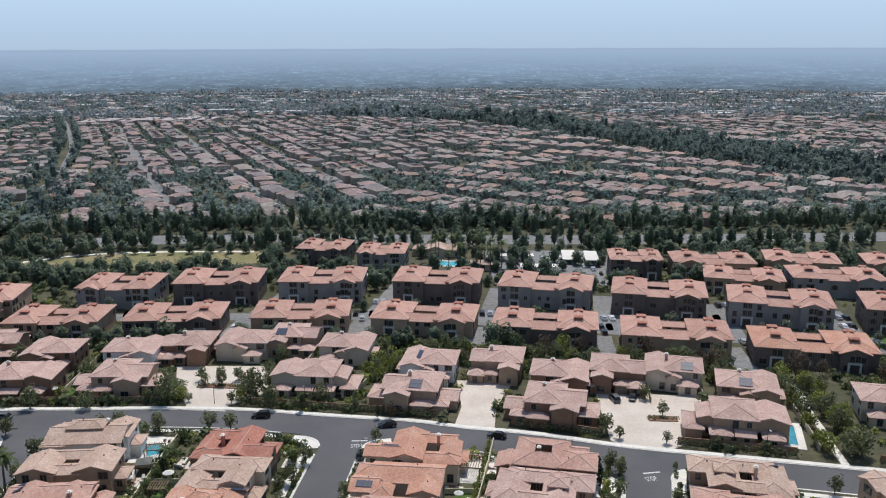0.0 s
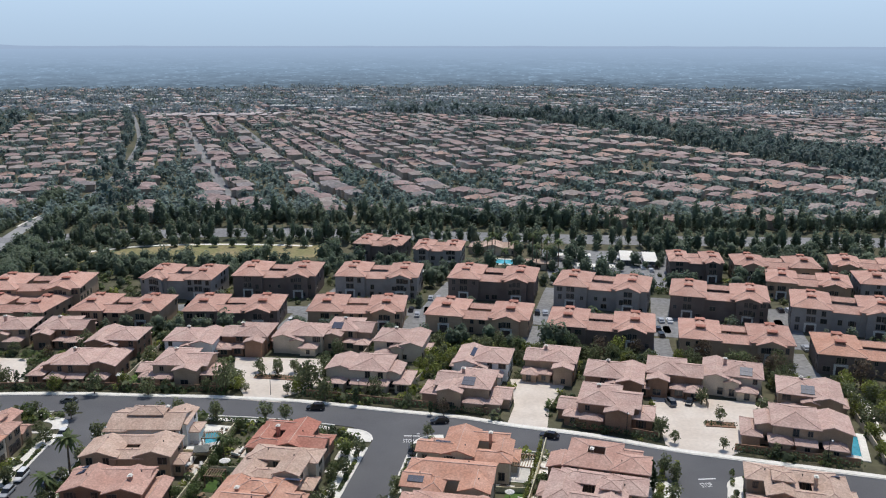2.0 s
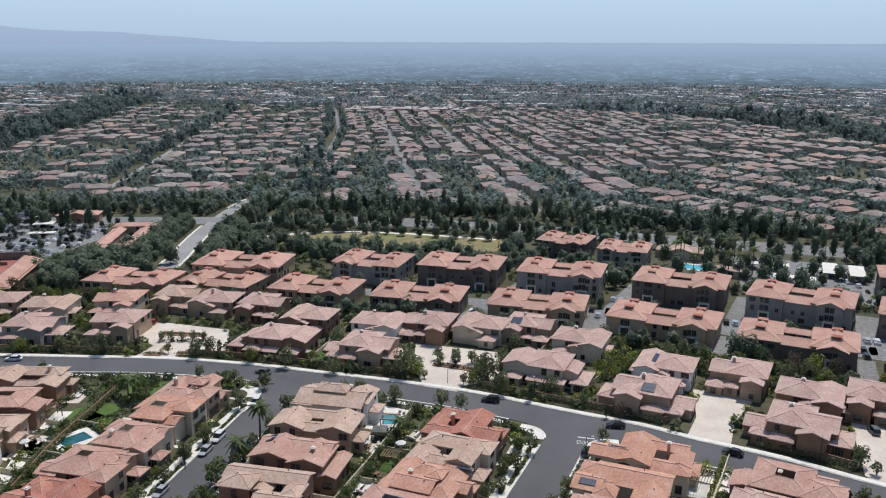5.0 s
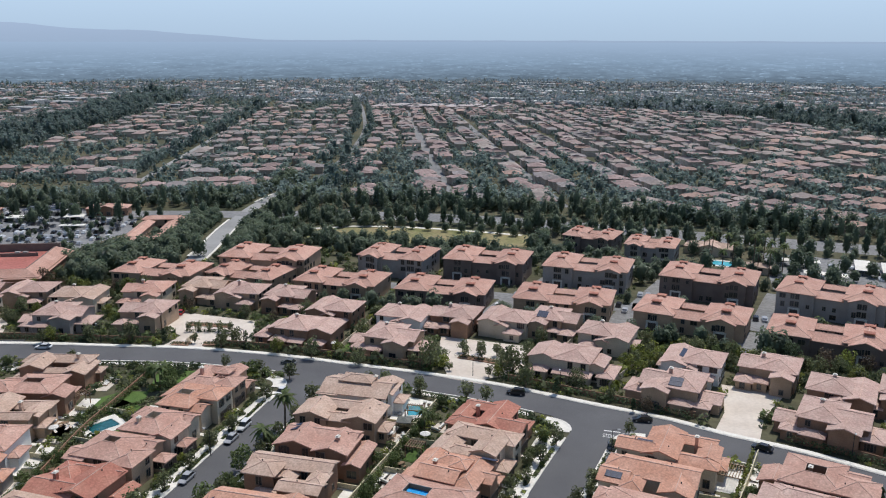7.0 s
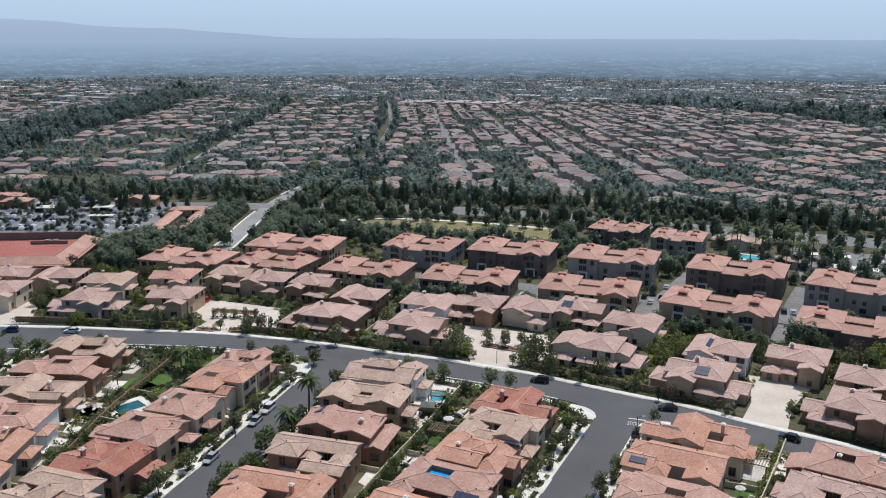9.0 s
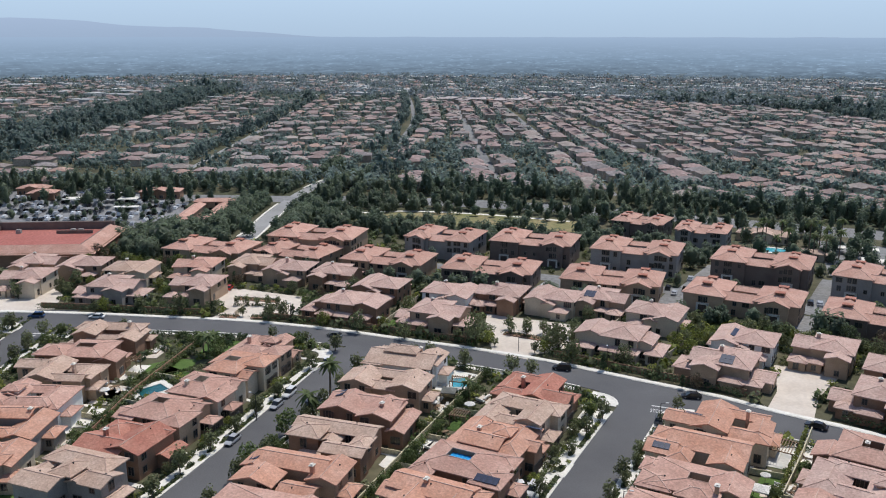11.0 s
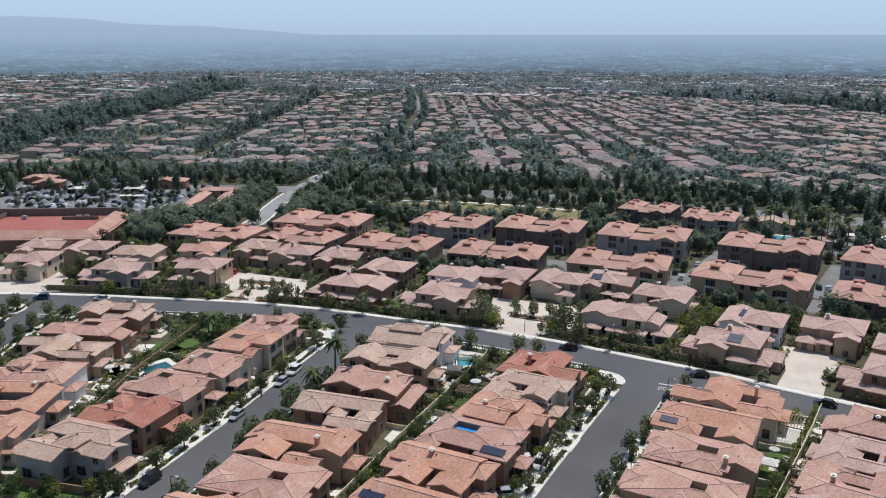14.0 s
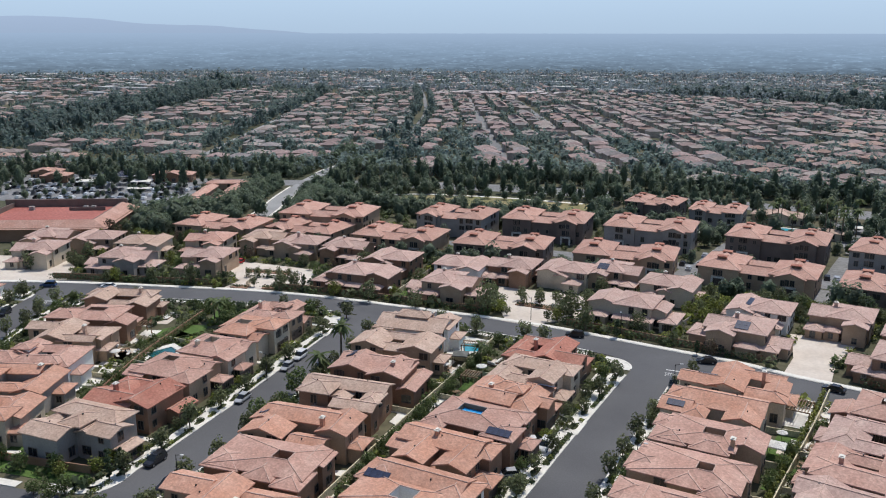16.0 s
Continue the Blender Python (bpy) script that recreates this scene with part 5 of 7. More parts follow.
t.links.new(up.outputs["Result"], ramp.inputs["Fac"])
t.links.new(ramp.outputs["Color"], glow.inputs["Color"])
t.links.new(glow.outputs["Emission"], t.nodes["Material Output"].inputs["Surface"])
ring = Mesh()
for k in range(60):
    a, b = radians(-66 + k * 1.8), radians(-66 + (k + 1) * 1.8)
    ring.poly((4860 * math.sin(a), 4860 * math.cos(a), -60), (4860 * math.sin(b), 4860 * math.cos(b), -60), (4860 * math.sin(b), 4860 * math.cos(b), 700), (4860 * math.sin(a), 4860 * math.cos(a), 700))
tagged(part("backdrop_sky", ring, m), "pale hazy blue sky above the horizon", "sky", kind="structure")


# ---- trees ----
def inside_polygon(x, y, corners):
    odd = False
    for (ax, ay), (bx, by) in zip(corners, corners[1:] + corners[:1]):
        if (ay > y) != (by > y) and x < ax + (bx - ax) * (y - ay) / (by - ay):
            odd = not odd
    return odd


def leaf_quads(rng, centres, radii, count, size):
    """Leaf sprays: small four-cornered pieces on and in the given clumps."""
    c = rng.integers(0, len(centres), count)
    way = rng.normal(size=(count, 3))
    way /= np.linalg.norm(way, axis=1, keepdims=True)
    p = centres[c] + way * radii[c] * (0.55 + 0.5 * rng.random((count, 1)))
    n = way + rng.normal(size=(count, 3)) * 0.7 + np.array([0, 0, 0.35])
    n /= np.linalg.norm(n, axis=1, keepdims=True)
    s = np.cross(n, rng.normal(size=(count, 3)))
    s /= np.linalg.norm(s, axis=1, keepdims=True)
    t = np.cross(n, s)
    s, t = s * size * (0.6 + 0.8 * rng.random((count, 1))), t * size * (0.45 + 0.6 * rng.random((count, 1)))
    bend = n * size * 0.25
    return np.stack([p - s - bend, p - t * 0.9 + bend, p + s - bend, p + t + bend], 1).reshape(-1, 3)


def quad_faces(n):
    return np.arange(n * 4).reshape(-1, 4)


def tree_meshes(seed, tall, wide, trunk, clumps, leaves, size, mat, slim=False):
    r = np.random.default_rng(seed)
    h0 = trunk
    centres = np.zeros((clumps, 3))
    for k in range(clumps):
        a, f = 2.4 * k, (k + 0.5) / clumps
        reach = wide * (0.5 if slim else 0.62) * (math.sin(math.pi * (0.12 + 0.8 * f)) ** 0.8) * (0.55 + 0.5 * r.random())
        centres[k] = (reach * math.cos(a), reach * math.sin(a), h0 + (tall - h0) * (0.1 + 0.82 * f))
    radii = np.ones((clumps, 1)) * wide * (0.34 if slim else 0.42) * (0.7 + 0.5 * r.random((clumps, 1)))
    crown = big_mesh("crown", leaf_quads(r, centres, radii, leaves, size), quad_faces(leaves), mat)
    m = Mesh()
    lean = r.normal(size=2) * 0.12
    m.tube([(0, 0, -0.8), (lean[0] * 0.3, lean[1] * 0.3, h0 * 0.6), (lean[0], lean[1], h0 + (tall - h0) * 0.55)], (0.05 * wide + 0.06, 0.035 * wide + 0.05, 0.03))
    for k in range(min(5, clumps)):
        c = centres[k]
        m.bar((lean[0] * 0.6, lean[1] * 0.6, h0 * 0.75), tuple(c * np.array([0.8, 0.8, 0.95])), 0.05)
    return m.data("trunk", BARK), crown


SPECIES = {}


def species(key, label, variants, **spec):
    SPECIES[key] = (label, [tree_meshes(1000 + 17 * len(SPECIES) + v, **spec) for v in range(variants)])


species("street", "young olive-green street tree with an airy crown", 4, tall=5.2, wide=2.6, trunk=1.5, clumps=9, leaves=330, size=0.3, mat=LEAF["olive"])
species("garden", "dense rounded green garden tree", 4, tall=6.0, wide=3.6, trunk=1.4, clumps=11, leaves=420, size=0.36, mat=LEAF["green"])
species("olive", "bushy olive-green tree with a broken crown", 4, tall=6.4, wide=3.6, trunk=1.0, clumps=12, leaves=420, size=0.34, mat=LEAF["olive"])
species("bright", "fresh yellow-green leafy garden tree", 3, tall=5.5, wide=3.4, trunk=1.2, clumps=10, leaves=380, size=0.36, mat=LEAF["bright"])
species("large", "tall broad dark green tree", 4, tall=10.5, wide=5.6, trunk=2.4, clumps=14, leaves=560, size=0.55, mat=LEAF["dark"])
species("slim", "slender upright dark green tree", 3, tall=9.0, wide=2.4, trunk=1.0, clumps=12, leaves=340, size=0.42, mat=LEAF["dark"], slim=True)
species("russet", "brownish tree with an open crown", 2, tall=7.5, wide=4.0, trunk=2.0, clumps=11, leaves=300, size=0.38, mat=LEAF["russet"])
species("cypress", "narrow pointed dark green cypress", 1, tall=7.5, wide=1.0, trunk=0.3, clumps=14, leaves=320, size=0.28, mat=LEAF["dark"], slim=True)
species("shrub", "rounded garden shrub", 3, tall=2.0, wide=1.7, trunk=0.2, clumps=6, leaves=150, size=0.28, mat=LEAF["green"])


def palm_meshes(seed, tall):
    r = np.random.default_rng(seed)
    m = Mesh().tube([(0, 0, -0.5), (0.1, 0, tall * 0.5), (0.15, 0.1, tall)], (0.26, 0.2, 0.18))
    f = Mesh()
    for k in range(22):
        a, lift = 2 * math.pi * k / 22 + r.uniform(-0.1, 0.1), r.uniform(-0.5, 1.0)
        pts = []
        for s in range(5):
            d = 2.6 * s / 4
            pts.append((0.15 + d * math.cos(a), 0.1 + d * math.sin(a), tall + 0.1 + lift * d * 0.7 - 0.22 * d * d * (0.6 + 0.5 * (1 - lift))))
        for s in range(4):
            wa, wb = (0.3, 0.42, 0.4, 0.26, 0.04)[s], (0.3, 0.42, 0.4, 0.26, 0.04)[s + 1]
            nx, ny = -math.sin(a), math.cos(a)
            p, q = pts[s], pts[s + 1]
            f.poly((p[0] - nx * wa, p[1] - ny * wa, p[2] - 0.1), p, q, (q[0] - nx * wb, q[1] - ny * wb, q[2] - 0.1))
            f.poly(p, (p[0] + nx * wa, p[1] + ny * wa, p[2] - 0.1), (q[0] + nx * wb, q[1] + ny * wb, q[2] - 0.1), q)
    return m.data("trunk", BARK), f.data("crown", LEAF["green"])


SPECIES["palm"] = ("palm tree with arching fronds", [palm_meshes(5, 5.0), palm_meshes(6, 6.5)])
SPECIES["tall_palm"] = ("tall slender palm beside the pool", [palm_meshes(7, 11.0), palm_meshes(8, 13.0)])
TREES = []
OPEN_GROUND = ((-206, 183, 6.0), (-214, 180, 6.0), (-66.8, 176, 6.5), (-66, 162, 4.5), (-131.5, 144, 5.0), (81.3, 183, 5.5), (-139, 139, 4.0), (-139, 156, 6.5), (-133, 160, 4.5), (13, 165, 4.5), (5, 165.5, 5.5), (4, 154.5, 3.2), (9, 151.5, 2.6), (2.0, 146.8, 2.2), (-65.4, 165.6, 2.4), (-58.4, 161, 2.0), (4.5, 367, 9.0), (88.6, 177, 1.7), (90, 186, 1.7), (91, 194, 1.7), (93, 202, 1.7), (94.4, 211, 1.7))
SHRUBS = []
MID = []  # trees too far off to tell apart
SIZES = {"large": 4.2, "garden": 2.5, "bright": 2.4, "slim": 2.4, "russet": 2.9}
NAMES = {"street": "street_tree", "shrub": "shrub", "palm": "palm_tree", "tall_palm": "palm_tree", "cypress": "cypress_tree"}
tree_rng = random.Random(31)


def tree(kind, x, y, size=1.0, group="", check=True, gap=0.0):
    if check and (taken(x, y, 0.6) or not clear_of_roads(x, y, 0.5)):
        return None
    if check and any((x - cx) ** 2 + (y - cy) ** 2 < r_ * r_ for cx, cy, r_ in OPEN_GROUND):
        return None
    if gap and any(abs(tx - x) < gap and abs(ty - y) < gap for tx, ty in TREES[-80:]):
        return None
    if kind == "shrub":
        SHRUBS.append((x, y, size * tree_rng.uniform(0.6, 1.3)))
        return None
    if y > 246 and kind != "tall_palm":
        MID.append((x, y, SIZES.get(kind, 2.4) * size * tree_rng.uniform(0.8, 1.2)))
        TREES.append((x, y))
        return None
    label, forms = SPECIES[kind]
    trunk, crown = tree_rng.choice(forms)
    s = size * tree_rng.uniform(0.85, 1.15)
    top = new(NAMES.get(kind, "tree"))
    top.matrix_basis = pose(x, y, height(y), 0, 0, tree_rng.uniform(0, 360)) @ Matrix.Diagonal((s, s, s * tree_rng.uniform(0.9, 1.15), 1))
    tagged(top, label, "shrub" if kind == "shrub" else "palm" if "palm" in kind else "tree", group or f"{kind} trees".replace("_", " "))
    for nm, data in (("trunk", trunk), ("crown", crown)):
        ob = new(nm, data)
        ob.parent = top
    TREES.append((x, y))
    return top


def plant_line(kind, line, step, size=1.0, jitter=0.8, skip=0.15, **more):
    for x, y, _, _ in along(line, step):
        if tree_rng.random() > skip:
            tree(kind, x + tree_rng.uniform(-jitter, jitter), y + tree_rng.uniform(-jitter, jitter), size, **more)


# street trees
for line in (STREET_A, STREET_B, STREET_C, STREET_D):
    for side in (-1, 1):
        plant_line("street", clipped(offset(line, side * 5.9), 80, 172), 9.0, 0.82, 0.6, 0.25)
plant_line("street", [p for p in offset(COLLECTOR, 6.6) if -170 < p[0] < 120], 9.0, 0.75, 0.6, 0.3)
plant_line("street", [p for p in offset(WALKWAY, -3.6) if -250 < p[0] < 130], 11.0, 0.62, 0.6, 0.55)
# gardens along the collector's north side and round the courts
for x, y in ((-74, 205), (-71, 209), (-54, 206), (-52, 211), (-133, 203), (38, 184), (52, 205), (24, 199)):
    tree("olive", x, y, 0.72, check=False)
for x, y in ((-72.5, 203), (-50.5, 207)):
    tree("olive", x, y, 1.05, check=False)
for x, y in ((-68, 219), (-58, 219), (-63, 220), (54, 194), (-222, 187), (-219, 185)):
    tree("street", x, y, 0.85, check=False)
# trees between the court houses and the apartments
BACK_LINE = curve([(-230, 228), (-190, 241), (-150, 247), (-105, 246), (-62, 250), (-20, 246), (20, 236), (60, 226), (100, 212), (140, 206)])
BACK_WEST = [p for p in BACK_LINE if p[0] < 62]
plant_line("garden", offset(BACK_WEST, -3), 10.0, 0.75, 1.4, 0.35)
plant_line("olive", offset(BACK_WEST, -2.5), 10.0, 0.75, 1.8, 0.25)
plant_line("large", offset(BACK_WEST, -6), 16.0, 0.48, 1.8, 0.45)
plant_line("russet", offset(BACK_LINE, -5), 24.0, 0.95, 2.0, 0.2)
plant_line("bright", offset(BACK_LINE, 1), 16.0, 0.8, 2.0, 0.3)
for x, y in ((-16, 225), (-18, 220), (-20, 229), (-14, 231), (-22, 222)):
    tree("bright", x, y, 0.75)
    tree("olive", x + 2, y + 3, 0.62)
# the green walk at the east
for _ in range(44):
    t_ = tree_rng.random()
    tree(tree_rng.choice(("bright", "bright", "olive")), 88 + 6.4 * t_ + tree_rng.choice((-3.2, 3.4, 5.6)) + tree_rng.uniform(-0.9, 0.9), 170 + 48 * t_, tree_rng.uniform(0.55, 0.85), gap=1.2)
# loose trees before the apartment fronts
for x, y, rot, w, *_ in FRONT_ROW:
    c_, s_ = math.cos(radians(rot)), math.sin(radians(rot))
    for u in (-0.5, -0.34, -0.16, 0.02, 0.2, 0.38, 0.54):
        if tree_rng.random() < 0.72:
            du, dv = u * w + tree_rng.uniform(-1.5, 1.5), -12.2 + tree_rng.uniform(-1.6, 0.4)
            tree(tree_rng.choice(("russet", "russet", "olive", "garden", "bright")), x + du * c_ - dv * s_, y + du * s_ + dv * c_, tree_rng.uniform(0.6, 1.0))
# between the apartment rows
plant_line("garden", offset(APT_LANE, -6.2), 9.0, 0.7, 1.2, 0.45)
plant_line("garden", offset(APT_LANE, 6.2), 12.0, 0.65, 1.2, 0.5)
REAR_LINE = curve([(-215, 285), (-160, 300), (-100, 322), (-40, 325), (20, 320), (80, 304), (140, 290)])
plant_line("large", REAR_LINE, 11.0, 0.55, 2.0, 0.4)
plant_line("slim", offset(REAR_LINE, -5), 14.0, 0.75, 2.0, 0.2)
# round the apartment pool
for _ in range(16):
    tree("tall_palm", tree_rng.uniform(-14, 26), tree_rng.uniform(338, 384), 1.0, gap=1.5)
for _ in range(18):
    tree("russet", tree_rng.uniform(-14, 40), tree_rng.uniform(335, 392), 0.8, gap=3)
# the park and the slope beside the side road
for _ in range(70):
    tree(tree_rng.choice(("large", "garden", "slim")), tree_rng.uniform(-198, -90), tree_rng.uniform(318, 352), 0.7, gap=2.5)
plant_line("russet", offset(curve([(-205, 360), (-191, 375), (-172, 388), (-134, 395), (-93, 395)]), 5), 9.0, 0.7, 1.5, 0.2)
for _ in range(46):
    x, y = tree_rng.uniform(-244, -212), tree_rng.uniform(255, 318)
    if y < 292 or x < -232:
        tree(tree_rng.choice(("large", "large", "garden")), x, y, 0.8, gap=2.5)
# garden trees on the lots
for line, sides in ((STREET_A, (-1, 1)), (STREET_B, (-1, 1)), (STREET_C, (-1, 1)), (STREET_D, (-1, 1))):
    for side in sides:
        plant_line("garden", clipped(offset(line, side * 9.6), 84, 172), 8.0, 0.5, 1.2, 0.25)
        plant_line("shrub", clipped(offset(line, side * 8.7), 84, 174), 3.4, 0.7, 0.8, 0.25)
# small trees before the fronts
for line, low_ in ((STREET_A, 90), (STREET_B, 96), (STREET_D, 100)):
    for side in (-1, 1):
        for x, y, _, _ in along(clipped(offset(line, side * 8.6), low_, 172), 11.0):
            tree(tree_rng.choice(("olive", "bright", "garden")), x, y + tree_rng.uniform(-2, 2), tree_rng.uniform(0.36, 0.5), check=False)
# back gardens between the rows
FENCE_A = [(-62.6, 180), (-62.8, 168), (-63.0, 154), (-63.4, 140), (-63.6, 126), (-63.6, 100), (-63.4, 75)]
FENCE_B = [(-142, 176), (-138, 158), (-134, 140), (-127.5, 120), (-123, 100)]
FENCE_C = [(11, 178), (8, 160), (3, 134), (-1, 112), (-3, 95)]
for line, skip_ in ((FENCE_A, 0.25), (FENCE_B, 0.6), (FENCE_C, 0.4)):
    for side in (-1, 1):
        plant_line("garden", offset(curve(line), side * 1.6), 4.6, 0.45, 0.6, skip_)
        plant_line("shrub", offset(curve(line), side * 1.1), 2.4, 0.75, 0.4, 0.2)
for x, y in ((-135, 168), (-132, 166), (-134, 171)):
    tree("palm", x, y, 0.9)
for x, y in ((-129, 165), (-131, 169)):
    tree("garden", x, y, 0.7)
for x, y in ((-90.4, 146.4), (-91.0, 156.4)):
    tree("palm", x, y, 1.15, check=False)
for x, y, k in ((-89.4, 135.6, 0.85), (-88.8, 121.6, 0.7), (-89.2, 129.6, 0.6)):
    tree("garden", x, y, k, check=False)
for x, y in ((-60.8, 166.5), (-90, 122), (-91.5, 134), (-137, 118)):
    tree("palm", x, y, 0.8)
for x, y in ((-99.4, 97), (-99.8, 94.5), (32, 158), (32, 160), (31.5, 162)):
    tree("cypress", x, y, 0.8, check=False)
# foreground corner below street B
for x, y, k in ((-96, 82, 1.0), (-92, 84, 0.9), (-88, 83, 0.8), (-104, 86, 0.8), (-110, 93, 0.8), (-116, 91, 0.9), (-122, 92, 0.8), (-108, 86.5, 0.7), (-127, 90, 0.9), (-84, 84, 1.0), (-80, 86, 0.8)):
    tree("garden", x, y, 0.72 * k, check=False)
for x, y in ((-103, 99), (-104, 96), (-101.5, 103), (-108, 92)):
    tree("bright", x, y, 0.55, check=False)

# trees among the court houses
placed_ = 0
while placed_ < 105:
    x, y = tree_rng.uniform(-240, 130), tree_rng.uniform(182, 246)
    if any(inside_polygon(x, y, c) for c in COURTS) or 84 < x < 108:
        continue
    kind_, size_ = tree_rng.choice((("street", 0.85), ("street", 1.0), ("garden", 0.6), ("olive", 0.6), ("olive", 0.75), ("bright", 0.62), ("slim", 0.5), ("russet", 0.55)))
    if taken(x, y, 1.2):
        continue
    placed_ += tree(kind_, x, y, size_, gap=3.0) is not None
for x, y, s_ in ((-152.4, 207, 0.55), (-149.6, 208, 0.62), (-146.5, 209.2, 0.5), (-143.4, 210.4, 0.62), (-140.6, 211.4, 0.55), (-137.2, 203.4, 0.6), (-135, 204.4, 0.5), (-66, 215, 0.6), (-61.5, 215, 0.9), (-55, 213.5, 0.65)):
    tree("street", x, y, s_, check=False)
# shrubs and ground cover over the gardens, as one planting
for cx0, cy0, cx1, cy1, count in ((-215, 80, 75, 178, 5200), (-250, 178, 135, 260, 6000), (-215, 260, 180, 345, 1600)):
    for _ in range(count):
        x, y = tree_rng.uniform(cx0, cx1), tree_rng.uniform(cy0, cy1)
        if taken(x, y, 0.4) or not clear_of_roads(x, y, 2.6) or any((x - a_) ** 2 + (y - b_) ** 2 < c_ * c_ for a_, b_, c_ in OPEN_GROUND):
            continue
        if any(inside_polygon(x, y, c) for c in COURTS) or 84 < x < 108 and y < 226 and tree_rng.random() < 0.8:
            continue
        s_ = tree_rng.uniform(0.5, 1.15) * (1.0 if y < 180 else 1.25)
        SHRUBS.append((x, y, s_ * (1.6 if tree_rng.random() < (0.1 if y < 180 else 0.25) else 1.0)))
# low planting in the strips beside the kerbs, left open at the driveways
DRIVES = []
for n, (x, y, rot, hx, hy) in enumerate(f for f in FOOT if f[1] < 177 and f[3] < 7.3):
    c_, s_, side = math.cos(radians(rot)), math.sin(radians(rot)), -1 if n % 2 else 1
    DRIVES.append((x + side * 3.2 * c_ + 12.5 * s_, y + side * 3.2 * s_ - 12.5 * c_))
for line in (STREET_A, STREET_B, STREET_C, STREET_D):
    for side in (-1, 1):
        for reach, low_, high_, step_ in ((5.7, 0.4, 0.75, 0.7), (8.5, 0.5, 1.0, 0.9)):
            for x, y, _, _ in along(clipped(offset(line, side * reach), 82, 174), step_):
                if tree_rng.random() < 0.8 and not any((x - a_) ** 2 + (y - b_) ** 2 < 8 for a_, b_ in DRIVES):
                    SHRUBS.append((x, y, tree_rng.uniform(low_, high_)))
r_ = np.random.default_rng(8)
for key, mat_ in (("green", LEAF["green"]), ("olive", LEAF["olive"]), ("bright", LEAF["bright"]), ("dark", LEAF["dark"])):
    mine = [s_ for n_, s_ in enumerate(SHRUBS) if ("green", "olive", "dark", "green", "bright", "dark", "olive")[n_ % 7] == key]
    P_, S_ = np.array([(x, y, height(y) + 0.55 * s) for x, y, s in mine]), np.array([s for _, _, s in mine])
    count = 26 * len(mine)
    c_ = np.repeat(P_, 26, axis=0)
    way = r_.normal(size=(count, 3))
    way /= np.linalg.norm(way, axis=1, keepdims=True)
    big = np.repeat(S_, 26)[:, None]
    p_ = c_ + way * big * np.array([1.0, 1.0, 0.75]) * (0.5 + 0.5 * r_.random((count, 1)))
    n_v = way + r_.normal(size=(count, 3)) * 0.6 + np.array([0, 0, 0.4])
    n_v /= np.linalg.norm(n_v, axis=1, keepdims=True)
    s_v = np.cross(n_v, r_.normal(size=(count, 3)))
    s_v /= np.linalg.norm(s_v, axis=1, keepdims=True)
    t_v = np.cross(n_v, s_v)
    k_ = big * 0.33 * (0.6 + 0.8 * r_.random((count, 1)))
    q_ = np.stack([p_ - s_v * k_, p_ - t_v * k_ * 0.8 + n_v * k_ * 0.3, p_ + s_v * k_, p_ + t_v * k_ * 0.8 + n_v * k_ * 0.3], 1).reshape(-1, 3)
    tagged(new("garden_shrubs", big_mesh("garden_shrubs", q_, quad_faces(count), mat_)), f"low {key} garden shrubs planted between the houses", "shrubs", kind="stuff")


# small trees in the car parks, in rows
for k in range(10):
    for j in range(17):
        x, y = -392 + 7.6 * j * 0.906 - 8.0 * k * 0.423 + 34, 268 + 7.6 * j * 0.423 + 8.0 * k * 0.906
        if -385 < x < -272 and 284 < y < 356 and tree_rng.random() < (0.42 if k % 2 else 0.15):
            tree("garden", x, y, 0.52)
for _ in range(60):
    tree(tree_rng.choice(("garden", "large")), tree_rng.uniform(20, 150), tree_rng.uniform(326, 400), 0.7, gap=4)
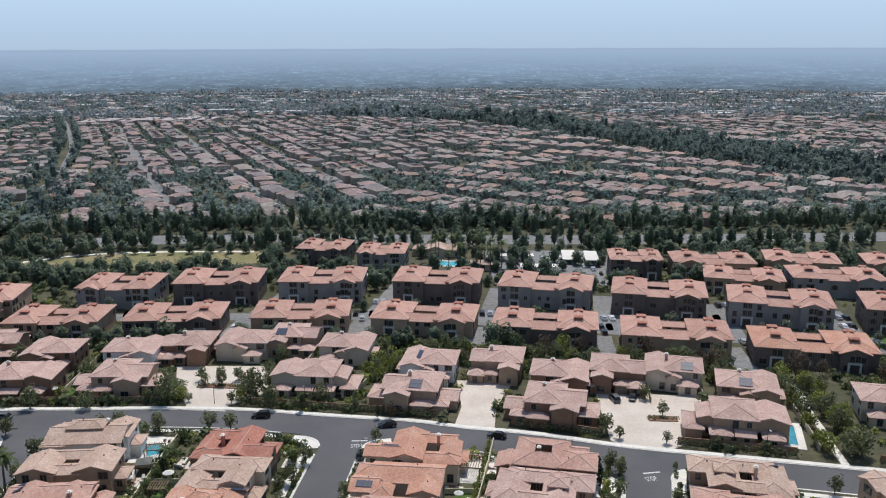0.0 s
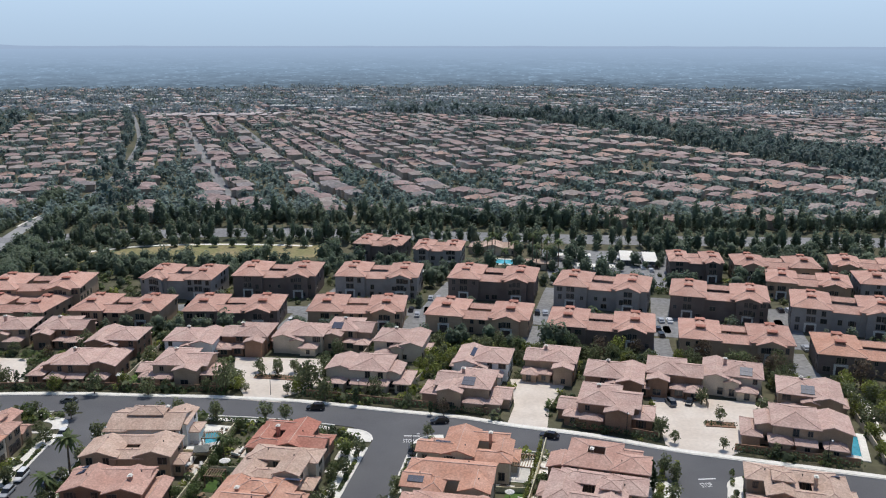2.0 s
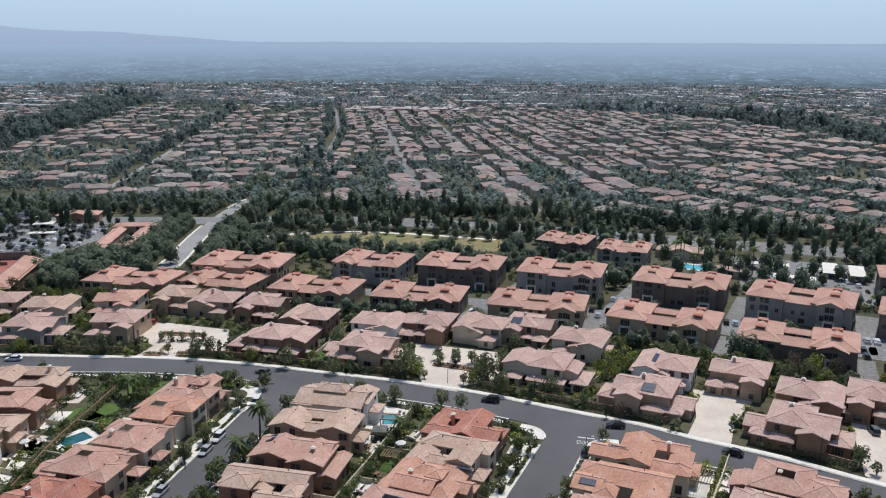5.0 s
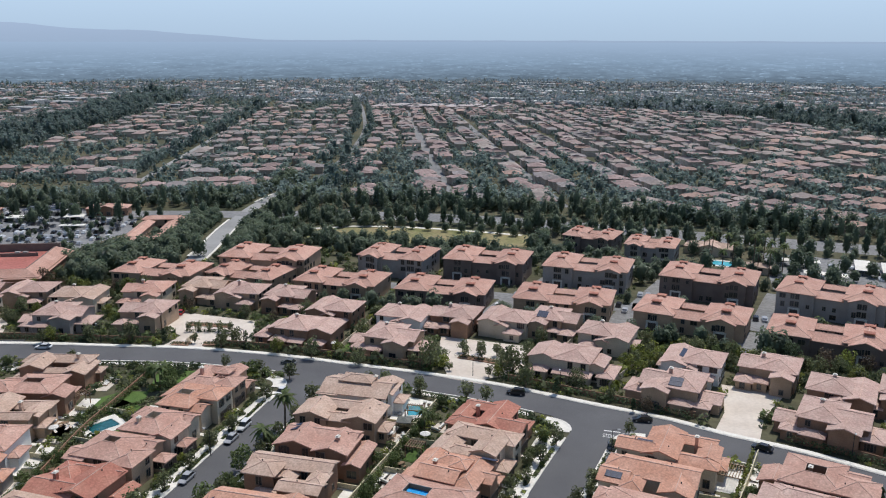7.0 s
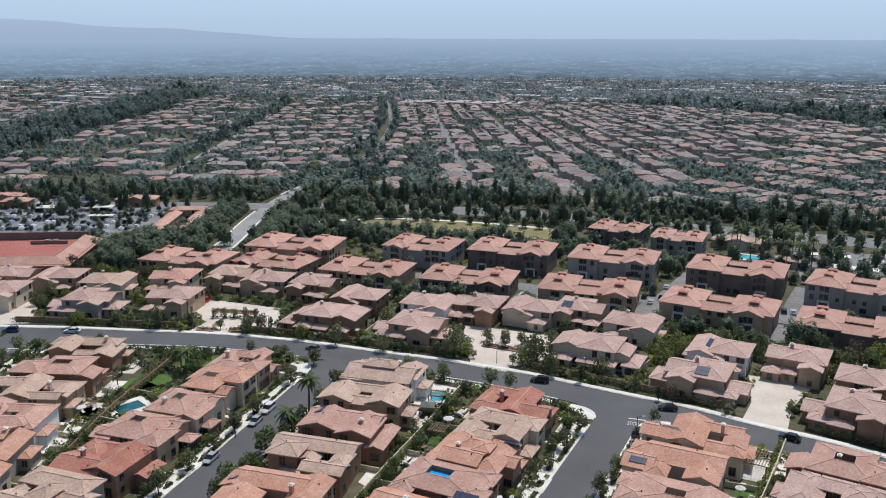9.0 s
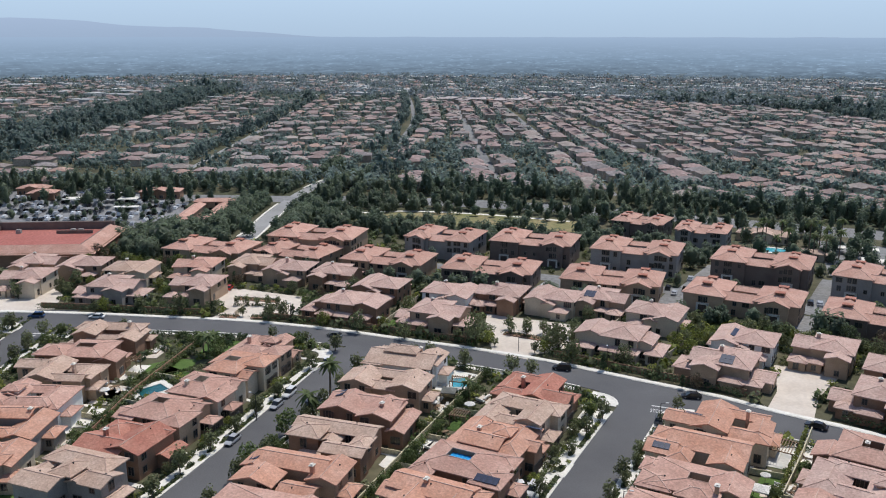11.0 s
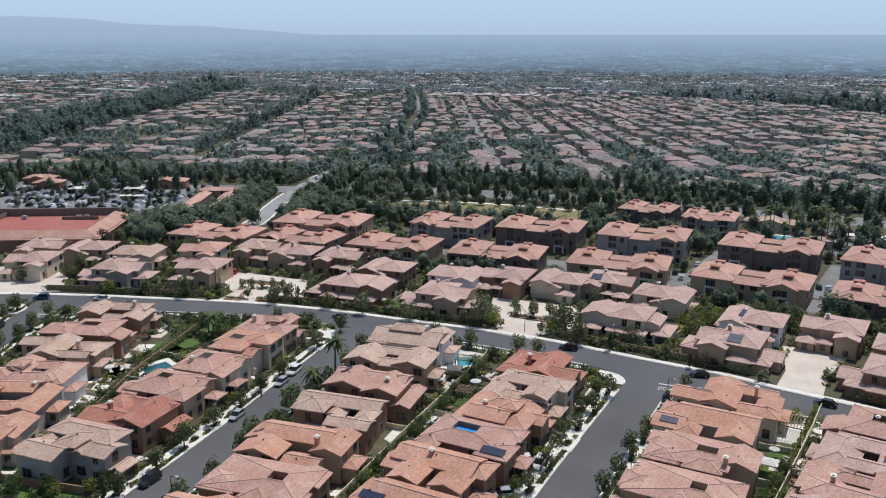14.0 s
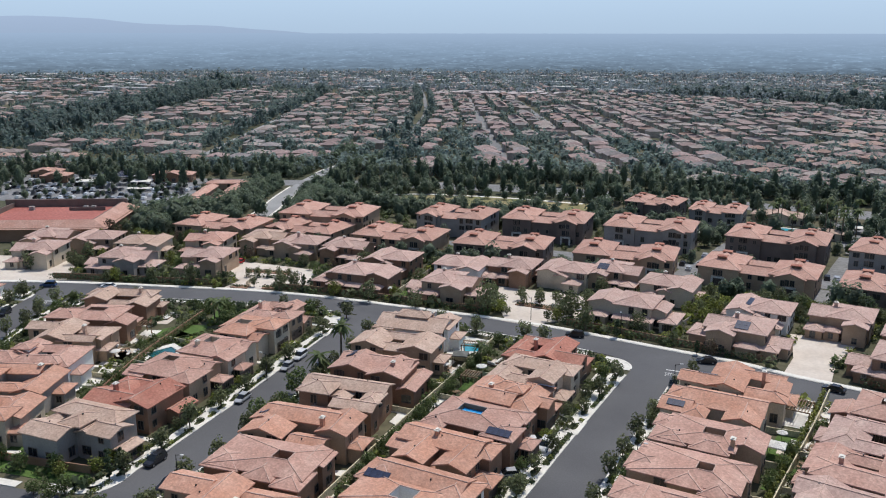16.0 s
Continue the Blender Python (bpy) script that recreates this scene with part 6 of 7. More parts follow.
# ---- woods and far trees ----
def far_trees(name, points, sizes, leaves, label, mat, spread=(1.0, 1.0, 1.25), leaf=0.42, core=0.95):
    """Many trees as one object: each a rounded or pointed cloud of leaf sprays round a short trunk."""
    r = np.random.default_rng(len(points))
    P, S = np.array(points), np.array(sizes)[:, None]
    n = len(P)
    way = r.normal(size=(n, leaves, 3))
    way /= np.linalg.norm(way, axis=2, keepdims=True)
    way *= 0.6 + 0.45 * r.random((n, leaves, 1))
    way[:, :, 2] *= spread[2] * (0.8 + 0.7 * r.random((n, 1)))
    base = np.stack([P[:, 0], P[:, 1], heights(P[:, 1])], -1)
    c = base[:, None] + way * S[:, None] * np.array([spread[0], spread[1], 1.0]) + np.array([0, 0, 1.0]) * (S[:, None] * spread[2] * 1.05)
    nrm = way + r.normal(size=(n, leaves, 3)) * 0.28 + np.array([0, 0, 0.3])
    nrm /= np.linalg.norm(nrm, axis=2, keepdims=True)
    s = np.cross(nrm, r.normal(size=(n, leaves, 3)))
    s /= np.linalg.norm(s, axis=2, keepdims=True)
    t_ = np.cross(nrm, s)
    k = S[:, None] * leaf * (0.6 + 0.7 * r.random((n, leaves, 1)))
    quads = np.stack([c - s * k - nrm * k * 0.3, c - t_ * k * 0.8 + nrm * k * 0.3, c + s * k - nrm * k * 0.3, c + t_ * k * 0.8 + nrm * k * 0.3], 2).reshape(-1, 3)
    if not core:
        return tagged(new(name, big_mesh(name, quads, quad_faces(n * leaves), mat)), label, "trees", kind="stuff")
    # the dense inner mass of each crown: an uneven body with fourteen corners
    a_ = np.array([(0.0, 0, 1)] + [(math.cos(k_ * math.pi / 3 + j_ * 0.5) * w_, math.sin(k_ * math.pi / 3 + j_ * 0.5) * w_, z_) for j_, (w_, z_) in enumerate(((0.86, 0.45), (0.9, -0.4))) for k_ in range(6)] + [(0.0, 0, -0.95)])
    tri = [(0, 1 + k_, 1 + (k_ + 1) % 6, 0) for k_ in range(6)] + [(1 + k_, 7 + k_, 7 + (k_ + 1) % 6, 1 + (k_ + 1) % 6) for k_ in range(6)] + [(13, 7 + (k_ + 1) % 6, 7 + k_, 13) for k_ in range(6)]
    body = a_[None] * (0.62 + 0.38 * r.random((n, 14, 1))) * core
    body[:, :, 2] *= spread[2] * 1.1
    body = base[:, None] + body * S[:, None] * np.array([spread[0], spread[1], 1.0]) + np.array([0, 0, 1.0]) * (S[:, None] * spread[2] * 1.05)
    body_tri = np.array([f[:3] for f in tri[:6]] + [g for f in tri[6:12] for g in (f[:3], (f[0], f[2], f[3]))] + [f[:3] for f in tri[12:]])
    leaf_tri = np.array([(0, 1, 2), (0, 2, 3)])
    faces = np.concatenate([(leaf_tri[None] + 4 * np.arange(n * leaves)[:, None, None]).reshape(-1, 3), (body_tri[None] + 4 * n * leaves + 14 * np.arange(n)[:, None, None]).reshape(-1, 3)])
    return tagged(new(name, big_mesh(name, np.concatenate([quads, body.reshape(-1, 3)]), faces, mat)), label, "trees", kind="stuff")


rng = random.Random(12)
GRID = {}
for x, y, *_ in SITES:
    GRID.setdefault((int(x // 20), int(y // 20)), []).append((x, y))


def by_house(x, y, r=8.0):
    return any(abs(hx - x) < r and abs(hy - y) < r for i in (-1, 0, 1) for j in (-1, 0, 1) for hx, hy in GRID.get((int(x // 20) + i, int(y // 20) + j), ()))


pts, sz = [], []
for x, y, rx, ry in along(AVENUE, 5.0):  # rows along the avenue
    for d, s, p in ((-17, 2.8, 0.5), (-23, 3.2, 0.7), (-29, 3.4, 0.75), (-36, 3.0, 0.6), (15, 3.1, 0.92 if x < -20 else 0.5), (20, 3.0, 0.6), (26, 3.0, 0.4), (0, 2.4, 0.35)):
        if rng.random() < p * (0.25 if d > 0 and x < -262 else 1.0):
            px, py = x + rx * d + rng.uniform(-2, 2), y + ry * d + rng.uniform(-2, 2)
            if not near_line(px, py, SIDE_ROAD, 13):
                pts.append((px, py)), sz.append(s * rng.uniform(0.75, 1.3))
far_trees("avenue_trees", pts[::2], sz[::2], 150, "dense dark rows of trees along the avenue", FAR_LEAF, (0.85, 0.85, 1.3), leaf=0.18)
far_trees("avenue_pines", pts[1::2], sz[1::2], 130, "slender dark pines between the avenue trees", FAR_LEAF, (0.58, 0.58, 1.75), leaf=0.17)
pts, sz = [], []
for line, half in BELTS:
    for x, y, rx, ry in along(line, 6.0):
        for _ in range(max(2, int(half / 6))):
            d = rng.uniform(-half, half)
            px, py = x + rx * d + rng.uniform(-3, 3), y + ry * d + rng.uniform(-3, 3)
            clump = noise.noise((px / 34, py / 34, 2))
            if not far_road(px, py, 5.0) and clump > -0.28:
                pts.append((px, py)), sz.append(rng.uniform(1.8, 4.6) * (1.15 + 0.9 * clump))
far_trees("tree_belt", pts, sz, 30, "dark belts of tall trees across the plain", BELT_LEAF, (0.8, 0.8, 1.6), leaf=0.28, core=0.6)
pts, sz = [], []
while len(pts) < 17000:
    a, y = radians(rng.uniform(-54, 32)), 430 + 1300 * rng.random() ** 1.1
    x = y * math.tan(a)
    if avenue_side(x, y) < 30 or far_street(x, y) or near_line(x, y, FAR_ROADS[0], 6.0) or far_road(x, y, 4.5) or by_house(x, y, 6.4) and rng.random() < 0.9:
        continue
    pts.append((x, y)), sz.append(rng.uniform(1.2, 3.4) * (1.15 if y < 650 else 1.0 if y < 900 else 1.15))
while len(pts) < 18300:  # closer planting behind the avenue
    x, d = rng.uniform(-520, 330), rng.uniform(28, 66)
    y = AVENUE[min(range(len(AVENUE)), key=lambda i: abs(AVENUE[i][0] - x))][1] + d
    if not far_road(x, y, 6.0) and not near_line(x, y, SIDE_ROAD, 11) and not by_house(x, y, 6.4) and not far_street(x, y):
        pts.append((x, y)), sz.append(rng.uniform(2.0, 3.6))
for x, y, rx, ry in along(FAR_ROADS[0], 5.0):  # a dark band of trees down one side of the far road
    for d in (-11, -16, -21):
        if rng.random() < 0.75 and not by_house(x + rx * d, y + ry * d, 6.0):
            pts.append((x + rx * d, y + ry * d)), sz.append(rng.uniform(1.8, 3.4))
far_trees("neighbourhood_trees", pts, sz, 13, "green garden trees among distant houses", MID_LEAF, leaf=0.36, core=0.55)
pts, sz = [], []
while len(pts) < 6200:
    a, y = radians(rng.uniform(-54, 32)), 1150 + 880 * rng.random()
    x = y * math.tan(a)
    if math.hypot(x, y) < 2040 and rng.random() < 0.5 + 0.9 * noise.noise((x / 260, y / 140, 1)):
        pts.append((x, y)), sz.append(rng.uniform(2.5, 6.0))
far_trees("horizon_trees", pts, sz, 9, "far scattered woods towards the horizon, haze painted into their grey-green colour", HAZE_LEAF, core=0.0)
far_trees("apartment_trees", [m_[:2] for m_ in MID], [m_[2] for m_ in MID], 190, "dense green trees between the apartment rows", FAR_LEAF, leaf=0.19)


# ---- cars ----
CAR_PAINT = {}
for key, c in (("white", (0.75, 0.75, 0.75)), ("silver", (0.42, 0.43, 0.45)), ("black", (0.02, 0.02, 0.025)), ("grey", (0.12, 0.125, 0.13)), ("red", (0.4, 0.03, 0.02)), ("blue", (0.04, 0.08, 0.18))):
    CAR_PAINT[key] = material(f"{key}_car_paint", c, tuple(v * 0.92 for v in c), 1.0, 4.0, 0.25, 0.0, spec=0.6, grime=0.05)
RUBBER = material("tyre_rubber", (0.02, 0.02, 0.02), (0.03, 0.03, 0.03), 3.0, 10.0, 0.9, 0.1)
RIM = material("wheel_rim", (0.5, 0.5, 0.52), (0.4, 0.4, 0.42), 3.0, 9.0, 0.35, 0.0, metal=0.8)
CAR_GLASS = material("car_glass", (0.015, 0.018, 0.02), (0.025, 0.028, 0.03), 1.0, 3.0, 0.08, 0.0, spec=0.6)
LAMP_GLASS = material("lamp_glass", (0.6, 0.6, 0.58), (0.5, 0.5, 0.48), 2.0, 6.0, 0.2, 0.0)
TAIL = material("tail_lamp", (0.35, 0.02, 0.02), (0.3, 0.02, 0.02), 2.0, 6.0, 0.3, 0.0)


def loft(sections):
    """Closed rings of equal length joined into a shell, with ends."""
    m, k = Mesh(), len(sections[0])
    for ring_ in sections:
        m.v += ring_
    for a in range(len(sections) - 1):
        for i_ in range(k):
            j_ = (i_ + 1) % k
            m.f.append((a * k + i_, a * k + j_, (a + 1) * k + j_, (a + 1) * k + i_))
    m.f += [tuple(range(k - 1, -1, -1)), tuple((len(sections) - 1) * k + i_ for i_ in range(k))]
    return m


def car_meshes(tall):
    """Body, cabin glass, roof, wheel: a saloon, or a taller wagon."""
    L, W = (4.7, 0.9) if tall else (4.6, 0.88)
    top_ = 1.02 if tall else 0.9
    stations = ((-L / 2, 0.45, 0.72, 0.78), (-L / 2 + 0.25, 0.32, top_ - 0.06, 0.95), (-1.2, 0.25, top_, 1.0), (0.6, 0.25, top_, 1.0), (1.7, 0.28, top_ - 0.13, 0.96), (L / 2 - 0.2, 0.34, top_ - 0.22, 0.9), (L / 2, 0.45, 0.62, 0.76))
    body = loft([[(-W * f * 0.94, y, lo), (-W * f, y, (lo + hi) / 2), (-W * f * 0.93, y, hi), (W * f * 0.93, y, hi), (W * f, y, (lo + hi) / 2), (W * f * 0.94, y, lo)] for y, lo, hi, f in stations])
    back_, zt = (-2.15, 1.68) if tall else (-1.9, 1.42)
    cab = loft([[(-W * 0.9, back_, top_ - 0.03), (W * 0.9, back_, top_ - 0.03), (W * 0.9, 1.25, top_ - 0.06), (-W * 0.9, 1.25, top_ - 0.06)], [(-W * 0.74, back_ + (0.3 if tall else 0.75), zt), (W * 0.74, back_ + (0.3 if tall else 0.75), zt), (W * 0.72, 0.4, zt), (-W * 0.72, 0.4, zt)]])
    y0, y1 = back_ + (0.28 if tall else 0.7), 0.42
    roof_ = Mesh().box(-W * 0.76, y0, zt - 0.02, W * 0.76, y1, zt + 0.06)
    return body, cab, roof_, L, W, top_


WHEEL = loft([[(sx, 0.33 * math.cos(a), 0.33 * math.sin(a)) for a in (2 * math.pi * k / 12 for k in range(12))] for sx in (-0.11, 0.11)]).data("wheel", RUBBER)
RIM_DISC = loft([[(sx, 0.2 * math.cos(a), 0.2 * math.sin(a)) for a in (2 * math.pi * k / 10 for k in range(10))] for sx in (-0.12, 0.12)]).data("rim", RIM)
CAR_FORMS = {}
for tall in (False, True):
    body, cab, roof_, L, W, top_ = car_meshes(tall)
    CAR_FORMS[tall] = (body, cab.data("glasshouse", CAR_GLASS), roof_, L, W, top_)
BODIES = {}


def car(x, y, rot, paint="white", tall=False, z=0.045):
    body, glass, roof_, L, W, top_ = CAR_FORMS[tall]
    if (paint, tall) not in BODIES:
        BODIES[paint, tall] = (body.data("body", CAR_PAINT[paint]), roof_.data("car_roof", CAR_PAINT[paint]))
    bd, rf = BODIES[paint, tall]
    kind = "tall wagon" if tall else "saloon car"
    top = root("car", x, y, rot, f"parked {paint} {kind} standing on asphalt", "car", "parked cars", height(y) + z)
    for nm, data in (("body", bd), ("glasshouse", glass), ("car_roof", rf)):
        ob = new(nm, data)
        ob.parent = top
    for sx in (-1, 1):
        for sy in (-1.4, 1.42):
            w = new("wheel", WHEEL)
            w.parent, w.matrix_basis = top, pose(sx * (W - 0.1), sy, 0.33)
            rim_ = new("rim", RIM_DISC)
            rim_.parent = w
    return top


def beside(line, y, side, d):
    x, py = min(offset(line, side * d), key=lambda p: abs(p[1] - y))
    i_ = min(range(len(line)), key=lambda k: abs(line[k][1] - y))
    a, b = line[max(0, i_ - 1)], line[min(len(line) - 1, i_ + 1)]
    return x, y, math.degrees(math.atan2(-(b[0] - a[0]), b[1] - a[1]))


for line, y, side, paint, tall in (
    (STREET_B, 174, 1, "white", False), (STREET_B, 154, 1, "white", True), (STREET_B, 147.6, 1, "silver", False), (STREET_B, 129.7, 1, "silver", False),
    (STREET_B, 102.4, 1, "black", True), (STREET_B, 149.5, -1, "black", True), (STREET_B, 97, -1, "black", False), (STREET_A, 109, -1, "white", False),
    (STREET_C, 140, 1, "grey", False), (STREET_C, 150, 1, "black", True), (STREET_D, 140, 1, "white", True),
):
    car(*beside(line, y, side, 3.7), paint, tall)
for x, y, rot, paint, tall in ((-14.2, 187.6, 101, "black", False), (-199, 173.5, 115, "blue", True), (-182, 179.5, 112, "white", False), (-110, 192.6, 90, "grey", False), (57, 169, 78, "silver", False), (-46, 193.2, 96, "black", True), (12, 181.5, 74, "black", False), (105, 159.0, 77, "white", False)):
    car(x, y, rot, paint, tall)
for x, y, rot, paint, tall in ((-38.6, 134, -60, "white", True), (-19.3, 172, 5, "grey", True), (-18.6, 164, 8, "grey", True), (61, 188, 40, "white", True), (63, 192, 50, "silver", True), (-166, 222, 20, "red", False), (-228, 192, 40, "white", True), (44, 204, 12, "grey", True), (49, 205, -20, "black", False), (-38.5, 122, -60, "silver", False)):
    car(x, y, rot, paint, tall, 0.1)

# ---- street furniture ----
def street_lamp(x, y, rot):
    top = root("street_lamp", x, y, rot, "slim grey street lamp on a tapered post", "street lamp", "street lamps")
    part("post", Mesh().tube([(0, 0, -0.5), (0, 0, 0.9), (0, 0, 6.2)], (0.11, 0.09, 0.06), 8), IRON, top)
    part("arm", Mesh().bar((0, 0, 6.1), (0, -1.1, 6.35), 0.035), IRON, top)
    part("lamp_head", Mesh().box(-0.16, -1.6, 6.3, 0.16, -0.95, 6.44), LAMP_GLASS, top, "pale lamp head")


for x, y, rot in ((-18.7, 168, 100), (-88.5, 166, 100), (-87.6, 97, 90), (-36, 199.5, 0), (-60, 202, 0), (30, 183.6, 0), (72, 173, 0), (-128, 199, 0), (-170, 189, 0), (-19.5, 130, 100), (-99.8, 140, -90)):
    street_lamp(x, y, rot)


def lettering(body, x, y, rot, size):
    text = bpy.data.curves.new("lettering", "FONT")
    text.body, text.size, text.align_x = body, size, "CENTER"
    text.extrude = 0.004
    made = bpy.data.objects.new("lettering", text)
    scene.collection.objects.link(made)
    me = bpy.data.meshes.new_from_object(made)
    bpy.data.objects.remove(made)
    me.materials.append(PAINT)
    ob = new("road_marking", me)
    ob.matrix_basis = pose(x, y, height(y) + 0.062, 0, 0, rot) @ Matrix.Diagonal((1.0, 2.4, 1, 1))
    return tagged(ob, f"white {body} lettering painted on the road", "road marking")


def stop_line(x, y, rot, w=4.2):
    ob = part("stop_line", Mesh().box(-w / 2, -0.22, 0.055, w / 2, 0.22, 0.064), PAINT)
    ob.matrix_basis = pose(x, y, height(y), 0, 0, rot)
    tagged(ob, "white stop line painted across one lane", "road marking")


for x, y, rot in ((-20.6, 176.4, 5), (-94.2, 175.0, -3), (43.8, 161.2, 12), (-187.6, 160, 20)):
    lettering("STOP", x, y, rot, 1.05)
    stop_line(x + 0.5, y + 3.4, rot - 3, 3.8)


# ---- driveways, garden walls, fences, hedges ----
def front_points(x, y, rot, pts):
    c, s = math.cos(radians(rot)), math.sin(radians(rot))
    return [(x + px * c - py * s, y + px * s + py * c) for px, py in pts]


lots = [f for f in FOOT if f[1] < 177 and f[3] < 7.3]
BEDS = []
for n, (x, y, rot, hx, hy) in enumerate(lots):
    side = -1 if n % 2 else 1
    far_ = 10.0
    while far_ < 24 and clear_of_roads(*front_points(x, y, rot, [(side * 3.2, -far_)])[0], 0.2):
        far_ += 0.25
    tagged(part("driveway", slab(front_points(x, y, rot, [(side * 0.2, -9.0), (side * 0.2, -far_), (side * 6.0, -far_), (side * 6.0, -9.0)]), -0.2, 0.165), CONCRETE), "pale concrete driveway before a garage", "driveway", kind="structure")
    oval = [(side * 3.2 + 1.5 * math.cos(k * math.pi / 6), 1.5 - far_ + 0.6 * math.sin(k * math.pi / 6)) for k in range(12)]
    tagged(part("planting_bed", slab(front_points(x, y, rot, oval), -0.1, 0.2), SOIL), "dark oval planting bed in a concrete apron", "planting bed", kind="structure")
    BEDS.append(front_points(x, y, rot, [(side * 3.2, 1.5 - far_)])[0])
    tagged(part("path", slab(front_points(x, y, rot, [(hx + 0.35, -10.0), (hx + 0.35, 11.0), (hx + 1.5, 11.0), (hx + 1.5, -10.0)]), -0.2, 0.12), CONCRETE), "pale paved side path between two houses", "path", kind="structure")
    if n % 3 != 1:
        w = 2.0 + (n % 4) * 0.8
        tagged(part("patio", slab(front_points(x, y, rot, [(-w, 10.4), (w + 1, 10.4), (w + 1, 14.2), (-w, 14.6)]), -0.2, 0.09), CONCRETE if n % 2 else PAVING), "pale paved patio behind a house", "patio", kind="structure")
    else:
        tagged(part("lawn", slab(front_points(x, y, rot, [(-5, 10.8), (5, 10.8), (5, 15.5), (-5, 15.5)]), -0.2, 0.06), LAWN), "small green back lawn", "lawn", kind="structure")
bed_rng = random.Random(5)
for x, y in BEDS:
    r_ = np.random.default_rng(int(abs(x) * 7 + y))
    c_ = np.array([(x + bed_rng.uniform(-0.4, 0.4), y + bed_rng.uniform(-0.9, 0.9), 0.45) for _ in range(4)])
    tagged(new("shrub", big_mesh("shrub", leaf_quads(r_, c_, np.full((4, 1), 0.42), 70, 0.2), quad_faces(70), LEAF["dark"])), "low dark green planting in an oval bed", "shrub", "bed planting")
    if bed_rng.random() < 0.55:
        tree("street", x, y, bed_rng.uniform(0.5, 0.75), check=False)
GARDEN_WALL = material("garden_wall", (0.55, 0.49, 0.32), (0.62, 0.56, 0.4), 0.3, 3.0, 0.9, 0.2)


def wall_run(line, high=1.8, thick=0.2, mat=GARDEN_WALL, label="pale yellow rendered garden wall between lots"):
    return tagged(part("garden_wall", strip(line, thick, -0.5, high), mat), label, "garden wall", kind="structure")


wall_run(curve(FENCE_A))
wall_run(curve(FENCE_B), 1.3, 0.2, WALL["brown"], "low brown garden wall between hedges")
wall_run(curve(FENCE_C))
wall_run(curve([(-126, 92.5), (-116, 93.6), (-104.5, 95.2)]), 1.5, 0.25, WALL["brown"], "low brown garden wall above a lawn")
for line, side, xs in ((FENCE_A, 1, (160, 146, 133, 120, 107, 94)), (FENCE_A, -1, (167, 151, 137, 123, 109, 95)), (FENCE_B, -1, (149, 127, 107)), (FENCE_B, 1, (151, 136, 118, 106)), (FENCE_C, 1, (162, 148, 134, 120)), (FENCE_C, -1, (156, 142, 129, 115))):
    c_line = curve(line)
    for y in xs:
        x = min(c_line, key=lambda p: abs(p[1] - y))[0]
        wall_run([(x, y), (x + side * 7.5, y)], 1.25, 0.18, GARDEN_WALL, "low rendered wall between back gardens")
for a, b in (((24, 216), (20, 190)), ((38, 216), (34, 198)), ((55, 216), (53, 202)), ((95, 227), (88, 199)), ((88, 199), (84.6, 174)), ((-18, 232), (-24, 208)), ((-104, 236), (-102, 206)), ((-126, 238), (-127, 214)), ((-148, 204), (-146, 197)), ((-40, 240), (-42, 222)), ((68, 214), (67, 196))):
    wall_run(curve([a, b]), 1.7, 0.2, WALL["cream"], "cream rendered garden wall beside a house")


def hedge(line, high, wide, mat, label):
    r = np.random.default_rng(int(abs(line[0][0]) * 10))
    c = np.array([(x, y, height(y) + high * 0.55) for x, y, _, _ in along(line, 0.55)])
    rad = np.tile(np.array([[wide * 0.55, wide * 0.55, high * 0.5]]), (len(c), 1))
    n = 12 * len(c)
    return tagged(new("hedge", big_mesh("hedge", leaf_quads(r, c, rad, n, 0.24), quad_faces(n), mat)), label, "hedge", "garden hedges")


for low, high_ in ((-206, -154), (-139, -69), (-54, 0), (14, 39), (52, 82), (93, 150)):
    run = [p for p in offset(WALKWAY, -2.4) if low < p[0] < high_]
    hedge(run, 2.0, 1.8, LEAF["dark"], "clipped dark green hedge along the pavement")
    wall_run(offset(run, -1.5), 1.7, 0.2, WALL["brown"], "low brown garden wall behind a hedge")
for low, high_ in ((-170, -108), (-87, -37), (-12, 31)):
    run = [p for p in offset(COLLECTOR, 9.4) if low < p[0] < high_]
    hedge(run, 1.6, 1.2, LEAF["dark"], "dark green hedge behind the pavement")
for pts in ([(-68, 215), (-60, 214.5), (-53, 213.5)], [(50, 192), (57, 191.5)], [(-157, 213.6), (-143.5, 216.2)], [(-150, 195.6), (-145, 196.8)], [(-141.5, 198.6), (-136.5, 200.4)], [(-226, 188), (-220, 186)]):
    hedge(pts, 0.9, 2.2, LEAF["dark"], "low planted island in a paved court")
    tagged(part("planter", strip(pts, 3.0, -0.2, 0.3), WALL["brown"]), "raised brown planter edging in a court", "planter")
for dx in (-1.0, 1.0):
    hedge([(x + dx, y) for x, y in curve(FENCE_B) if y > 104], 1.7, 1.0, LEAF["green" if dx > 0 else "olive"], "green hedge along a garden wall")
hedge([(x + 0.9, y) for x, y in curve(FENCE_A) if y > 100], 2.0, 0.9, LEAF["green"], "green hedge along a garden wall")
hedge([(x - 1.0, y) for x, y in curve(FENCE_C) if y > 110], 2.0, 0.9, LEAF["bright"], "yellow-green hedge along a garden wall")


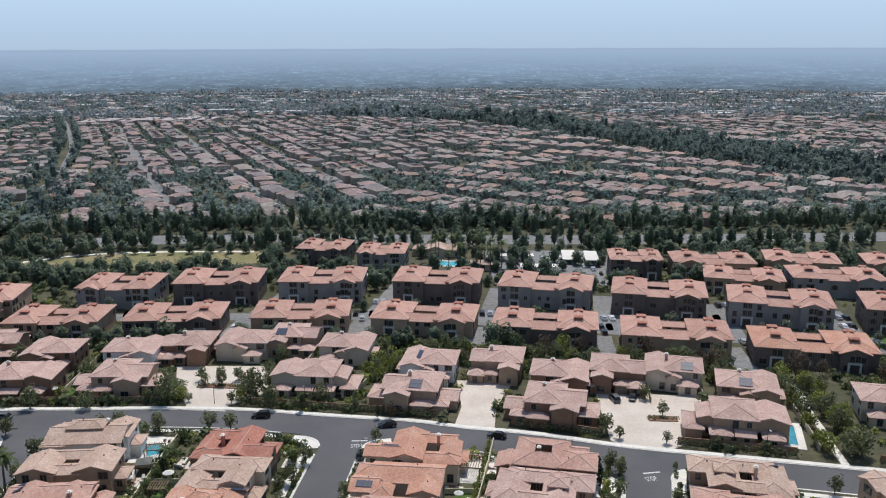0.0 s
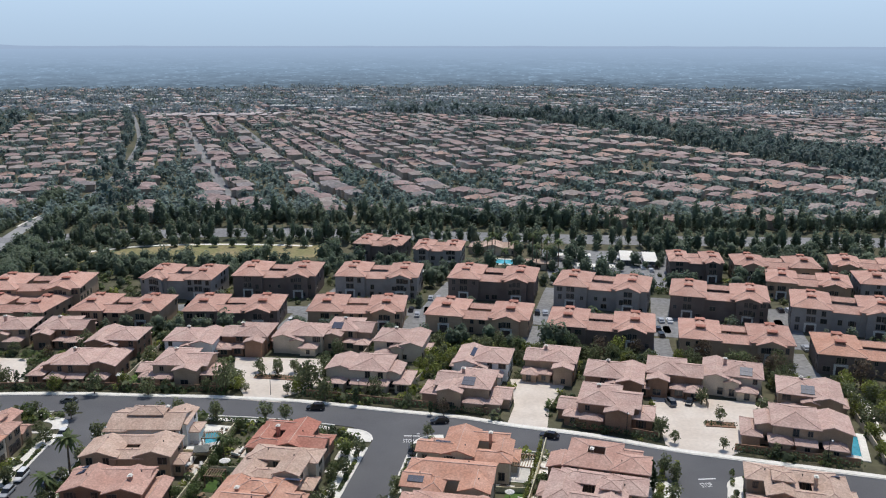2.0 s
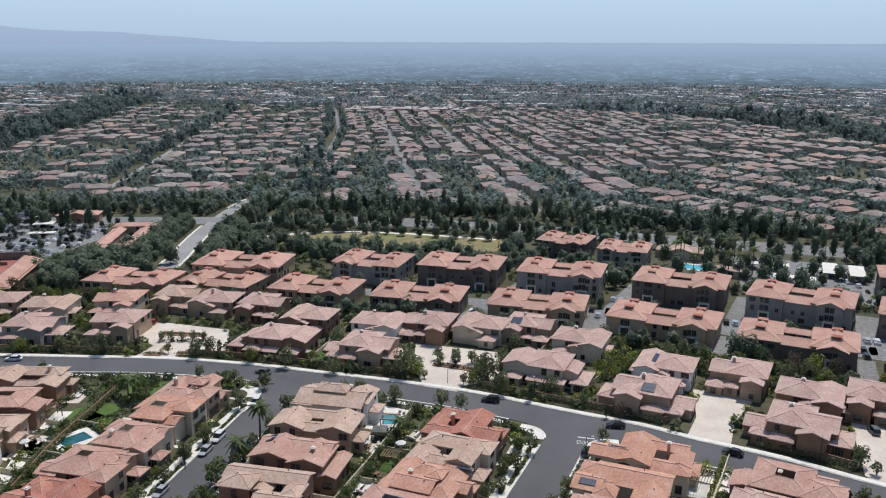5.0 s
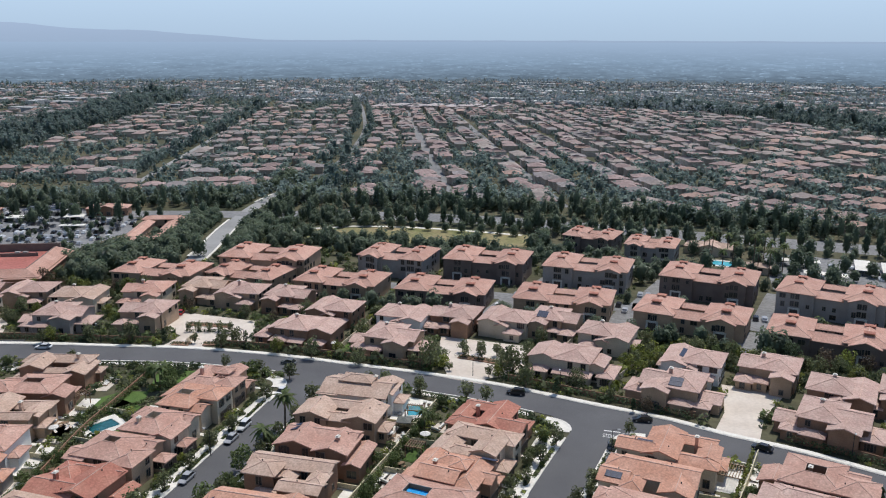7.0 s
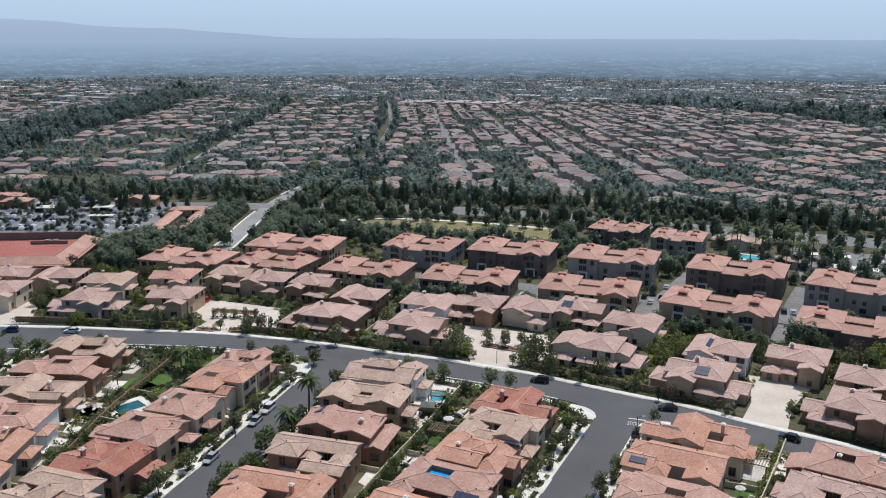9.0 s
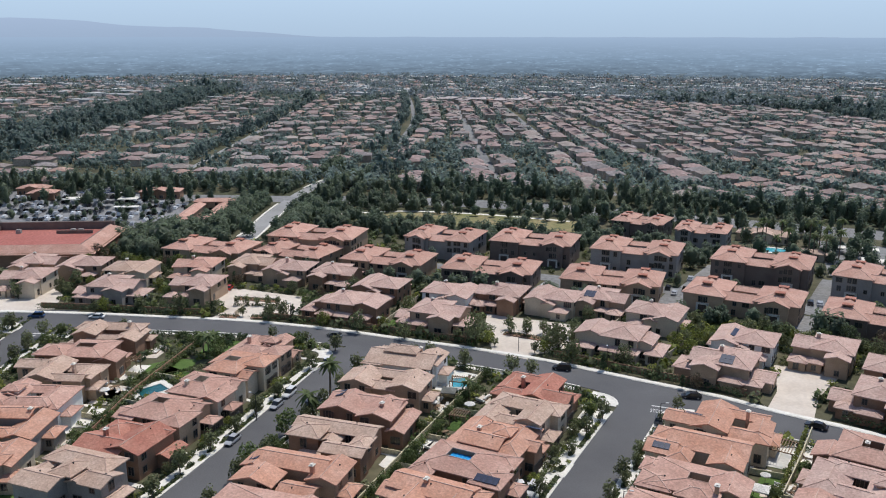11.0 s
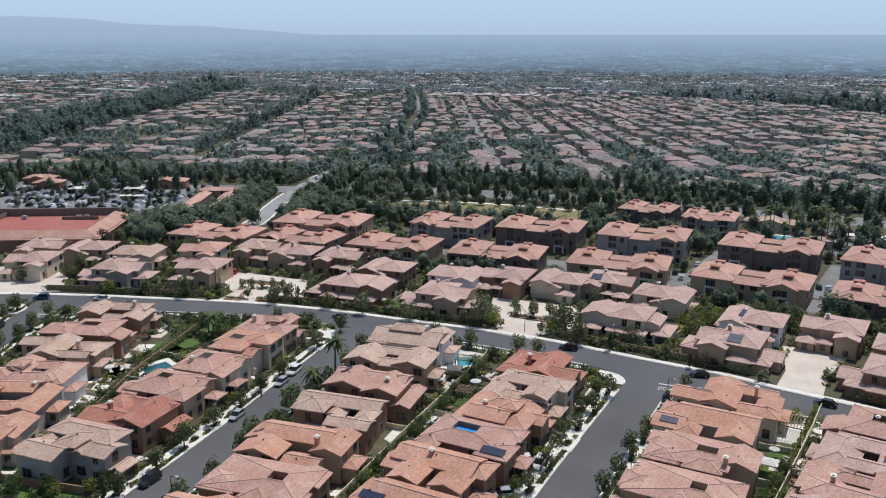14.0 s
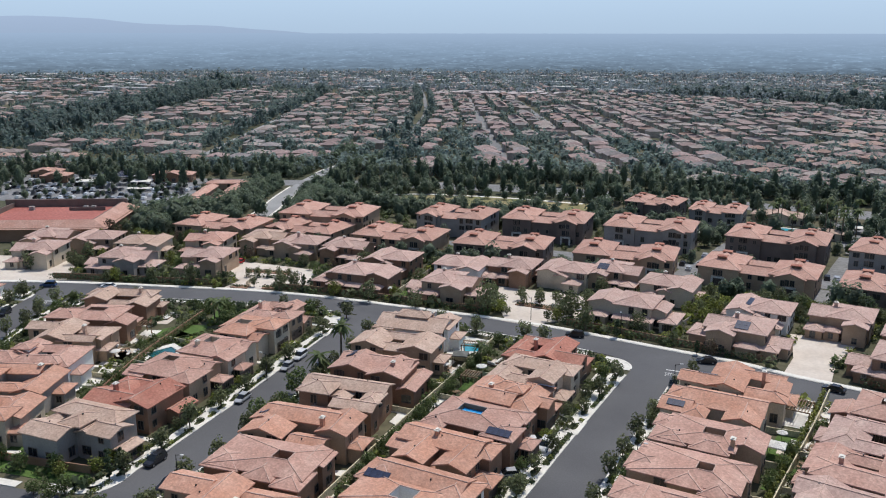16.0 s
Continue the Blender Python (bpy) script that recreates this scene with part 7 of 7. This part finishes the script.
# ---- pools and back gardens ----
def pool(x, y, rot, l, w, water, label):
    top = root("swimming_pool", x, y, rot, label, "pool", "garden pools")
    deck = Mesh()
    for x0, y0, x1, y1 in ((-l / 2 - 1.6, -w / 2 - 1.4, l / 2 + 1.6, -w / 2), (-l / 2 - 1.6, w / 2, l / 2 + 1.6, w / 2 + 1.4), (-l / 2 - 1.6, -w / 2, -l / 2, w / 2), (l / 2, -w / 2, l / 2 + 1.6, w / 2)):
        deck.box(x0, y0, -0.3, x1, y1, 0.2)
    part("deck", deck, CONCRETE, top)
    rim_ = Mesh()
    for x0, y0, x1, y1 in ((-l / 2, -w / 2, l / 2, -w / 2 + 0.3), (-l / 2, w / 2 - 0.3, l / 2, w / 2), (-l / 2, -w / 2 + 0.3, -l / 2 + 0.3, w / 2 - 0.3), (l / 2 - 0.3, -w / 2 + 0.3, l / 2, w / 2 - 0.3)):
        rim_.box(x0, y0, -0.3, x1, y1, 0.25)
    part("coping", rim_, CANVAS, top, "pale stone pool coping")
    part("water", Mesh().box(-l / 2 + 0.3, -w / 2 + 0.3, -0.2, l / 2 - 0.3, w / 2 - 0.3, 0.12), water, top)


pool(-131.4, 144.0, -24, 5.0, 7.0, WATER, "teal rectangular garden pool with pale coping")
pool(-66.6, 175.2, 118, 6.0, 4.2, GARDEN_POOL, "bright blue garden pool on a pale patio")
pool(81.0, 182.4, 74, 11.0, 3.4, GARDEN_POOL, "bright blue narrow pool beside a house")
pool(4.5, 367.0, -6, 16.0, 8.0, POOL_BLUE, "large bright turquoise pool among palms")


def parasol(x, y, r=1.5):
    top = root("parasol", x, y, 0, "open pale canvas garden parasol", "parasol", "garden parasols")
    part("pole", Mesh().tube([(0, 0, -0.1), (0, 0, 2.5)], (0.04, 0.04), 6), WOOD, top)
    m, k = Mesh(), 8
    edge = [(r * math.cos(2 * math.pi * i_ / k), r * math.sin(2 * math.pi * i_ / k), 2.15) for i_ in range(k)]
    for i_ in range(k):
        m.poly(edge[i_], edge[(i_ + 1) % k], (0, 0, 2.65))
        m.poly((*edge[(i_ + 1) % k][:2], 2.0), (*edge[i_][:2], 2.0), edge[i_], edge[(i_ + 1) % k])
    part("canopy", m, CANVAS, top)
    part("base", Mesh().box(-0.25, -0.25, 0, 0.25, 0.25, 0.15), IRON, top)


def garden_table(x, y, rot=0):
    top = root("garden_table", x, y, rot, "round timber garden table with benches", "garden table", "garden tables")
    part("tabletop", Mesh().tube([(0, 0, 0.72), (0, 0, 0.8)], (0.7, 0.7), 12), WOOD, top)
    part("stem", Mesh().tube([(0, 0, 0), (0, 0, 0.72)], (0.15, 0.08), 6), IRON, top)
    for a in range(0, 360, 90):
        b = part("seat", Mesh().box(-0.35, -1.45, 0.38, 0.35, -1.0, 0.46).box(-0.3, -1.3, 0, -0.22, -1.15, 0.38).box(0.22, -1.3, 0, 0.3, -1.15, 0.38), WOOD, top)
        b.matrix_basis = pose(0, 0, 0, 0, 0, a)


def pergola(x, y, rot, w, d, mat=WOOD, label="open timber pergola with slatted roof"):
    top = root("pergola", x, y, rot, label, "pergola", "garden pergolas")
    for sx in (-1, 1):
        for sy in (-1, 1):
            part("post", Mesh().box(sx * (w / 2 - 0.2) - 0.1, sy * (d / 2 - 0.2) - 0.1, -0.2, sx * (w / 2 - 0.2) + 0.1, sy * (d / 2 - 0.2) + 0.1, 2.6), mat, top)
    for sy in (-1, 1):
        part("beam", Mesh().box(-w / 2, sy * (d / 2 - 0.2) - 0.08, 2.6, w / 2, sy * (d / 2 - 0.2) + 0.08, 2.8), mat, top)
    slat = Mesh().box(-0.07, -d / 2 - 0.2, 2.8, 0.07, d / 2 + 0.2, 2.95).data("slat", mat)
    for k in range(int(w / 0.55)):
        o = new("slat", slat)
        o.parent, o.matrix_basis = top, pose(-w / 2 + 0.3 + k * 0.55, 0, 0)


def lounger(x, y, rot):
    top = root("sun_lounger", x, y, rot, "white sun lounger with a raised back", "sun lounger", "sun loungers", height(y) + 0.1)
    part("frame", Mesh().box(-0.33, -0.95, 0.22, 0.33, 0.95, 0.28), WOOD, top)
    part("mattress", Mesh().box(-0.3, -0.92, 0.28, 0.3, 0.35, 0.38), CANVAS, top)
    b = part("backrest", Mesh().box(-0.3, 0, 0, 0.3, 0.62, 0.1), CANVAS, top)
    b.matrix_basis = pose(0, 0.33, 0.3, 42)
    for sx in (-0.27, 0.27):
        for sy in (-0.8, 0.8):
            part("leg", Mesh().box(sx - 0.03, sy - 0.03, 0, sx + 0.03, sy + 0.03, 0.22), WOOD, top)


for x, y, rot in ((-70.2, 172.4, 10), (-69.0, 172.2, 10), (-65.6, 180.0, 190), (-64.4, 179.6, 190), (-136.4, 141.0, 90), (-136.6, 142.6, 90), (-64.2, 162.0, 30), (-66.6, 161.6, -20), (-139.4, 138.0, 60), (-138.0, 140.2, 20)):
    lounger(x, y, rot)
pergola(5.2, 164.8, -10, 5.2, 6.0, WOOD, "open dark timber pergola with a slatted roof")
pergola(-145.0, 152.5, 65, 4.0, 3.0)
pergola(-65.0, 171.5, 10, 4.5, 3.5)
pergola(-58.5, 154.5, 0, 4.0, 3.2)
for x, y in ((-141.5, 139.5), (-138.6, 136.8), (-66.5, 159), (2.6, 152.6), (-104.0, 208)):
    parasol(x, y, tree_rng.uniform(0.95, 1.3))
for x, y in ((-140.2, 141.5), (-62.5, 162.5), (-66.0, 160.2), (4.6, 150.5), (1.5, 157.0), (-129.2, 129.0), (-60.0, 149.2), (-127.0, 123.5), (8, 152)):
    garden_table(x, y, tree_rng.uniform(0, 90))
for pts, m_, lab in (
    ([(-72.5, 182.5), (-63.2, 181.5), (-63.3, 169.5), (-70.5, 169)], CONCRETE, "pale paved terrace round a garden pool"),
    ([(-70.2, 166.4), (-66.8, 166), (-66.6, 160.6), (-69.8, 161)], CONCRETE, "pale paved terrace behind a house"),
    ([(10.5, 171.5), (15.8, 171), (14.5, 160), (9.2, 160.5)], CONCRETE, "bare pale concrete yard beside a wall"),
    ([(-143, 143), (-137, 144), (-134.6, 134), (-140, 133)], PAVING, "sandy paved terrace behind a house"),
    ([(-64.6, 107.4), (-65.0, 113.0), (-68.2, 111.6), (-67.4, 106.2)], CONCRETE, "bare white concrete patio behind a house"),
    ([(-64.6, 131.4), (-64.6, 137.6), (-67.0, 138.4), (-66.8, 132.4)], CONCRETE, "bare white concrete patio beside a hedge"),
    ([(-66.2, 147.0), (-66.0, 150.4), (-67.8, 151.2), (-67.8, 147.0)], CONCRETE, "small white concrete patio behind a house"),
    ([(4.8, 134.4), (6.4, 146.0), (8.6, 146.0), (7.2, 134.4)], CONCRETE, "long pale concrete yard beside a wall"),
    ([(-135.2, 126.4), (-138.0, 132.2), (-134.2, 132.2), (-131.0, 126.6)], CONCRETE, "white paved terrace behind a white house"),
    ([(-135.0, 120.0), (-136.6, 123.4), (-134.2, 123.0), (-132.2, 119.6)], CONCRETE, "small white paved terrace behind a house"),
    ([(-139.6, 135.2), (-141.2, 141.2), (-136.8, 141.0), (-134.8, 135.4)], PAVING, "sandy paved terrace beside a pool"),
):
    tagged(part("terrace", slab(pts, -0.2, 0.11), m_), lab, "terrace", kind="structure")
for pts in ([(-141, 178), (-126, 180), (-123.5, 167), (-135, 165)], [(-138, 158), (-130, 156), (-129, 149), (-136, 150)], [(-2, 151), (4.5, 151), (4, 145), (-2, 145)], [(-102, 216), (-97, 216), (-97, 205), (-103, 205)], [(133, 262), (152, 256), (146, 243), (130, 248)], [(-126, 92.2), (-104.5, 95), (-101.5, 92), (-104, 91), (-124, 89.2)]):
    tagged(part("lawn", slab(pts, -0.2, 0.07), LAWN), "mown green garden lawn", "lawn", kind="structure")

# ---- shops, car parks ----
def box_store(x, y, rot, w, d, h):
    top = root("store_building", x, y, rot, "large store with a red flat roof and tiled parapet", "store")
    part("wall", Mesh().box(-w / 2, -d / 2, -2, w / 2, d / 2, h - 1.2), WALL["brown"], top)
    part("roof", Mesh().box(-w / 2 + 3.6, -d / 2 + 5.2, h - 1.2, w / 2 - 6.2, d / 2 - 1.2, h - 1.0), RED_ROOF, top, "flat red roof membrane")
    for x0, y0, x1, y1, high in ((-w / 2, d / 2 - 1.2, w / 2 - 4, d / 2, 2.0), (-w / 2 + 3, -d / 2 + 4.5, w / 2 - 5.5, -d / 2 + 5.2, 0.8), (-w / 2 + 3, -d / 2 + 5.2, -w / 2 + 3.6, d / 2 - 1.2, 0.8), (w / 2 - 6.2, -d / 2 + 5.2, w / 2 - 5.5, d / 2 - 1.2, 0.8)):
        part("parapet", Mesh().box(x0, y0, h - 1.2, x1, y1, h + high), WALL["umber"], top)
    part("roof_screen", Mesh().box(2, 10.5, h - 1.0, 16, 11, h + 0.3), WALL["umber"], top, "low dark screen on the flat roof")
    mansard = Mesh()
    mansard.poly((-w / 2 - 0.6, -d / 2 - 0.6, h - 1.6), (w / 2 + 0.6, -d / 2 - 0.6, h - 1.6), (w / 2 - 5.5, -d / 2 + 4.5, h + 0.9), (-w / 2 + 3, -d / 2 + 4.5, h + 0.9))
    mansard.poly((w / 2 + 0.6, -d / 2 - 0.6, h - 1.6), (w / 2 + 0.6, d / 2 + 0.6, h - 1.6), (w / 2 - 5.5, d / 2 - 1.0, h + 0.9), (w / 2 - 5.5, -d / 2 + 4.5, h + 0.9))
    mansard.poly((-w / 2 - 0.6, d / 2 + 0.6, h - 1.6), (-w / 2 - 0.6, -d / 2 - 0.6, h - 1.6), (-w / 2 + 3, -d / 2 + 4.5, h + 0.9), (-w / 2 + 3, d / 2 - 1.0, h + 0.9))
    part("tiled_edge", mansard, ROOF["salmon"], top)
    for k in (1.2, 5.4, 6.0):
        part("roof_unit", Mesh().box(-w / 2 + 6 + k * 5, 11.6, h - 1.0, -w / 2 + 7.8 + k * 5, 13.2, h + 0.5), WALL["grey"], top, "grey metal roof unit")
    FOOT.append((x, y, rot, w / 2, d / 2))


box_store(-260.6, 233.4, 26, 52, 40, 7.0)
house(-251, 319, 113, [(-25, -9, 25, -3.5, 4.8, "gx"), (-25, 3.5, 25, 9, 4.8, "gx"), (-26, -9.4, -19, 9.4, 5.6, "hip"), (19, -9.4, 26, 9.4, 5.6, "hip")], "salmon", "tan", "long shop building round a court under salmon tiled roofs", name="shop_building", seed=299, density=0.4, category="shop")
for n, (x, y, rot, w, d) in enumerate(((-366, 333, 25, 14, 9), (-315, 366, 25, 21, 10), (-384, 344, 25, 16, 9))):
    house(x, y, rot, [(-w / 2, -d / 2, w / 2, d / 2, 4.2, "hip"), (-w / 6, -d / 2 - 2, w / 6, 0, 5.0, "gy")], "salmon", "brown", "low brown shop building under a salmon clay-tile roof", name="shop_building", seed=300 + n, density=0.5, category="shop")
house(-4, 388, -6, [(-11, -5, 11, 5, 3.6, "hip"), (-4, -7, 4, 3, 4.4, "gy")], "tan", "cream", "low clubhouse under a tan tiled hip roof", name="clubhouse", seed=310, category="clubhouse")
house(16, 356, -6, [(-6, -3, 6, 3, 3.2, "hip")], "tan", "cream", "small pool house under a tan tiled roof", name="pool_house", seed=311, category="pool house")


def carport(x, y, rot, w, d, dark=False):
    top = root("carport", x, y, rot, "long dark solar canopy over parked cars" if dark else "long pale grey flat-roofed carport", "carport", "solar canopies" if dark else "carports")
    part("roof", Mesh().box(-w / 2, -d / 2, 2.6, w / 2, d / 2, 2.85), CONCRETE, top)
    for k in range(4 if dark else 0):
        part("solar_panel", Mesh().box(-w / 2 + 0.2 + k * w / 4, -d / 2 + 0.2, 2.85, -w / 2 + (k + 1) * w / 4 - 0.2, d / 2 - 0.2, 2.95), SOLAR, top, "dark solar panels")
    for k in range(3):
        part("post", Mesh().box(-w / 2 + 0.5 + k * (w - 1.2) / 2, -0.1, -0.5, -w / 2 + 0.7 + k * (w - 1.2) / 2, 0.1, 2.6), IRON, top)


for x, y, rot, w, d in ((56, 374, 85, 18, 6), (66, 372, 85, 18, 6), (40, 352, -4, 16, 5.5), (32, 374, 0, 16, 5.5), (-342, 330, 25, 9, 7), (-317.5, 343.5, 25, 10, 8), (-300, 322, 25, 12, 4), (-30, 335, -3, 10, 5), (-60, 342, -3, 10, 5)):
    carport(x, y, rot, w, d)
for k in range(4):
    carport(-344 - 3.4 * k, 350.5 + 6.6 * k, 20, 23, 5.0, True)
rng = random.Random(77)
for key, shade in (("pale", "white"), ("dark", "black"), ("silver", "silver")):
    lot = Mesh()
    for x0, y0, x1, y1, turn, fill in ((-385, 284, -272, 352, 25, 0.34), (22, 332, 70, 392, 0, 0.1), (-200, 240, 150, 310, 0, 0.16)):
        ca, sa = math.cos(radians(turn)), math.sin(radians(turn))
        for row in range(-6, 24):
            for k in range(-12, 140):
                u, v = k * 2.8, row * 8.2 + (2.6 if row % 2 else -2.6) * 0.4
                x, y = x0 + u * ca - v * sa, y0 - 20 + u * sa + v * ca
                if not (x0 < x < x1 and y0 < y < y1) or rng.random() > fill * (0.5 if shade == "white" else 1.0) or taken(x, y, 2.0):
                    continue
                if x0 == -200 and min(math.hypot(px - x, py - y) for px, py in LANES) > 5:
                    continue
                z = height(y)
                for da, db, z0, z1, sh in ((0.92, 2.2, 0.25, 0.9, 0), (0.75, 1.25, 0.9, 1.42, -0.15)):
                    c_ = [(x + i * da * ca - (j * db + sh) * sa, y + i * da * sa + (j * db + sh) * ca) for i, j in ((-1, -1), (1, -1), (1, 1), (-1, 1))]
                    lo, hi = [(*q, z + z0) for q in c_], [(*q, z + z1) for q in c_]
                    lot.poly(*hi)
                    for i in range(4):
                        lot.poly(lo[i], lo[i - 3], hi[i - 3], hi[i])
    tagged(part("parked_cars", lot, CAR_PAINT[shade]), f"far {key} cars crowding the car parks", "cars", kind="stuff")
pts, sz = [], []
while len(pts) < 45:
    x, y = rng.uniform(-395, -268), rng.uniform(282, 365)
    if not taken(x, y, 1.5):
        pts.append((x, y)), sz.append(rng.uniform(0.9, 1.8))
while len(pts) < 220:
    x, y = rng.uniform(-252, -204), rng.uniform(240, 372)
    if not taken(x, y, 2.0) and not near_line(x, y, SIDE_ROAD, 10) and not inside_polygon(x, y, [(-400, 305), (-345, 275), (-310, 279), (-268, 288), (-272, 330), (-292, 360), (-352, 378), (-404, 352)]):
        pts.append((x, y)), sz.append(rng.uniform(1.8, 3.6))
while len(pts) < 540:
    x, y = rng.uniform(-205, 190), rng.uniform(318, 395)
    if not taken(x, y, 1.5) and clear_of_roads(x, y, 2.0) and not inside_polygon(x, y, [(20, 330), (66, 326), (78, 395), (18, 398)]) and not (-14 < x < 20 and 352 < y < 380) and not inside_polygon(x, y, [(-205, 352), (-128, 356), (-80, 375), (-84, 398), (-140, 398), (-198, 376)]):
        pts.append((x, y)), sz.append(rng.uniform(1.4, 3.4))
for x, y, rx, ry in along(SIDE_ROAD, 3.4):  # close planting down both verges
    for d, low_, high_, p_ in ((-8.5, 1.2, 2.2, 0.75), (-12.5, 2.0, 3.2, 0.8), (-17, 2.2, 3.6, 0.7), (7.5, 0.8, 1.3, 0.7), (11, 1.2, 2.0, 0.8), (15.5, 2.0, 3.2, 0.85), (20, 2.4, 3.6, 0.7)):
        px, py = x + rx * d + rng.uniform(-1, 1), y + ry * d + rng.uniform(-1, 1)
        if rng.random() < p_ and not taken(px, py, 2.0) and clear_of_roads(px, py, 2.5) and not near_line(px, py, SIDE_ROAD, 5.8 + low_) and not near_line(px, py, AVENUE, 13):
            pts.append((px, py)), sz.append(rng.uniform(low_, high_))
for x, y, s_ in ((-229, 261, 4.2), (-222, 256, 4.6), (-233, 269, 4.4), (-216, 263, 3.8), (-224, 269, 4.2), (-211, 297, 3.6)):
    pts.append((x, y)), sz.append(s_)
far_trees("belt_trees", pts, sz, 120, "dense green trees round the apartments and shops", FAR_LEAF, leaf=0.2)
# pale school roofs far along the plain
for k in range(7):
    x, y = -478 + 24 * k, 1092 + 6 * k
    hall = tagged(new("school_building"), "far long pale flat-roofed school building", "school", "school buildings")
    hall.matrix_basis = pose(x, y, height(y))
    part("wall", Mesh().box(0, 0, -2, 20, 46, 5.4 + k % 2), FAR_WALL, hall)
    part("roof", Mesh().box(-0.5, -0.5, 5.4 + k % 2, 20.5, 46.5, 5.9 + k % 2), SCHOOL_ROOF, hall, "pale pink flat roof" if k % 2 else "white flat roof")

tagged(part("lawn", slab([(-146, 152), (-140, 162), (-134, 164), (-131, 158), (-137, 150), (-142, 147)], -0.2, 0.07), LAWN), "clipped green back lawn inside a hedge", "lawn", kind="structure")
hedge([(-153, 206.6), (-139.8, 211.8)], 0.9, 1.3, LEAF["dark"], "low dark hedge on an island of the paved court")
hedge([(-129.4, 160), (-133, 151.5), (-137.6, 148.6)], 1.5, 1.0, LEAF["green"], "clipped green hedge round a lawn")


def garden_canopy(x, y, rot, w, cloth, label):
    """A square tent roof on four posts."""
    top = root("garden_canopy", x, y, rot, label, "canopy", "garden canopies")
    m, h = Mesh(), w / 2
    edge = [(-h, -h, 2.35), (h, -h, 2.35), (h, h, 2.35), (-h, h, 2.35)]
    for k in range(4):
        p, q = edge[k], edge[(k + 1) % 4]
        m.poly(p, q, (0, 0, 3.0))
        m.poly((*p[:2], 2.1), (*q[:2], 2.1), q, p)
    part("canopy", m.weld(), cloth, top)
    post = Mesh().box(-0.05, -0.05, -0.1, 0.05, 0.05, 2.35).data("post", IRON)
    for sx in (-1, 1):
        for sy in (-1, 1):
            o = part("post", post, None, top)
            o.matrix_basis = pose(sx * (h - 0.12), sy * (h - 0.12), 0)


GREY_CANVAS = material("grey_canvas", (0.13, 0.14, 0.125), (0.17, 0.17, 0.155), 1.0, 6.0, 0.85, 0.1)
garden_canopy(2.0, 146.8, -8, 3.0, CANVAS, "white square cloth canopy over a back garden")
garden_canopy(-65.4, 165.6, 12, 3.4, GREY_CANVAS, "dark grey square canopy beside a terrace")
parasol(-58.6, 161.0, 1.25)
car(-36.4, 133.9, 178, "white", True)
tagged(part("lawn", slab([(2.2, 157.6), (6.6, 157.6), (5.4, 151.4), (1.2, 151.8)], -0.2, 0.08), LAWN), "clipped green back lawn below a pergola", "lawn", kind="structure")
tagged(part("terrace", slab([(3.0, 171.6), (9.0, 171.6), (7.6, 159.8), (1.8, 160.4)], -0.2, 0.1), CONCRETE), "pale paved terrace under a pergola", "terrace", kind="structure")
for x, y, rot in ((8.6, 153.2, 20), (9.6, 151.4, 100), (7.4, 147.2, 60), (10.0, 166.4, 80), (11.4, 163.0, 10)):
    lounger(x, y, rot)
for x, y in ((9.4, 149.0), (6.6, 144.4)):
    garden_table(x, y, 30)


def garden_sofa(x, y, rot):
    top = root("garden_sofa", x, y, rot, "white cushioned garden sofa on a patio", "sofa", "garden sofas", height(y) + 0.1)
    part("frame", Mesh().box(-1.1, -0.45, 0.0, 1.1, 0.45, 0.22), WOOD, top)
    part("seat_cushion", Mesh().box(-1.05, -0.42, 0.22, 1.05, 0.3, 0.42), CANVAS, top)
    part("back_cushion", Mesh().box(-1.05, 0.22, 0.42, 1.05, 0.44, 0.85), CANVAS, top)


for n, (x, y, rot, hx, hy) in enumerate(lots):
    if n % 3 != 1 and n % 2 == 0:
        (sx, sy), (tx, ty) = front_points(x, y, rot, [(0.6, 12.6), (-1.6, 13.2)])
        garden_sofa(sx, sy, rot + 180)
        garden_sofa(tx, ty, rot + 75)
